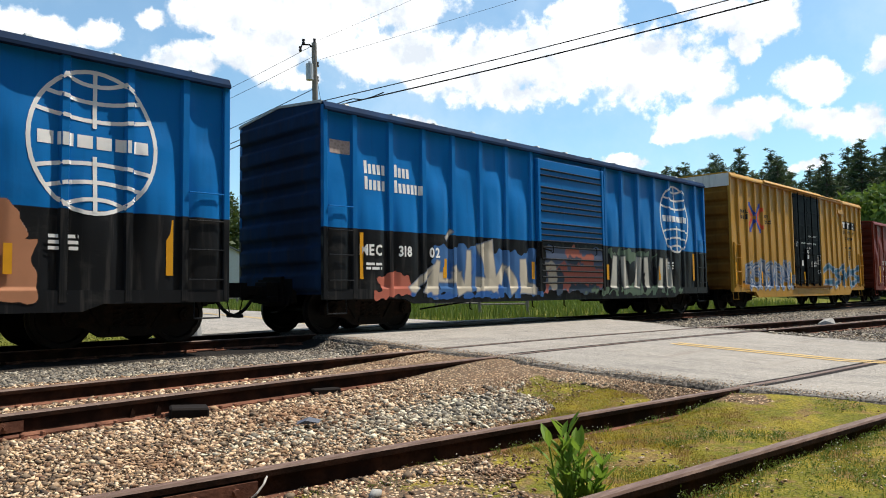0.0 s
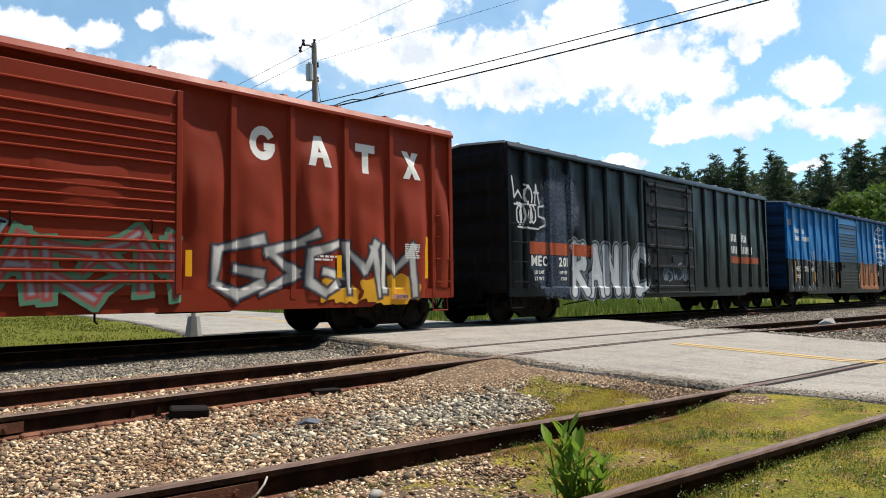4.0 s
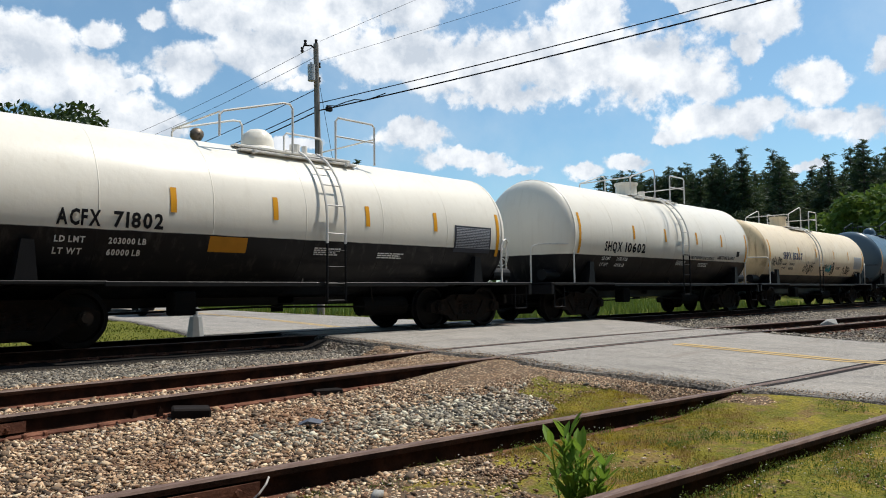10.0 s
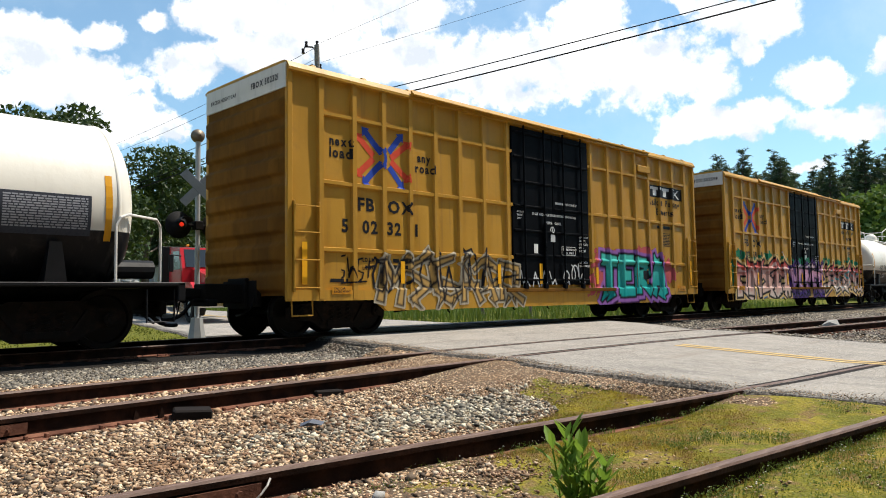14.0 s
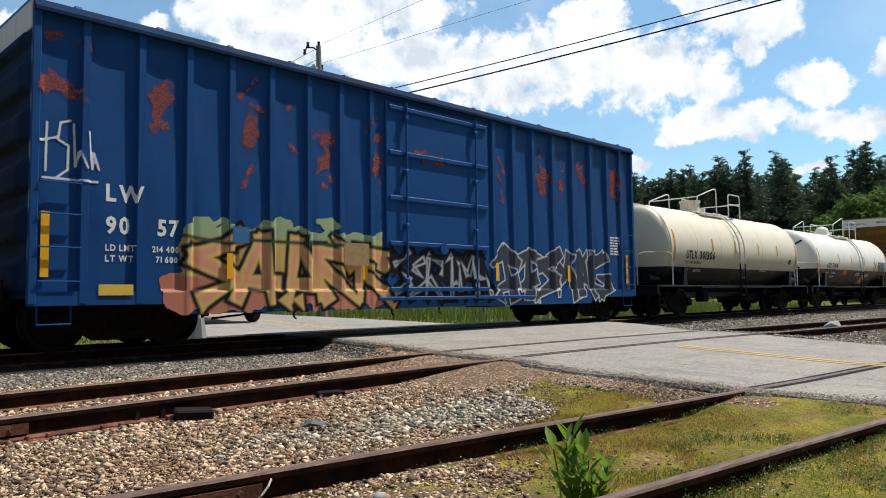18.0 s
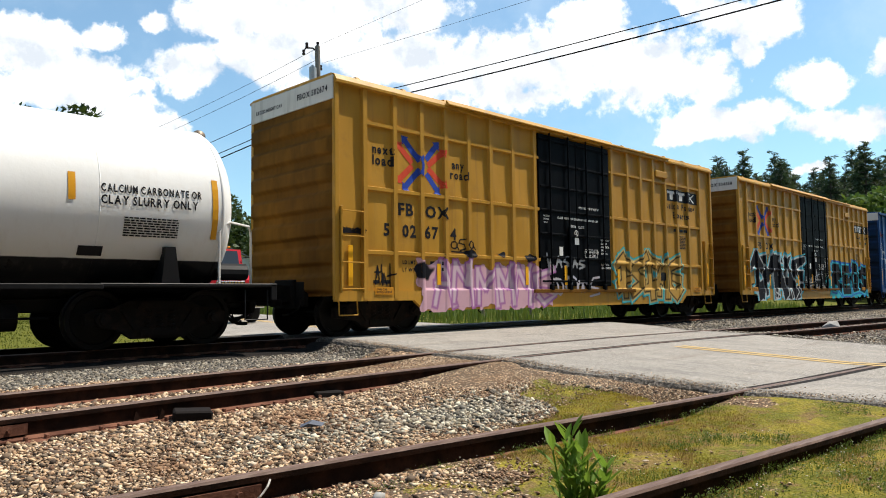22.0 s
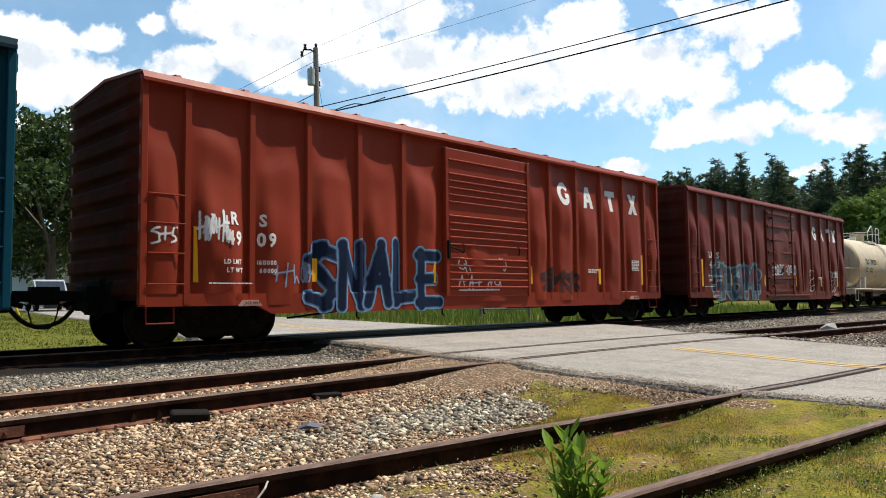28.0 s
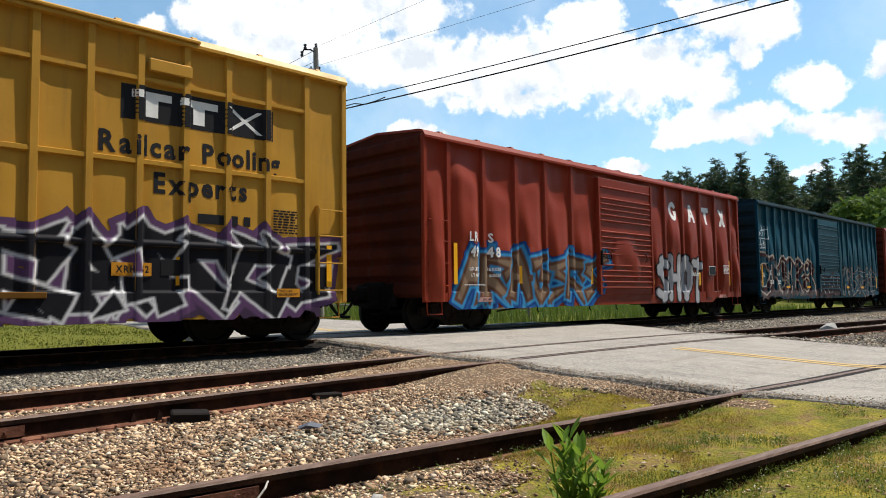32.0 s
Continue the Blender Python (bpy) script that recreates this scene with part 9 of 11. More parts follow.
    s.letters(4, 6.6, 8.9, 0.75, 1.2, [((0.45, 0.42, 0.46), 0.03)], seed=60, lean=0.4, jump=0.3)
    s.letters(3, 3.1, 3.9, 1.75, 2.05, [(BLK, 0.013)], seed=94, lean=0.3)
    s.letters(3, 0.95, 1.5, 0.95, 1.4, [(BLK, 0.013)], seed=95, lean=0.4)
    s.put(car, dp, half, "pink block tag and cyan-edged letters")
    # 17, 18: tank cars
    car, half, L = tank(17, "clean white tank car with a narrow black belly", 1.5, 2.25, T_WHITE2, lad=6.49, trim=BLACKT)
    letter(car, "WFRX", 1.22 - half, 1.92, 0.24, WHITE, "white owner's code on a black field", 1.0, 1.512, 2.25, fit=0.82)
    letter(car, "116262", 2.36 - half, 1.92, 0.24, WHITE, "white car number on a black field", 1.0, 1.512, 2.25, fit=0.86)
    patch(car, "sign_field", 1.1 - half, 3.35 - half, 1.86, 2.22, BLACK, "black sign field", R=1.5, zc=2.25)
    letter(car, "THE TANK CAR PEOPLE", 1.12 - half, 1.68, 0.085, BLACK, "black painted words", R=1.5, zc=2.25)
    letter(car, "LD LMT 225200 LB 102 150 KG", 1.10 - half, 1.52, 0.085, BLACK, R=1.5, zc=2.25)
    letter(car, "LT WT  60800 LB  27 550 KG", 1.10 - half, 1.40, 0.08, BLACK, R=1.5, zc=2.25)
    letter(car, "CALCIUM CARBONATE OR", 9.85 - half, 2.36, 0.115, BLACK, "black stencilled words", 0.62, R=1.5, zc=2.25)
    letter(car, "CLAY SLURRY ONLY", 9.85 - half, 2.18, 0.125, BLACK, "black stencilled words", 0.72, R=1.5, zc=2.25)
    bars(car, [0.85] * 8, 10.2 - half, 1.98, 0.022, BLACK, "rows of small illegible dates", R=1.5, zc=2.25)
    bars(car, [0.7, 0.7, 0.55], 7.3 - half, 1.75, 0.045, BLACK, R=1.5, zc=2.25)
    patch(car, "test_panel", 9.6 - half, 9.95 - half, 1.42, 1.56, BLACK, "small black panel", R=1.5, zc=2.25)
    car, half, L = tank(18, "ivory tank car streaked with black and rust stains", 1.48, 2.22, T_DIRTY, lad=5.13, plat=(-1.08, 1.08), drum_at=0.42, trim=paint("stained_ivory_frame", (0.62, 0.55, 0.44), dirt=0.5, rust=0.2), plat_mat=RAILW, reflect=[(0.22, 1.70, 2.77)] + [(L_of(18) * f, 2.16, 2.58) for f in (0.294, 0.54, 0.707, 0.857)] + [(L_of(18) - 0.15, 1.70, 2.67)])
    tank_marks(car, half, L, 1.48, 2.22, "TILX", "150320", 1.08, 1.88, 2.98, 2.26, 0.26, BLACK, BLACK, panel="bare")
    patch(car, "test_panel", L * 0.808 - half, L * 0.846 - half, 1.98, 2.26, WHITE, "black test panel in a white frame", R=1.48, zc=2.22)
    patch(car, "test_panel", L * 0.811 - half, L * 0.843 - half, 2.00, 2.24, BLACK, "", R=1.484, zc=2.22)
    patch(car, "placard", L * 0.872 - half, L * 0.905 - half, 2.22, 2.62, flat("bleached_placard", (0.62, 0.58, 0.48), vary=0.2, scale=12), "bleached paper placard", R=1.48, zc=2.22)
    bars(car, [0.4, 0.34, 0.36], L * 0.88 - half, 1.98, 0.03, BLACK, R=1.48, zc=2.22)
    bars(car, [0.42] * 8, L * 0.935 - half, 2.40, 0.02, flat("data_rows", (0.36, 0.37, 0.40)), "rows of small illegible dates", R=1.48, zc=2.22)
    s = Spray(0.6, L - 0.5, 1.0, 3.62)
    for f, z1, z0, w in ((0.07, 3.40, 2.70, 0.02), (0.14, 3.5, 3.0, 0.03), (0.215, 3.3, 2.9, 0.02), (0.28, 3.45, 2.8, 0.015), (0.335, 3.40, 2.85, 0.035), (0.343, 3.1, 2.6, 0.015), (0.48, 3.3, 3.0, 0.012), (0.582, 3.50, 3.1, 0.035), (0.588, 3.0, 2.3, 0.02), (0.612, 3.1, 2.8, 0.015), (0.664, 3.48, 3.0, 0.03), (0.703, 3.50, 2.2, 0.015), (0.712, 3.2, 1.5, 0.03), (0.752, 3.45, 3.15, 0.012), (0.80, 3.5, 2.95, 0.045), (0.845, 3.4, 3.0, 0.012), (0.90, 3.4, 2.6, 0.02), (0.25, 1.9, 1.3, 0.02), (0.45, 2.0, 1.5, 0.012), (0.62, 1.7, 1.2, 0.02)):
        s.lines((0.15, 0.125, 0.095), [[(L * f, z1), (L * f + 0.03, (z0 + z1) / 2), (L * f + 0.01, z0)]], w)
    s.a *= 0.42 + 0.3 * soft_noise(s.U, s.Z, 3.0, 1.0)
    s.blob((0.52, 0.30, 0.09), [(L * 0.636, 3.05, 0.30, 0.50)], 0.08, cover=0.35)
    s.blob((0.50, 0.18, 0.03), [(L * 0.642, 2.95, 0.10, 0.30)], 0.05, cover=0.65)
    s.put(car, None, half, "black drip streaks and an orange rust stain", R=1.48, zc=2.22, name="stain")
    # 19, 20: red boxcars
    car, dp, half = red_car(19, 76, RED2, "4313", "dull red boxcar with a broad ribbed door and white tags", "plug", top=4.34, door_bars=7, gable=0.08, ridges=6)
    s = Spray(0.5, 15.6, 0.55, 2.4)
    s.letters(6, 1.7, 5.6, 0.66, 1.75, [((0.16, 0.26, 0.30), 0.20), ((0.06, 0.10, 0.13), 0.12), ((0.22, 0.09, 0.10), 0.04)], seed=61)
    s.letters(5, 6.8, 8.1, 1.55, 1.95, [(WHT, 0.02)], seed=62, lean=0.4)
    s.letters(5, 8.25, 9.4, 1.55, 1.95, [(WHT, 0.013)], seed=63, lean=0.4)
    for u, z in ((11.0, 1.0), (13.85, 0.95)):
        for k in range(3):
            s.lines(WHT, [[(u + 0.10 * k + 0.045 * q + 0.13 * math.sin(q * 1.25 + k), z + 0.33 * (2 - k) + 0.15 * math.cos(q * 1.25)) for q in range(12)]], 0.014)
    s.put(car, dp, half, "thin white tags and dark teal letters")
    car, dp, half = red_car(20, 77, RED, "4909", "oxide-red ribbed boxcar with a navy and light blue tag")
    s = Spray(0.1, 15.6, 0.5, 2.6)
    s.letters("SNALE", 3.0, 6.4, 0.62, 1.76, [((0.16, 0.30, 0.50), 0.30), ((0.010, 0.018, 0.045), 0.25)], seed=66, lean=0.1, plump=True)
    s.letters(5, 6.9, 8.6, 1.30, 1.62, [(WHT, 0.013)], seed=67, lean=0.3)
    s.letters(5, 6.9, 8.4, 0.95, 1.22, [(WHT, 0.013)], seed=68, lean=0.3)
    s.letters(4, 9.9, 11.6, 0.9, 1.4, [((0.06, 0.03, 0.03), 0.07)], seed=69)
    s.letters(4, 2.3, 3.1, 1.0, 1.4, [((0.25, 0.30, 0.42), 0.013)], seed=70, lean=0.3)
    s.letters(6, 0.9, 1.5, 1.75, 2.2, [(WHT, 0.013)], seed=71, lean=0.5, jump=0.5)
    s.letters(3, 0.15, 0.6, 1.66, 1.9, [(WHT, 0.013)], seed=72, lean=0.3)
    s.put(car, dp, half, "navy letters edged in light blue, with white scrawls")
    # 21: dark teal boxcar
    js, mid = joined(21)
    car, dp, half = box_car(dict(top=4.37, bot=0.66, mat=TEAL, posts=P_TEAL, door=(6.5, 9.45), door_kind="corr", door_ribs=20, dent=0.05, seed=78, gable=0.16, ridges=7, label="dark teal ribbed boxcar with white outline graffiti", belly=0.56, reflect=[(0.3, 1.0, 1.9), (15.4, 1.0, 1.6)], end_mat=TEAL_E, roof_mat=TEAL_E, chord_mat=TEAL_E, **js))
    for u in (2.85, 5.2, 10.6, 12.9):
        patch(car, "reflector", u - half - 0.2, u - half + 0.2, 1.0, 1.09, STRIPE_Y, "orange-yellow reflective strip", off=0.07)
    letter(car, "33", 1.02 - half, 1.5, 0.2, WHITE, "white stencilled car number")
    letter(car, "35", 1.78 - half, 1.5, 0.2, WHITE, "white stencilled car number")
    bars(car, [0.35, 0.35], 1.05 - half, 1.25, 0.05, WHITE)
    bars(car, [0.3, 0.3], 1.85 - half, 1.25, 0.05, WHITE)
    enlist(car, mid)
    s = Spray(0.05, 15.6, 0.5, 3.6)
    tan = (0.52, 0.45, 0.38)
    s.box((0.07, 0.05, 0.055), 0.3, 9.4, 0.68, 0.98, 0.12)
    def hoop(u, z, r, e=1.0):
        return [(u + r * e * math.cos(a), z + r * math.sin(a)) for a in np.linspace(0.3, 6.4, 15)]
    crest = [(0.05, 2.38), (0.7, 2.36), (0.95, 2.18), (1.3, 2.30), (1.5, 2.1), (1.7, 1.74), (1.9, 1.9), (2.1, 2.2), (2.45, 2.3), (2.75, 2.15), (3.1, 2.3), (3.4, 2.2), (3.7, 2.0), (4.1, 2.3), (4.4, 2.05), (4.8, 2.0), (5.2, 2.25), (5.6, 2.15), (5.75, 1.85), (5.6, 1.6), (5.85, 1.35), (6.15, 1.1), (6.1, 0.7)]
    runs = [hoop(0.45, 1.5, 0.46), [(0.05, 0.9), (0.6, 0.72), (1.0, 0.9), (1.25, 1.3), (1.2, 1.9)], [(1.55, 1.5), (1.9, 1.15), (2.2, 0.8), (2.5, 1.2), (2.62, 1.9), (2.38, 2.1), (2.25, 1.7), (2.4, 1.3)], [(3.3, 2.05), (3.2, 1.6), (3.35, 1.2), (3.2, 0.8)],
            [(3.7, 1.0), (3.8, 1.5), (4.0, 2.0)], [(3.8, 1.5), (4.4, 1.95)], [(3.9, 1.4), (4.2, 1.2), (4.55, 0.8)], hoop(5.1, 1.82, 0.27, 1.2), hoop(5.02, 1.15, 0.30, 1.25), [(4.4, 1.5), (4.75, 1.6), (4.6, 1.2)], [(2.75, 0.8), (3.0, 1.1), (2.95, 1.7)]]
    s.lines((0.055, 0.016, 0.018), [[(a + 0.10, b - 0.09) for a, b in q] for q in [crest] + runs], 0.085)
    s.blob((0.30, 0.31, 0.30), [(1.7, 2.02, 0.15, 0.16), (1.62, 1.75, 0.12, 0.2), (2.7, 0.76, 0.5, 0.08), (0.8, 0.74, 0.5, 0.07), (4.6, 0.74, 0.6, 0.07), (0.95, 2.02, 0.07, 0.12)], 0.08, 0.4)
    s.lines(tan, [crest], 0.036)
    s.lines(tan, runs, 0.027)
    s.blob(tan, [(0.45, 1.5, 0.10, 0.10), (5.1, 1.80, 0.09, 0.08), (5.0, 1.2, 0.06, 0.08)], 0.03)
    for u, z in ((0.62, 1.95), (1.85, 1.62), (2.45, 1.62), (3.1, 1.0), (4.9, 1.0), (5.9, 1.7), (2.0, 0.95), (3.55, 1.2)):
        s.blob(tan, [(u + 0.07 * i, z + 0.06 * ((i * 2) % 3), 0.02, 0.02) for i in range(4)], 0.012)
    s.lines(tan, [[(2.85 + 0.05 * math.cos(a), 1.4 + 0.05 * math.sin(a)), (2.85 + 0.22 * math.cos(a), 1.4 + 0.24 * math.sin(a))] for a in np.linspace(0, 5.7, 9)], 0.011)
    s.letters(6, 9.7, 15.0, 0.75, 1.85, [((0.045, 0.04, 0.05), 0.2), (tan, 0.125), ((0.018, 0.07, 0.10), 0.105)], seed=82)
    s.letters(5, 6.6, 9.4, 0.75, 1.6, [((0.05, 0.025, 0.03), 0.14), ((0.50, 0.46, 0.42), 0.025)], seed=83)
    s.letters(4, 0.1, 1.15, 2.95, 3.4, [((0.5, 0.55, 0.58), 0.013)], seed=84, lean=0.4)
    s.letters(3, 0.15, 0.75, 2.55, 2.85, [((0.5, 0.55, 0.58), 0.013)], seed=85, lean=0.4)
    s.put(car, dp, half, "white outline letters over a maroon shadow")
    # 22: red boxcar, 23: yellow boxcar
    car, dp, half = red_car(22, 79, RED, "4948", "oxide-red ribbed boxcar with blue graffiti and silver letters")
    s = Spray(0.1, 15.6, 0.5, 2.1)
    s.letters(7, 1.0, 6.6, 0.68, 1.75, [((0.012, 0.05, 0.20), 0.36), ((0.04, 0.25, 0.50), 0.28), ((0.11, 0.05, 0.03), 0.20), ((0.22, 0.15, 0.10), 0.09)], seed=91, shadow=(0.02, 0.10, 0.30), spikes=6)
    s.letters("SHOT", 9.75, 12.75, 0.62, 1.86, [(BLK, 0.42), ((0.44, 0.44, 0.46), 0.31)], seed=92, plump=True)
    s.put(car, dp, half, "blue letters and silver block letters")
    car, dp, half = ttx_car(23, 80, "503111", "yellow ribbed boxcar with black and white graffiti", big=True)
    s = Spray(9.6, 15.75, 0.44, 2.2)
    s.box((0.05, 0.03, 0.06), 9.7, 15.2, 0.5, 1.1, 0.1)
    s.letters(6, 9.8, 15.3, 0.65, 1.72, [((0.10, 0.05, 0.12), 0.36), ((0.66, 0.66, 0.68), 0.235), (BLK, 0.19)], seed=93, lean=0.3, spikes=10)
    s.put(car, dp, half, "black letters edged in white over a violet shadow")


def motions():
    for car, mid in CARS:
        walk(car, [(t, pose(mid + s, MAIN_Y, 0)) for t, s in ROLLED])
    seen = dict((c, m) for c, m in CARS)
    for ws, car, home in WHEELSETS:
        mid = seen[car]
        t0, t1 = max(0.0, (-12 - mid) / 10.24), min(32.0, (62 - mid) / 10.24)
        rows = []
        t = 0.0
        ts = [0.0] + [q for q in np.arange(t0, t1, 0.06) if q > 0.01 and q < 31.99] + [32.0]
        for q in ts:
            s = float(np.interp(min(max(q, t0), t1), [a for a, _ in ROLLED], [b for _, b in ROLLED]))
            s0 = float(np.interp(t0, [a for a, _ in ROLLED], [b for _, b in ROLLED]))
            m = Matrix.Translation(home) @ Matrix.Rotation((s - s0) / 0.457, 4, "Y")
            rows.append((q, m))
        walk(ws, rows)
    move_vehicles()


# ---- beyond the tracks ----
def leaves_mesh(name, centers, radii, per, size, rng, flat_z=1.0, inner=0.55, thin=0.45, out=0.0):
    """Many small leaf clumps scattered through soft lumps."""
    pts = []
    for c, r in zip(centers, radii):
        n = max(4, int(per * r * r))
        d = rng.normal(size=(n, 3))
        d /= np.linalg.norm(d, axis=1)[:, None]
        rad = rng.uniform(inner, 1.08, n) ** 0.7
        pts.append(np.array(c) + d * (rad * r)[:, None] * np.array([1, 1, flat_z]))
    p = np.concatenate(pts)
    n = len(p)
    s = rng.uniform(0.6, 1.3, n) * size
    a = rng.normal(size=(n, 3))
    if out:
        rad = p * np.array([1, 1, 0.0])
        a = a * (1 - out) + out * 2.2 * rad / (np.linalg.norm(rad, axis=1)[:, None] + 0.1)
    a /= np.linalg.norm(a, axis=1)[:, None]
    b = np.cross(a, rng.normal(size=(n, 3)))
    b /= np.linalg.norm(b, axis=1)[:, None]
    q = np.stack([p - a * s[:, None], p + b * (s * thin)[:, None], p + a * s[:, None], p - b * (s * thin)[:, None]], 1)
    tri = np.array([(0, 1, 2), (0, 2, 3)])
    return tri_mesh(name, q.reshape(-1, 3), (tri[None] + 4 * np.arange(n)[:, None, None]).reshape(-1, 3))


PINE = material("pine_needles", b_leaf, a=(0.016, 0.034, 0.020), b=(0.06, 0.095, 0.048), through=0.25)
BROAD = material("maple_leaves", b_leaf, a=(0.012, 0.028, 0.006), b=(0.042, 0.075, 0.014), through=0.2)
BROAD_L = material("bright_leaves", b_leaf, a=(0.05, 0.10, 0.015), b=(0.12, 0.19, 0.03), through=0.3)
BARK = material("bark", b_bark)


def pine_tree(h, rng, lab="dark green white pine with a ragged crown"):
    t = thing("pine_tree", lab, "tree", "woods beyond the line")
    g = Geo()
    g.cyl((0, 0, -0.6), (0, 0, h * 0.55), h * 0.016, 8, h * 0.010)
    g.cyl((0, 0, h * 0.55), (0.1, 0, h * 0.97), h * 0.010, 7, h * 0.003)
    C, Rr = [], []
    z = h * 0.22
    while z < h * 0.98:
        f = (z - h * 0.22) / (h * 0.76)
        reach = h * 0.24 * (1 - f) ** 1.0 * rng.uniform(0.5, 1.4) + 0.25
        k = int(rng.integers(4, 7)) if f < 0.85 else 3
        a0 = rng.uniform(0, 6.28)
        for j in range(k):
            a = a0 + j * 6.283 / k + rng.uniform(-0.3, 0.3)
            r = reach * rng.uniform(0.6, 1.1)
            tip = (math.cos(a) * r, math.sin(a) * r, z + r * rng.uniform(-0.15, 0.22))
            g.cyl((0, 0, z - 0.1), tip, h * 0.0035, 4, 0.01)
            for w in (0.3, 0.65, 1.0):
                C.append((tip[0] * w + rng.uniform(-0.4, 0.4), tip[1] * w + rng.uniform(-0.4, 0.4), z + (tip[2] - z) * w + rng.uniform(-0.75, 0.75)))
                Rr.append(max(0.4, r * 0.34 * rng.uniform(0.7, 1.4)))
        z += h * rng.uniform(0.032, 0.046)
    C.append((0.1, 0, h * 0.98))
    Rr.append(0.35)
    part("trunk", g, BARK, t)
    part("crown", leaves_mesh("crown", C, Rr, 95, 0.34, rng, 0.55, 0.05, 0.15, 0.5), PINE, t)
    return t


def broad_tree(h, w, rng, mat, lab, per=60, size=0.2, group="trees behind the crossing"):
    t = thing("maple_tree", lab, "tree", group)
    g = Geo()
    g.cyl((0, 0, -0.5), (0, 0, h * 0.35), h * 0.028, 10, h * 0.02)
    C, Rr = [], []
    for j in range(26):
        a, el = rng.uniform(0, 6.283), rng.uniform(0.05, 1.0)
        rr = w * 0.5 * math.sqrt(max(0.05, 1 - (2 * el - 0.75) ** 2 * 0.55)) * rng.uniform(0.35, 0.95)
        c = (math.cos(a) * rr, math.sin(a) * rr, h * (0.24 + 0.66 * el))
        C.append(c)
        Rr.append(w * rng.uniform(0.12, 0.21))
        if j < 12:
            g.cyl((0, 0, h * rng.uniform(0.2, 0.4)), c, h * 0.008, 5, h * 0.002)
    part("trunk", g, BARK, t)
    part("crown", leaves_mesh("crown", C, Rr, per, size, rng, 0.85), mat, t)
    return t


def place(ob, x, y, scale=1.0, turn=0.0):
    ob.matrix_basis = pose(x, y, float(land_z(np.array([x]), np.array([y]))[0]), 0, 0, turn) @ Matrix.Diagonal((scale, scale, scale, 1))


def polar(px, dist):
    """A spot on the ground at that distance along the bearing numbered px across the view."""
    u = (px - 784) / 1296.0
    w = Vector((0.7088 + 0.7054 * u, 0.7054 - 0.7088 * u))
    w = w / w.length
    return w.x * dist, w.y * dist


def build_woods():
    rng = np.random.default_rng(21)
    kinds = [pine_tree(h, rng) for h in (19.5, 17.5, 21.0, 16.0)]
    row = [(1006, 132, 0.62), (1030, 128, 0.72), (1052, 122, 0.78), (1075, 124, 0.74), (1098, 121, 0.86), (1118, 118, 0.95), (1140, 122, 0.92), (1162, 117, 0.92), (1185, 120, 0.98), (1208, 116, 0.96), (1232, 118, 0.96), (1256, 120, 0.93), (1281, 115, 0.97),
           (1303, 119, 0.95), (1322, 112, 1.08), (1344, 117, 0.95), (1366, 121, 0.86), (1388, 110, 1.0), (1412, 117, 0.90), (1436, 122, 0.84), (1458, 113, 0.88), (1476, 108, 0.96), (1500, 113, 0.88), (1520, 116, 0.92), (1538, 104, 1.02), (1562, 108, 0.95), (1590, 104, 1.0), (1610, 100, 1.0), (1630, 96, 0.9), (1375, 130, 0.85), (1450, 130, 0.82), (1290, 132, 0.9), (1200, 134, 0.9), (1510, 130, 0.85), (1110, 134, 0.88), (1245, 134, 0.9), (1155, 134, 0.9), (1335, 132, 0.9), (1415, 132, 0.85), (1480, 128, 0.85), (1550, 122, 0.9)]
    row += [(px, float(rng.uniform(126, 142)), float(rng.uniform(0.98, 1.24)) * min(1.0, 0.62 + (px - 1000) / 320)) for px in range(1004, 1640, 17)]
    row += [(px, float(rng.uniform(112, 124)), float(rng.uniform(0.66, 0.88)) * min(1.0, 0.66 + (px - 1000) / 300)) for px in range(1000, 1640, 15)]
    row += [(px, float(rng.uniform(112, 120)), float(rng.uniform(0.90, 1.02))) for px in range(1092, 1330, 11)]
    first = set()
    for px, dist, s in row:
        x, y = polar(px, dist)
        k = int(rng.integers(0, 4))
        ob = kinds[k] if k not in first else copy_thing(kinds[k], Matrix())
        first.add(k)
        h = (19.5, 17.5, 21.0, 16.0)[k]
        place(ob, x, y, s * 19.0 / h, float(rng.uniform(0, 360)))
    for k in range(4):
        if k not in first:
            x, y = polar(1250 + 30 * k, 130)
            place(kinds[k], x, y, 0.9)
    # brighter broadleaf edge before the pines, and undergrowth
    lows = [broad_tree(9.0, 8.5, rng, BROAD_L, "bright green young maple at the wood's edge", 60, 0.30), broad_tree(8.0, 8.0, rng, BROAD, "dark green broadleaf tree at the wood's edge", 60, 0.30)]
    spots = [(1470, 88, 1.0, 0), (1515, 84, 1.15, 0), (1555, 82, 1.2, 0), (1600, 80, 1.2, 0), (1430, 96, 0.85, 1), (1395, 98, 0.95, 1), (1350, 98, 0.9, 1), (1300, 100, 0.95, 1), (1250, 102, 0.95, 1), (1200, 104, 0.95, 1), (1150, 106, 0.95, 1), (1100, 108, 0.9, 1), (1050, 110, 0.75, 1), (1000, 112, 0.6, 1), (1490, 94, 1.1, 1), (1540, 92, 1.1, 1), (960, 116, 0.55, 1)]
    used = set()
    for px, dist, s, k in spots:
        x, y = polar(px, dist)
        ob = lows[k] if k not in used else copy_thing(lows[k], Matrix())
        used.add(k)
        place(ob, x, y, s, float(rng.uniform(0, 360)))
    # a small pine far off by the pole, and the maples on the other side
    p2 = copy_thing(kinds[1], Matrix())
    x, y = polar(634, 105)
    place(p2, x, y, 1.13)
    x, y = polar(612, 112)
    place(copy_thing(kinds[3], Matrix()), x, y, 1.2)
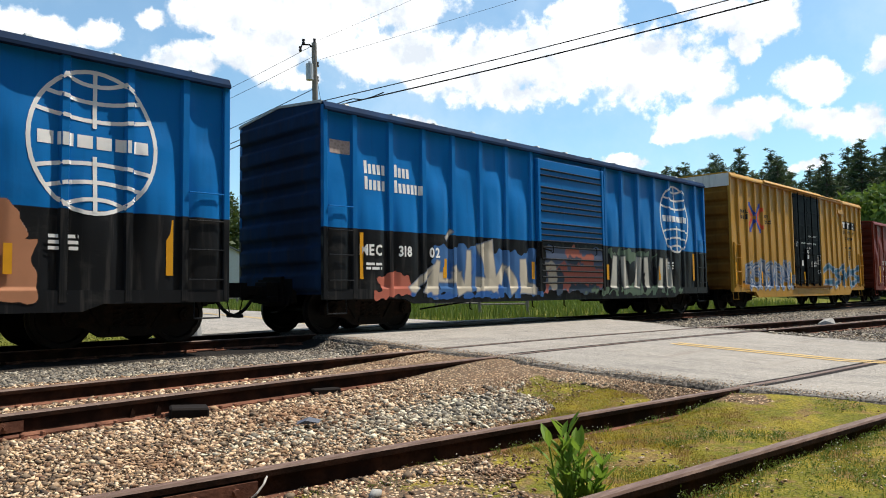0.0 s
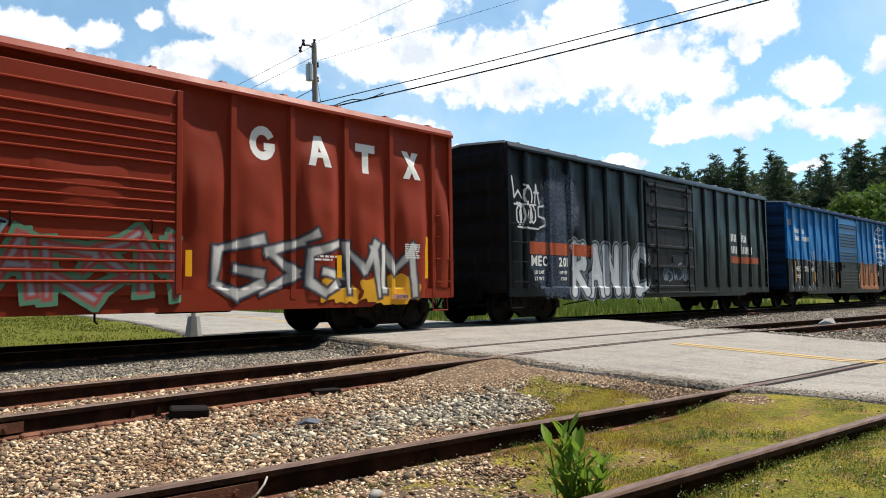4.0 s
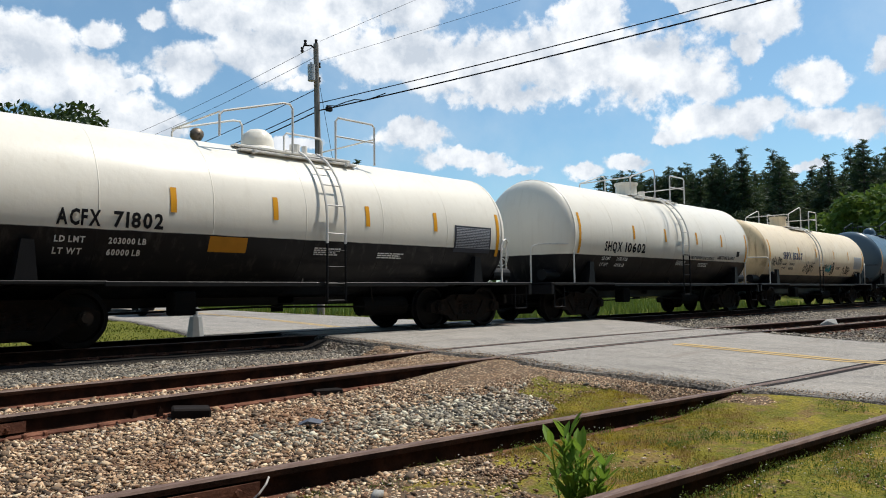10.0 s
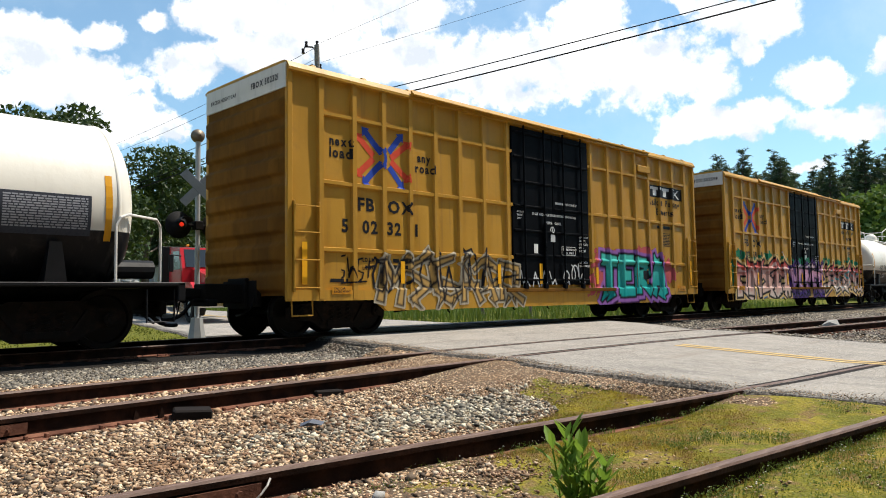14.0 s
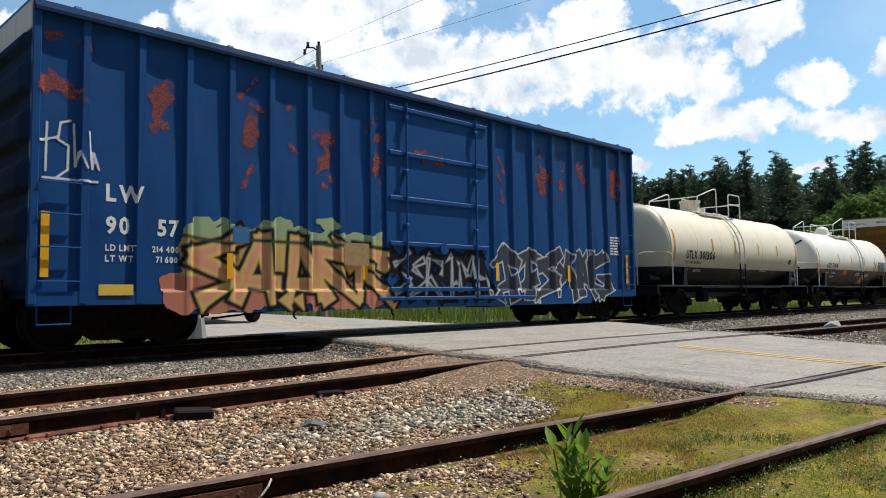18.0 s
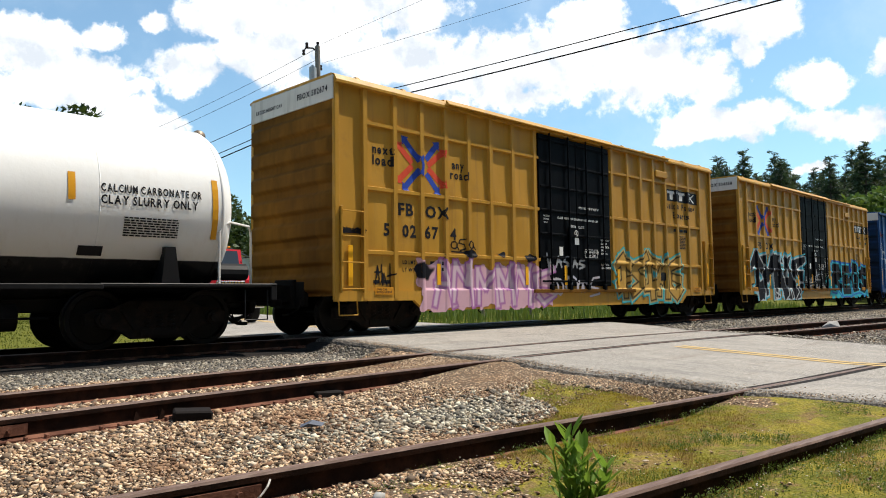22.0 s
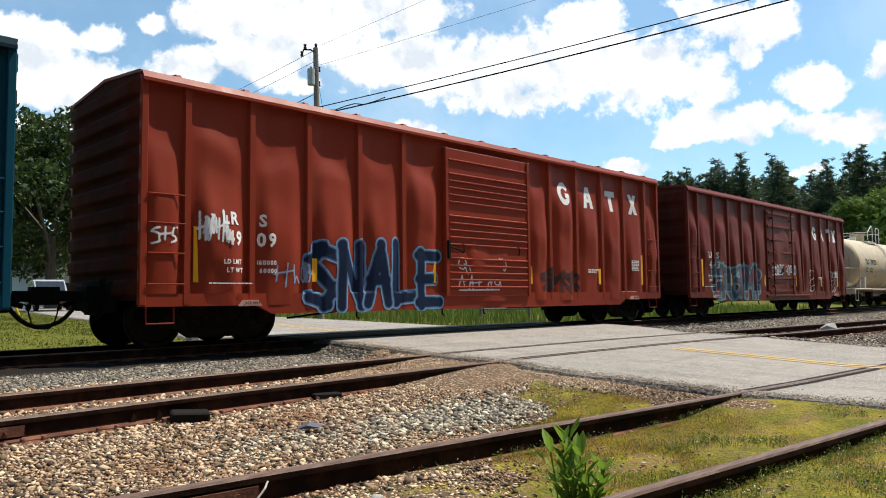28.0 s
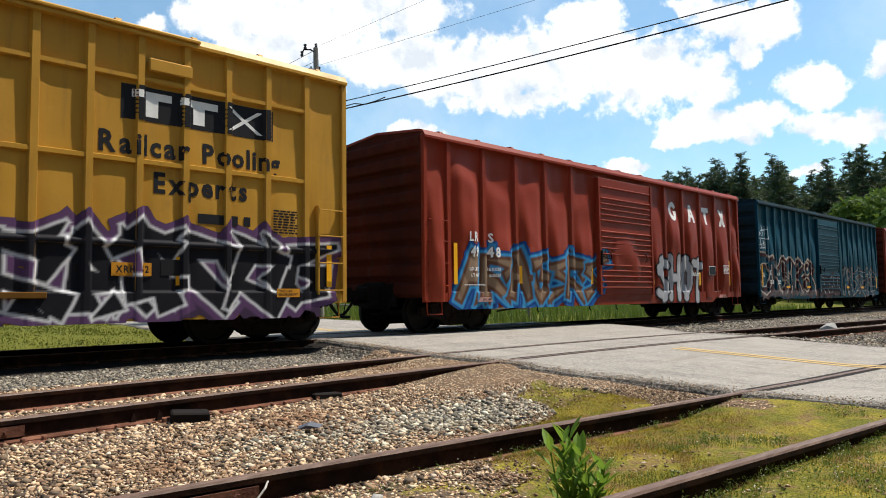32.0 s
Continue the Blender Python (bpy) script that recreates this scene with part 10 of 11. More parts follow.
    for px, dist, h, w in ((95, 56, 14.2, 10.5), (258, 72, 14.6, 15.0), (-20, 62, 13.0, 13), (340, 84, 13.5, 12), (180, 88, 12.0, 13), (30, 95, 14, 14), (420, 96, 9.0, 12), (500, 104, 8.0, 12), (570, 108, 8.5, 12)):
        t = broad_tree(h, w, rng, BROAD, "full dark green maple behind the crossing", 150 if dist < 80 else 60, 0.24 if dist < 80 else 0.38)
        x, y = polar(px, dist)
        place(t, x, y)
    # the far belt of trees that closes the view all round
    C, Rr = [], []
    for a in np.arange(0, 6.283, 0.035):
        d = rng.uniform(190, 240)
        for z in (3, 7):
            C.append((math.cos(a) * d, math.sin(a) * d, z + rng.uniform(-1, 2)))
            Rr.append(rng.uniform(4.5, 6.5))
    # nearer, taller rows added out of view to block skylight, mostly on the camera's side
    belt = [(x, -17 - 0.0030 * (x - 6) ** 2) for x in np.arange(-75, 95, 3.0)] + [(x, 27.0 + 0.05 * (-8 - x)) for x in np.arange(-75, -8, 3.0)]
    for x, y in belt:
        for z in (2, 6, 10, 14, 18):
            C.append((x + rng.uniform(-1.5, 1.5), y + rng.uniform(-2, 2), z + rng.uniform(-1, 1.5)))
            Rr.append(rng.uniform(3.2, 4.8))
    tagged(part("far_woods", leaves_mesh("far_woods", C, Rr, 6, 0.9, rng), BROAD), "distant belt of dark green trees, with unseen nearer rows that block skylight", "trees", kind="stuff")


def build_pole():
    wood = material("pole_wood", b_pole_wood)
    t = thing("utility_pole", "weathered grey wooden utility pole with a transformer", "utility pole", at=pose(18.75, 26.0, 0.0, 0, -1.2, 0))
    part("pole", Geo().cyl((0, 0, -0.8), (0, 0, 11.75), 0.17, 14, 0.11), wood, t)
    part("transformer", Geo().cyl((-0.30, -0.05, 10.05), (-0.30, -0.05, 10.75), 0.16, 14).cyl((-0.30, -0.05, 10.75), (-0.30, -0.05, 10.85), 0.06, 8), GALV, t, "grey cylindrical transformer can")
    part("bracket", Geo().tube([(0, 0, 11.5), (-0.25, 0, 11.62), (-0.62, 0, 11.55), (-0.72, 0, 11.35)], 0.035, 6), IRON, t)
    for x, z in ((-0.72, 11.35), (-0.55, 11.7), (0.02, 11.85), (0.16, 10.85), (0.14, 10.2)):
        part("insulator", Geo().cyl((x, 0, z - 0.12), (x, 0, z - 0.04), 0.07, 10).cyl((x, 0, z - 0.04), (x, 0, z + 0.02), 0.045, 10).cyl((x, 0, z + 0.02), (x, 0, z + 0.09), 0.065, 10), flat("brown_porcelain", (0.05, 0.035, 0.03), rough=0.25), t)
    part("cable_box", Geo().box(0.5, 0.78, -0.1, 0.1, 8.86, 9.08, 0.03), RUBBER, t, "black cable splice box")
    base = Vector((18.75, 26.0, 0.0))

    def wire(p0, p1, sag, r, lab, n=24):
        p0, p1 = Vector(p0), Vector(p1)
        pts = [p0.lerp(p1, k / n) - Vector((0, 0, sag * 4 * (k / n) * (1 - k / n))) for k in range(n + 1)]
        tagged(part("overhead_wire", Geo().tube(pts, r, 5), RUBBER), lab, "wire")

    top = base + Vector((-0.2, 0, 0))
    near = Vector((27.0, 5.0, 0))
    far = Vector((16.5, 72.0, 0))
    for dz, e, r, sag in ((9.11, 11.55, 0.022, 0.12), (8.78, 11.20, 0.03, 0.14)):
        wire(top + Vector((0, 0, dz)), near + Vector((0, 0, e)), sag, r, "black telephone cable sagging from the pole")
    for dz, e, r, sag in ((9.0, 8.2, 0.022, 1.2), (8.75, 7.8, 0.03, 1.2), (9.75, 9.0, 0.018, 1.2), (11.2, 10.4, 0.01, 1.0), (11.7, 11.0, 0.01, 1.0)):
        wire(top + Vector((0, 0, dz)), far + Vector((0, 0, e)), sag, r, "black overhead line running back from the pole")
    for dz, e in ((11.93, 17.2), (11.05, 13.95)):
        wire(top + Vector((0.2, 0, dz)), near + Vector((0, 0, e)), 0.05, 0.007, "thin overhead power line")
    # slack loop of cable between the splice box and the strung line
    run = Vector((8.25, -21.0, 0)).normalized()
    loop = [(0.30, 9.02), (0.75, 8.95), (1.25, 9.06), (1.7, 9.12), (2.2, 9.03), (2.7, 9.10), (3.2, 9.22)]
    tagged(part("overhead_wire", Geo().tube([base + run * d + Vector((0, 0, z)) for d, z in loop], 0.022, 6), RUBBER), "slack loop of black cable at the splice box", "wire")
    wire(top + Vector((0.1, 0, 10.2)), base + Vector((3.0, 1.2, 0.2)), 0.0, 0.010, "thin steel guy wire beside the pole", 4)


def build_signal():
    """Crossing signal: mast, bell, crossed boards seen from behind, paired lamps."""
    t = thing("crossing_signal", "silver railway crossing signal with crossed boards and red lamps", "crossing signal", at=pose(7.72, 15.4, -0.27))
    part("mast", Geo().cyl((0, 0, 0.0), (0, 0, 4.55), 0.055, 14), GALV, t)
    part("base", Geo().box(-0.2, 0.2, -0.2, 0.2, 0.0, 0.14, 0.02).cyl((0, 0, 0.14), (0, 0, 0.60), 0.20, 8, 0.13), GALV, t, "cast metal junction base")
    part("footing", Geo().box(-0.36, 0.36, -0.36, 0.36, -0.3, 0.02, 0.03), flat("concrete", (0.38, 0.36, 0.33), rough=0.9), t)
    part("bell", Geo().lathe([(-0.11, 0.02), (-0.09, 0.12), (0.0, 0.155), (0.06, 0.15), (0.09, 0.10), (0.10, 0.0)], 18, "y", (0, 0, 4.68)), flat("bell_metal", (0.20, 0.16, 0.12), rough=0.5, metal=0.5), t, "round crossing bell on the mast's top", smooth=True)
    for a in (45, -45):
        part("crossed_board", Geo().box(-0.50, 0.50, -0.012, 0.012, -0.10, 0.10, 0.006), flat("board_back", (0.26, 0.27, 0.28), rough=0.7), t, "grey back of a crossing board", pose(0, -0.075 - (0.014 if a > 0 else -0.012), 3.50, 0, 0, -38) @ pose(0, 0, 0, 0, a, 0))
    part("lamp_arm", Geo().cyl((-0.45, 0, 2.65), (0.45, 0, 2.65), 0.035, 10).box(-0.1, 0.1, -0.1, 0.1, 2.55, 2.75, 0.02), IRON, t)
    red = material("red_lamp_glow", b_lamp, color=(1.0, 0.05, 0.02), power=0.5)
    for s in (-1, 1):
        m = pose(s * 0.42, 0, 2.65)
        lamp = part("signal_lamp", Geo().lathe([(-0.1, 0.05), (-0.08, 0.13), (0.06, 0.15), (0.06, 0.30), (0.045, 0.30), (0.04, 0.0)], 20, "y"), flat("black_lamp_hood", (0.012, 0.012, 0.013), rough=0.8), t, "black round lamp with a backing disc", m, smooth=True)
        part("hood", Geo().lathe([(-0.10, 0.15), (-0.36, 0.16)], 16, "y", a0=0.3, a1=math.pi - 0.3), flat("black_lamp_hood", (0.02, 0.02, 0.022)), lamp)
        if s < 0:
            part("lens", Geo().cyl((0, -0.112, 0), (0, -0.10, 0), 0.05, 12), red, lamp, "glowing red lens")
    # gravel heap at the footing is part of the ballast; a low cable box beside it
    return t


def build_fence():
    wood = material("pole_wood", b_pole_wood)
    f = thing("rail_fence", "weathered post-and-rail wooden fence in the meadow", "fence", kind="")
    a, b = Vector((21.5, 50.0, 0)), Vector((25.5, 20.0, 0))
    n = 13
    for k in range(n):
        p = a.lerp(b, k / (n - 1))
        z = float(land_z(np.array([p.x]), np.array([p.y]))[0])
        part("post", Geo().cyl((p.x, p.y, z - 0.3), (p.x, p.y, z + 1.15), 0.075, 8), wood, f)
        if k < n - 1:
            q = a.lerp(b, (k + 1) / (n - 1))
            for h in (0.4, 0.75, 1.05):
                part("fence_rail", Geo().tube([(p.x, p.y, z + h), (q.x, q.y, z + h + random.uniform(-0.05, 0.05))], 0.045, 6), wood, f)


def build_house(name, px, dist, w, d, h, turn, wall_col, roof_col, lab):
    x, y = polar(px, dist)
    z = float(land_z(np.array([x]), np.array([y]))[0])
    t = thing(name, lab, "house", at=pose(x, y, z, 0, 0, turn))
    siding = flat(name + "_siding", wall_col, rough=0.6)
    roof = flat(name + "_roof", roof_col, rough=0.8, vary=0.3)
    g = Geo().prism([(-w / 2, -0.4), (w / 2, -0.4), (w / 2, h), (0, h + w * 0.24), (-w / 2, h)], -d / 2, d / 2)
    part("wall", g, siding, t)
    for k in range(int(h / 0.22)):
        part("clapboard", Geo().prism([(-d / 2 - 0.002, k * 0.22), (-d / 2 - 0.022, k * 0.22 + 0.01), (-d / 2 - 0.006, k * 0.22 + 0.21)], -w / 2 + 0.1, w / 2 - 0.1, "yz"), siding, t)
    for s in (-1, 1):
        part("roof", Geo().prism([(s * (w / 2 + 0.35), h - 0.16), (0, h + w * 0.24 + 0.02), (0, h + w * 0.24 + 0.16), (s * (w / 2 + 0.35), h - 0.02)], -d / 2 - 0.3, d / 2 + 0.3), roof, t)
    for wx in (-w * 0.28, w * 0.05, w * 0.33):
        win = part("window", Geo().box(wx - 0.5, wx + 0.5, -d / 2 - 0.05, -d / 2 - 0.024, 0.9, 2.1, 0.01), WHITE, t)
        part("pane", Geo().box(wx - 0.42, wx + 0.42, -d / 2 - 0.058, -d / 2 - 0.052, 0.98, 1.48), material("window_glass", b_glass), win)
        part("pane", Geo().box(wx - 0.42, wx + 0.42, -d / 2 - 0.058, -d / 2 - 0.052, 1.54, 2.02), material("window_glass", b_glass), win)
    return t


VEHICLES = []


def wheel_part(car, x, y, r, w):
    wl = part("wheel", Geo().lathe([(-w / 2, r * 0.6), (-w / 2, r * 0.93), (-w * 0.35, r), (w * 0.35, r), (w / 2, r * 0.93), (w / 2, r * 0.6)], 22, "y"), RUBBER, car, "black rubber tyre", (x, y, r))
    part("rim", Geo().lathe([(-w * 0.42, 0.0), (-w * 0.42, r * 0.3), (-w * 0.3, r * 0.62), (w * 0.3, r * 0.62), (w * 0.42, r * 0.3), (w * 0.42, 0.0)], 16, "y"), GALV, wl)
    return wl


def build_truck():
    """Red conventional road tractor with a low flat bed, facing +x in its own space."""
    t = thing("red_truck", "red flatbed truck waiting at the crossing", "truck")
    red = paint("truck_red", (0.46, 0.022, 0.03), rough=0.2, dirt=0.1, rust=0.0, fade=0.05)
    chrome = flat("chrome", (0.6, 0.6, 0.6), rough=0.15, metal=1.0)
    glass = material("window_glass", b_glass)
    hood = [(0.0, 0.75), (1.65, 0.75), (1.72, 1.05), (1.70, 1.45), (1.45, 1.62), (0.0, 1.86)]
    part("hood", Geo().prism(hood, -0.72, 0.72), red, t)
    for s in (-1, 1):
        part("fender", Geo().prism([(0.35, 0.75), (0.45, 1.15), (0.75, 1.36), (1.25, 1.36), (1.55, 1.2), (1.72, 0.85), (1.55, 0.8), (1.3, 1.1), (0.75, 1.1), (0.5, 0.75)], s * 0.72, s * 1.16), red, t)
        part("headlight", Geo().box(1.58, 1.70, s * 0.80, s * 1.10, 0.98, 1.2, 0.03), chrome, t, "bright headlight")
        part("mirror", Geo().box(-0.15, -0.05, s * 1.32, s * 1.48, 1.75, 2.35, 0.02).tube([(-0.1, s * 1.05, 2.3), (-0.1, s * 1.4, 2.35)], 0.02, 5), RUBBER, t)
    cab = [(0.0, 0.8), (0.0, 1.88), (-0.32, 2.62), (-1.55, 2.70), (-1.65, 0.8)]
    part("cab", Geo().prism(cab, -1.05, 1.05), red, t)
    part("windshield", Geo().prism([(0.012, 1.92), (-0.29, 2.56), (-0.31, 2.56), (-0.01, 1.92)], -0.92, 0.92), glass, t)
    for s in (-1, 1):
        part("side_window", Geo().prism([(-0.2, 1.85), (-0.42, 2.5), (-1.15, 2.52), (-1.15, 1.85)], s * 1.052, s * 1.06), glass, t)
        part("door_panel", Geo().prism([(-0.1, 0.95), (-0.1, 1.8), (-1.2, 1.8), (-1.2, 0.95)], s * 1.052, s * 1.062), red, t)
    part("grille", Geo().box(1.70, 1.75, -0.5, 0.5, 0.88, 1.42, 0.02), chrome, t, "chromed grille")
    for k in range(9):
        part("grille_bar", Geo().box(1.75, 1.765, -0.44 + 0.11 * k - 0.012, -0.44 + 0.11 * k + 0.012, 0.9, 1.4), BLACK, t)
    part("bumper", Geo().box(1.68, 1.86, -1.15, 1.15, 0.5, 0.78, 0.04), chrome, t)
    for k in range(5):
        part("roof_lamp", Geo().box(-0.62, -0.52, -0.7 + 0.35 * k - 0.05, -0.7 + 0.35 * k + 0.05, 2.68, 2.75, 0.015), STRIPE_O, t)
    part("chassis", Geo().box(-8.2, 1.2, -0.42, 0.42, 0.62, 0.85, 0.02), IRON, t)
    part("flat_bed", Geo().box(-8.4, -1.9, -1.22, 1.22, 1.02, 1.2, 0.02).box(-2.0, -1.88, -1.22, 1.22, 1.2, 2.75, 0.02), BLACKT, t, "black flat bed with a headboard")
    part("fuel_tank", Geo().cyl((-0.3, -0.95, 0.62), (-1.4, -0.95, 0.62), 0.28, 14), chrome, t)
    for x in (1.0, -4.9, -6.1):
        for s in (-1, 1):
            wheel_part(t, x, s * 0.98, 0.5, 0.30 if x > 0 else 0.5)
    VEHICLES.append(("truck", t))


def build_suv():
    t = thing("silver_suv", "silver sport utility car waiting on the road", "car")
    sil = paint("silver_lacquer", (0.42, 0.44, 0.46), rough=0.22, dirt=0.08, rust=0.0, fade=0.05)
    glass = material("window_glass", b_glass)
    body = [(-2.2, 0.45), (-2.25, 0.95), (-2.1, 1.08), (0.85, 1.12), (1.9, 0.98), (2.25, 0.82), (2.28, 0.45), (1.85, 0.38), (-1.9, 0.38)]
    part("body", Geo().prism(body, -0.92, 0.92), sil, t)
    roof = [(-2.1, 1.08), (-1.85, 1.72), (-0.1, 1.78), (0.25, 1.70), (0.95, 1.12)]
    part("cabin", Geo().prism(roof, -0.80, 0.80), sil, t)
    part("windshield", Geo().prism([(0.98, 1.14), (0.30, 1.68), (0.26, 1.66), (0.93, 1.13)], -0.72, 0.72), glass, t)
    for s in (-1, 1):
        part("side_window", Geo().prism([(-1.9, 1.16), (-1.75, 1.62), (-0.1, 1.68), (0.2, 1.6), (0.75, 1.16)], s * 0.802, s * 0.808), glass, t)
        part("headlight", Geo().box(2.02, 2.26, s * 0.55, s * 0.90, 0.72, 0.86, 0.03), WHITE, t)
        part("mirror", Geo().box(0.55, 0.7, s * 0.9, s * 1.1, 1.12, 1.26, 0.03), sil, t)
        part("roof_rack", Geo().tube([(-1.7, s * 0.66, 1.74), (-1.6, s * 0.66, 1.82), (-0.2, s * 0.66, 1.84), (-0.05, s * 0.66, 1.78)], 0.02, 6), RUBBER, t)
        for x in (1.38, -1.38):
            wheel_part(t, x, s * 0.82, 0.36, 0.22)
    part("grille", Geo().box(2.24, 2.30, -0.45, 0.45, 0.62, 0.80, 0.02), BLACK, t)
    part("bumper", Geo().box(2.15, 2.34, -0.9, 0.9, 0.38, 0.58, 0.04), flat("dark_trim", (0.05, 0.05, 0.055)), t)
    VEHICLES.append(("suv", t))


def road_pose(y, lane):
    """A vehicle on the far road, facing the crossing."""
    x = float(interp(LEFT_EDGE, y)) + lane
    a = math.degrees(math.atan2(-2.0, float(interp(LEFT_EDGE, y - 1)) - float(interp(LEFT_EDGE, y + 1))))
    return pose(x, y, float(interp(ROADZ, y)) + 0.005, 0, 0, a)


def move_vehicles():
    for name, t in VEHICLES:
        if name == "truck":
            ys = [(0.0, 120.0), (5.0, 62.0), (7.0, 45.0), (8.5, 36.0), (9.2, 32.5), (10.0, 30.0), (10.5, 28.4), (11.5, 26.6), (12.3, 25.7), (13.5, 24.6), (14.5, 24.2), (16.0, 24.1), (32.0, 24.1)]
            walk(t, [(s, road_pose(y, 2.6 if y < 40 else 2.0)) for s, y in ys])
        else:
            way = [(0.0, 33.0, 190.0), (10.0, 22.5, 115.0), (15.0, 17.3, 78.0), (16.5, 15.6, 64.0), (17.5, 15.0, 54.0), (18.2, 14.5, 50.0), (19.0, 14.3, 48.0), (20.0, 14.1, 47.0), (27.0, 14.1, 46.5), (29.5, 14.0, 44.0), (31.0, 13.9, 41.7), (32.0, 13.9, 41.5)]
            walk(t, [(s, pose(x, y, float(interp(ROADZ, y)) + 0.005, 0, 0, -98)) for s, x, y in way])


def leaf_plant():
    """Milkweed-like plant by the siding: upright stalks with paired broad leaves."""
    t = thing("weed_plant", "tall bright green broad-leaved weed by the rail", "plant", at=pose(3.115, 2.185, -0.345))
    green = material("weed_green", b_leaf, a=(0.07, 0.155, 0.014), b=(0.23, 0.37, 0.04), through=0.45)
    rnd = random.Random(3)
    stalks = [(rnd.gauss(0, 0.028), rnd.gauss(0, 0.028), rnd.uniform(0.20, 0.40)) for _ in range(11)] + [(0.055 + rnd.gauss(0, 0.025), -0.075 + rnd.gauss(0, 0.025), rnd.uniform(0.12, 0.24)) for _ in range(7)]
    for sx, sy, h in stalks:
        top = Vector((sx * 1.3 + rnd.uniform(-0.025, 0.025), sy * 1.3 + rnd.uniform(-0.025, 0.025), h))
        part("stalk", Geo().tube([(sx, sy, 0), (sx * 0.6 + top.x * 0.4, sy * 0.6 + top.y * 0.4, h * 0.5), tuple(top)], 0.0045, 5), green, t)
        k = rnd.uniform(0, 3)
        z = 0.05
        while z < h:
            f = z / h
            b = Vector((sx, sy, 0)).lerp(top, f)
            for s in (0, math.pi):
                a = k + s + rnd.uniform(-0.4, 0.4)
                ln = rnd.uniform(0.08, 0.145)
                d = Vector((math.cos(a), math.sin(a), rnd.uniform(0.9, 2.6))).normalized()
                side = d.cross(Vector((0, 0, 1))).normalized() * ln * rnd.uniform(0.12, 0.165)
                out = Vector((math.cos(a), math.sin(a), -0.4)) * ln * rnd.uniform(0.05, 0.25)
                p1, p2, p3 = b + d * ln * 0.35, b + d * ln * 0.72 + out * 0.4, b + d * ln + out
                dip = Vector((math.cos(a), math.sin(a), -0.3)) * ln * 0.05
                g = Geo().add([b, p1 + side, p1 + dip, p1 - side, p2 + side * 0.85, p2 + dip, p2 - side * 0.85, p3], [(0, 1, 2), (0, 2, 3), (1, 4, 5, 2), (2, 5, 6, 3), (4, 7, 5), (5, 7, 6)])
                part("leaf", g, green, t)
            z += 0.08
            k += 1.9
    for x, y, s in ((2.16, 2.66, 0.34), (2.35, 2.05, 0.3), (5.2, 1.55, 0.3), (4.7, 1.62, 0.26)):
        c = copy_thing(t, pose(x, y, -0.34, 0, 0, 60 * x))
        c.scale = (s, s, s * 0.6)


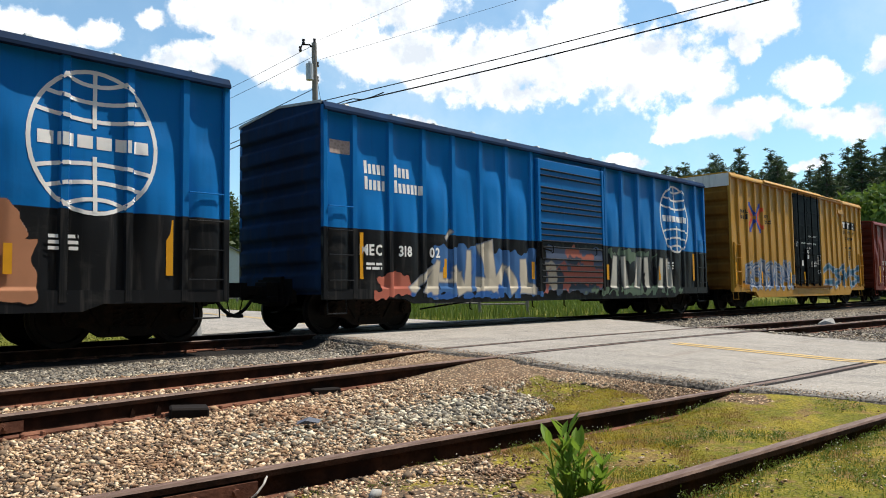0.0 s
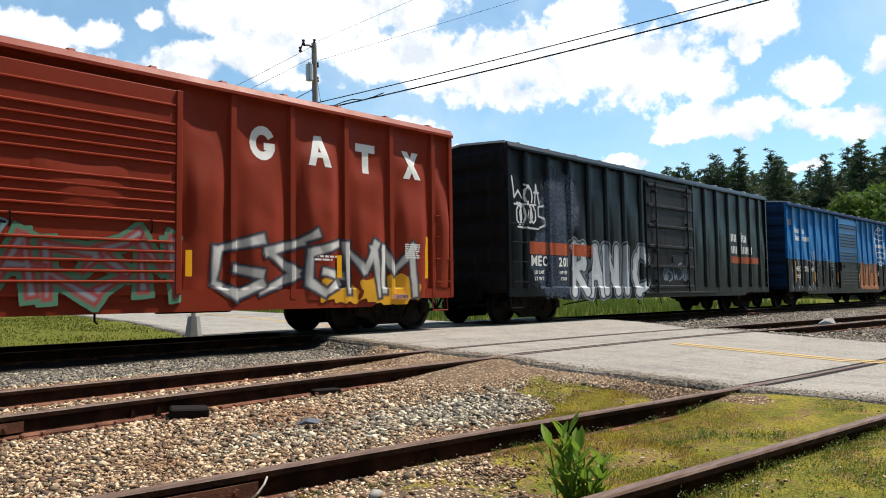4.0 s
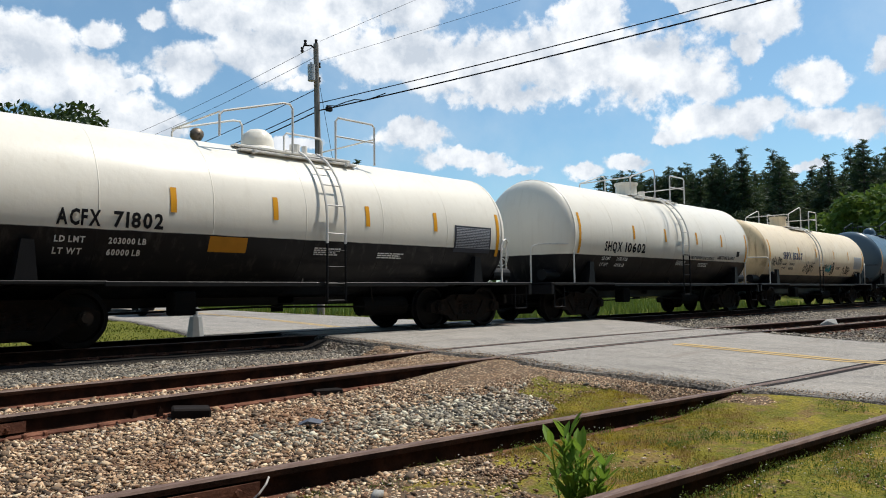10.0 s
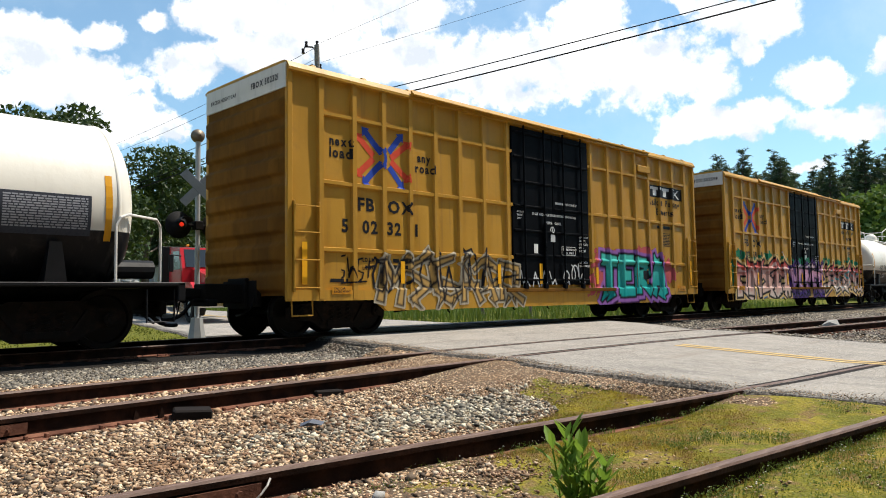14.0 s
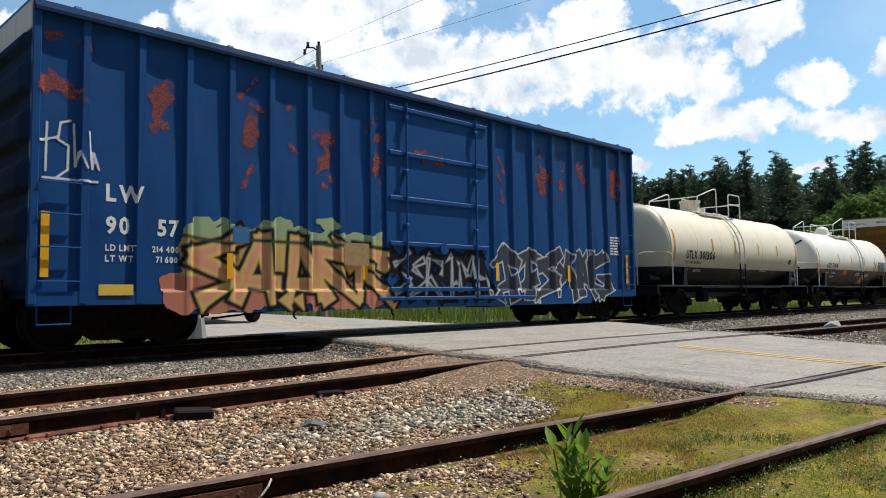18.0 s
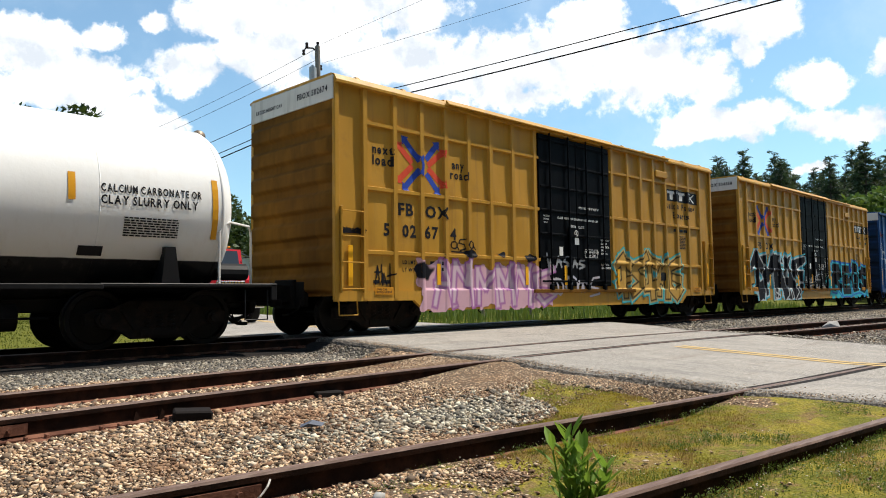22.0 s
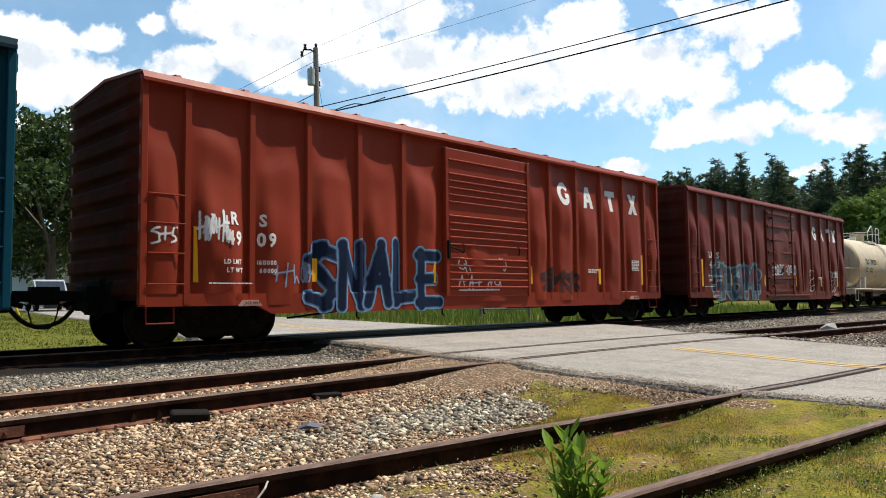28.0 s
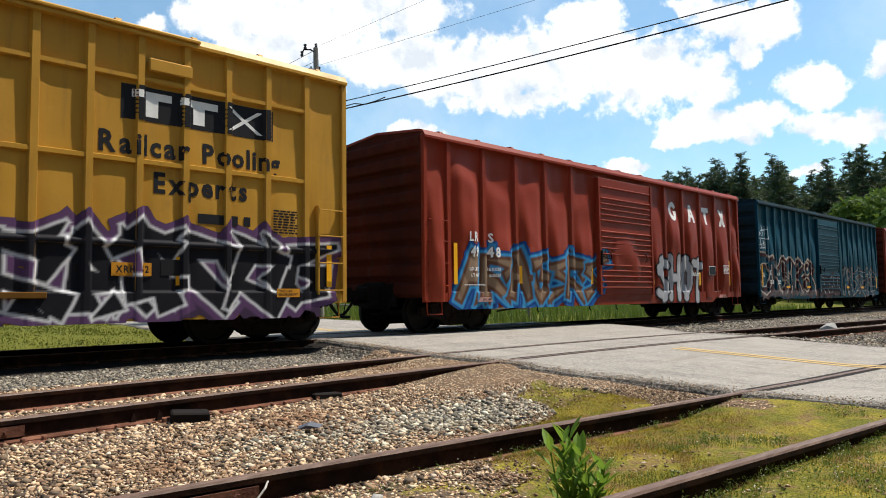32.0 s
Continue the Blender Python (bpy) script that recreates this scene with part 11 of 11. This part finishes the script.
def build_small():
    """Odds and ends on the ballast."""
    tagged(part("pale_rock", Geo().add(*rock_geo(0.042, 2)), flat("pale_stone", (0.34, 0.33, 0.31), rough=0.85, vary=0.3, scale=30.0), smooth=True), "pale stone leaning beside the rail", "stone").location = (2.50, 2.98, -0.29)
    tagged(part("pale_rock", Geo().add(*rock_geo(0.22, 4)), flat("pale_stone", (0.50, 0.49, 0.46), rough=0.85)), "pale flat stone between the tracks", "stone").location = (19.9, 6.1, -0.12)
    g = Geo().box(-0.15, 0.15, -0.10, 0.10, 0.0, 0.12, 0.014)
    tar = flat("tarred_timber", (0.012, 0.009, 0.008), rough=0.85, vary=0.3)
    tagged(part("timber_block", g, tar, at=pose(2.83, 5.72, -0.262, 2, 3, -22)), "dark tarred timber block on the ballast", "timber")
    tagged(part("timber_block", g.mesh("timber_block"), tar, at=pose(4.36, 5.98, -0.285, -2, 2, -14)), "dark tarred timber block on the ballast", "timber")
    scrap = Geo().add([(-0.09, -0.03, 0.0), (-0.02, -0.05, 0.03), (0.08, -0.03, 0.005), (0.10, 0.03, 0.02), (0.0, 0.05, 0.035), (-0.08, 0.03, 0.015), (0.01, 0.0, 0.05)], [(0, 1, 6), (1, 2, 6), (2, 3, 6), (3, 4, 6), (4, 5, 6), (5, 0, 6), (5, 4, 3, 2, 1, 0)])
    tagged(part("plastic_scrap", scrap, flat("dull_plastic", (0.09, 0.10, 0.13), rough=0.6), at=pose(3.32, 4.75, -0.235, 0, 0, -35)), "crumpled blue-grey plastic scrap on the gravel", "litter")
    tagged(part("bond_wire", Geo().tube([(2.03, 3.44, -0.315), (2.06, 3.40, -0.27), (2.10, 3.40, -0.23), (2.13, 3.42, -0.20)], 0.006, 6), flat("pale_cable", (0.55, 0.52, 0.48), rough=0.6)), "pale bond wire bent beside the rail joint", "cable")
    stub = Geo().prism([(-0.03, 0.0), (0.03, 0.0), (0.018, 0.10), (-0.012, 0.13)], -0.012, 0.012)
    for x, y in ((2.42, 5.86), (2.62, 5.84)):
        tagged(part("rail_anchor", stub.mesh("rail_anchor"), RAIL_SIDE_SHADED, at=pose(x, y, -0.25, 4, 6, 8)), "rusty rail anchor standing up beside the rail", "rail anchor")
    for x, y in ((6.9, 5.55), (7.1, 5.2)):
        tagged(part("asphalt_lump", Geo().add(*rock_geo(0.10, int(x * 10))), flat("asphalt_lump", (0.06, 0.05, 0.045), rough=0.9), at=(x, y, -0.22)), "broken lump of dark asphalt", "rubble")
    y0 = flat("guy_yellow", (0.75, 0.55, 0.02))
    x, y = polar(22, 30)
    tagged(part("guy_marker", Geo().cyl((x - 0.45, y, 2.2), (x + 0.35, y, 0.35), 0.035, 8), y0), "yellow plastic guy-wire marker", "guy marker")


def rock_geo(r, seed):
    v, f = ico()
    rg = np.random.default_rng(seed)
    p = v * r * (1 + rg.uniform(-0.25, 0.25, (12, 1))) * np.array([1.2, 0.9, 0.7])
    return [tuple(a) for a in p], [tuple(int(i) for i in t) for t in f]

# ---- build it ----
build_ground()
build_road()
build_train()
build_woods()
build_pole()
build_signal()
build_fence()
build_house("white_house", 120, 74, 9.0, 8.0, 3.0, 18, (0.68, 0.69, 0.70), (0.16, 0.15, 0.15), "white clapboard house under the trees")
build_house("grey_house", 372, 78, 11.0, 8.0, 3.2, -20, (0.55, 0.58, 0.60), (0.20, 0.21, 0.23), "pale grey clapboard house behind the crossing")
build_truck()
build_suv()
build_ballast()
build_grass()
leaf_plant()
build_small()
build_tracks()
motions()
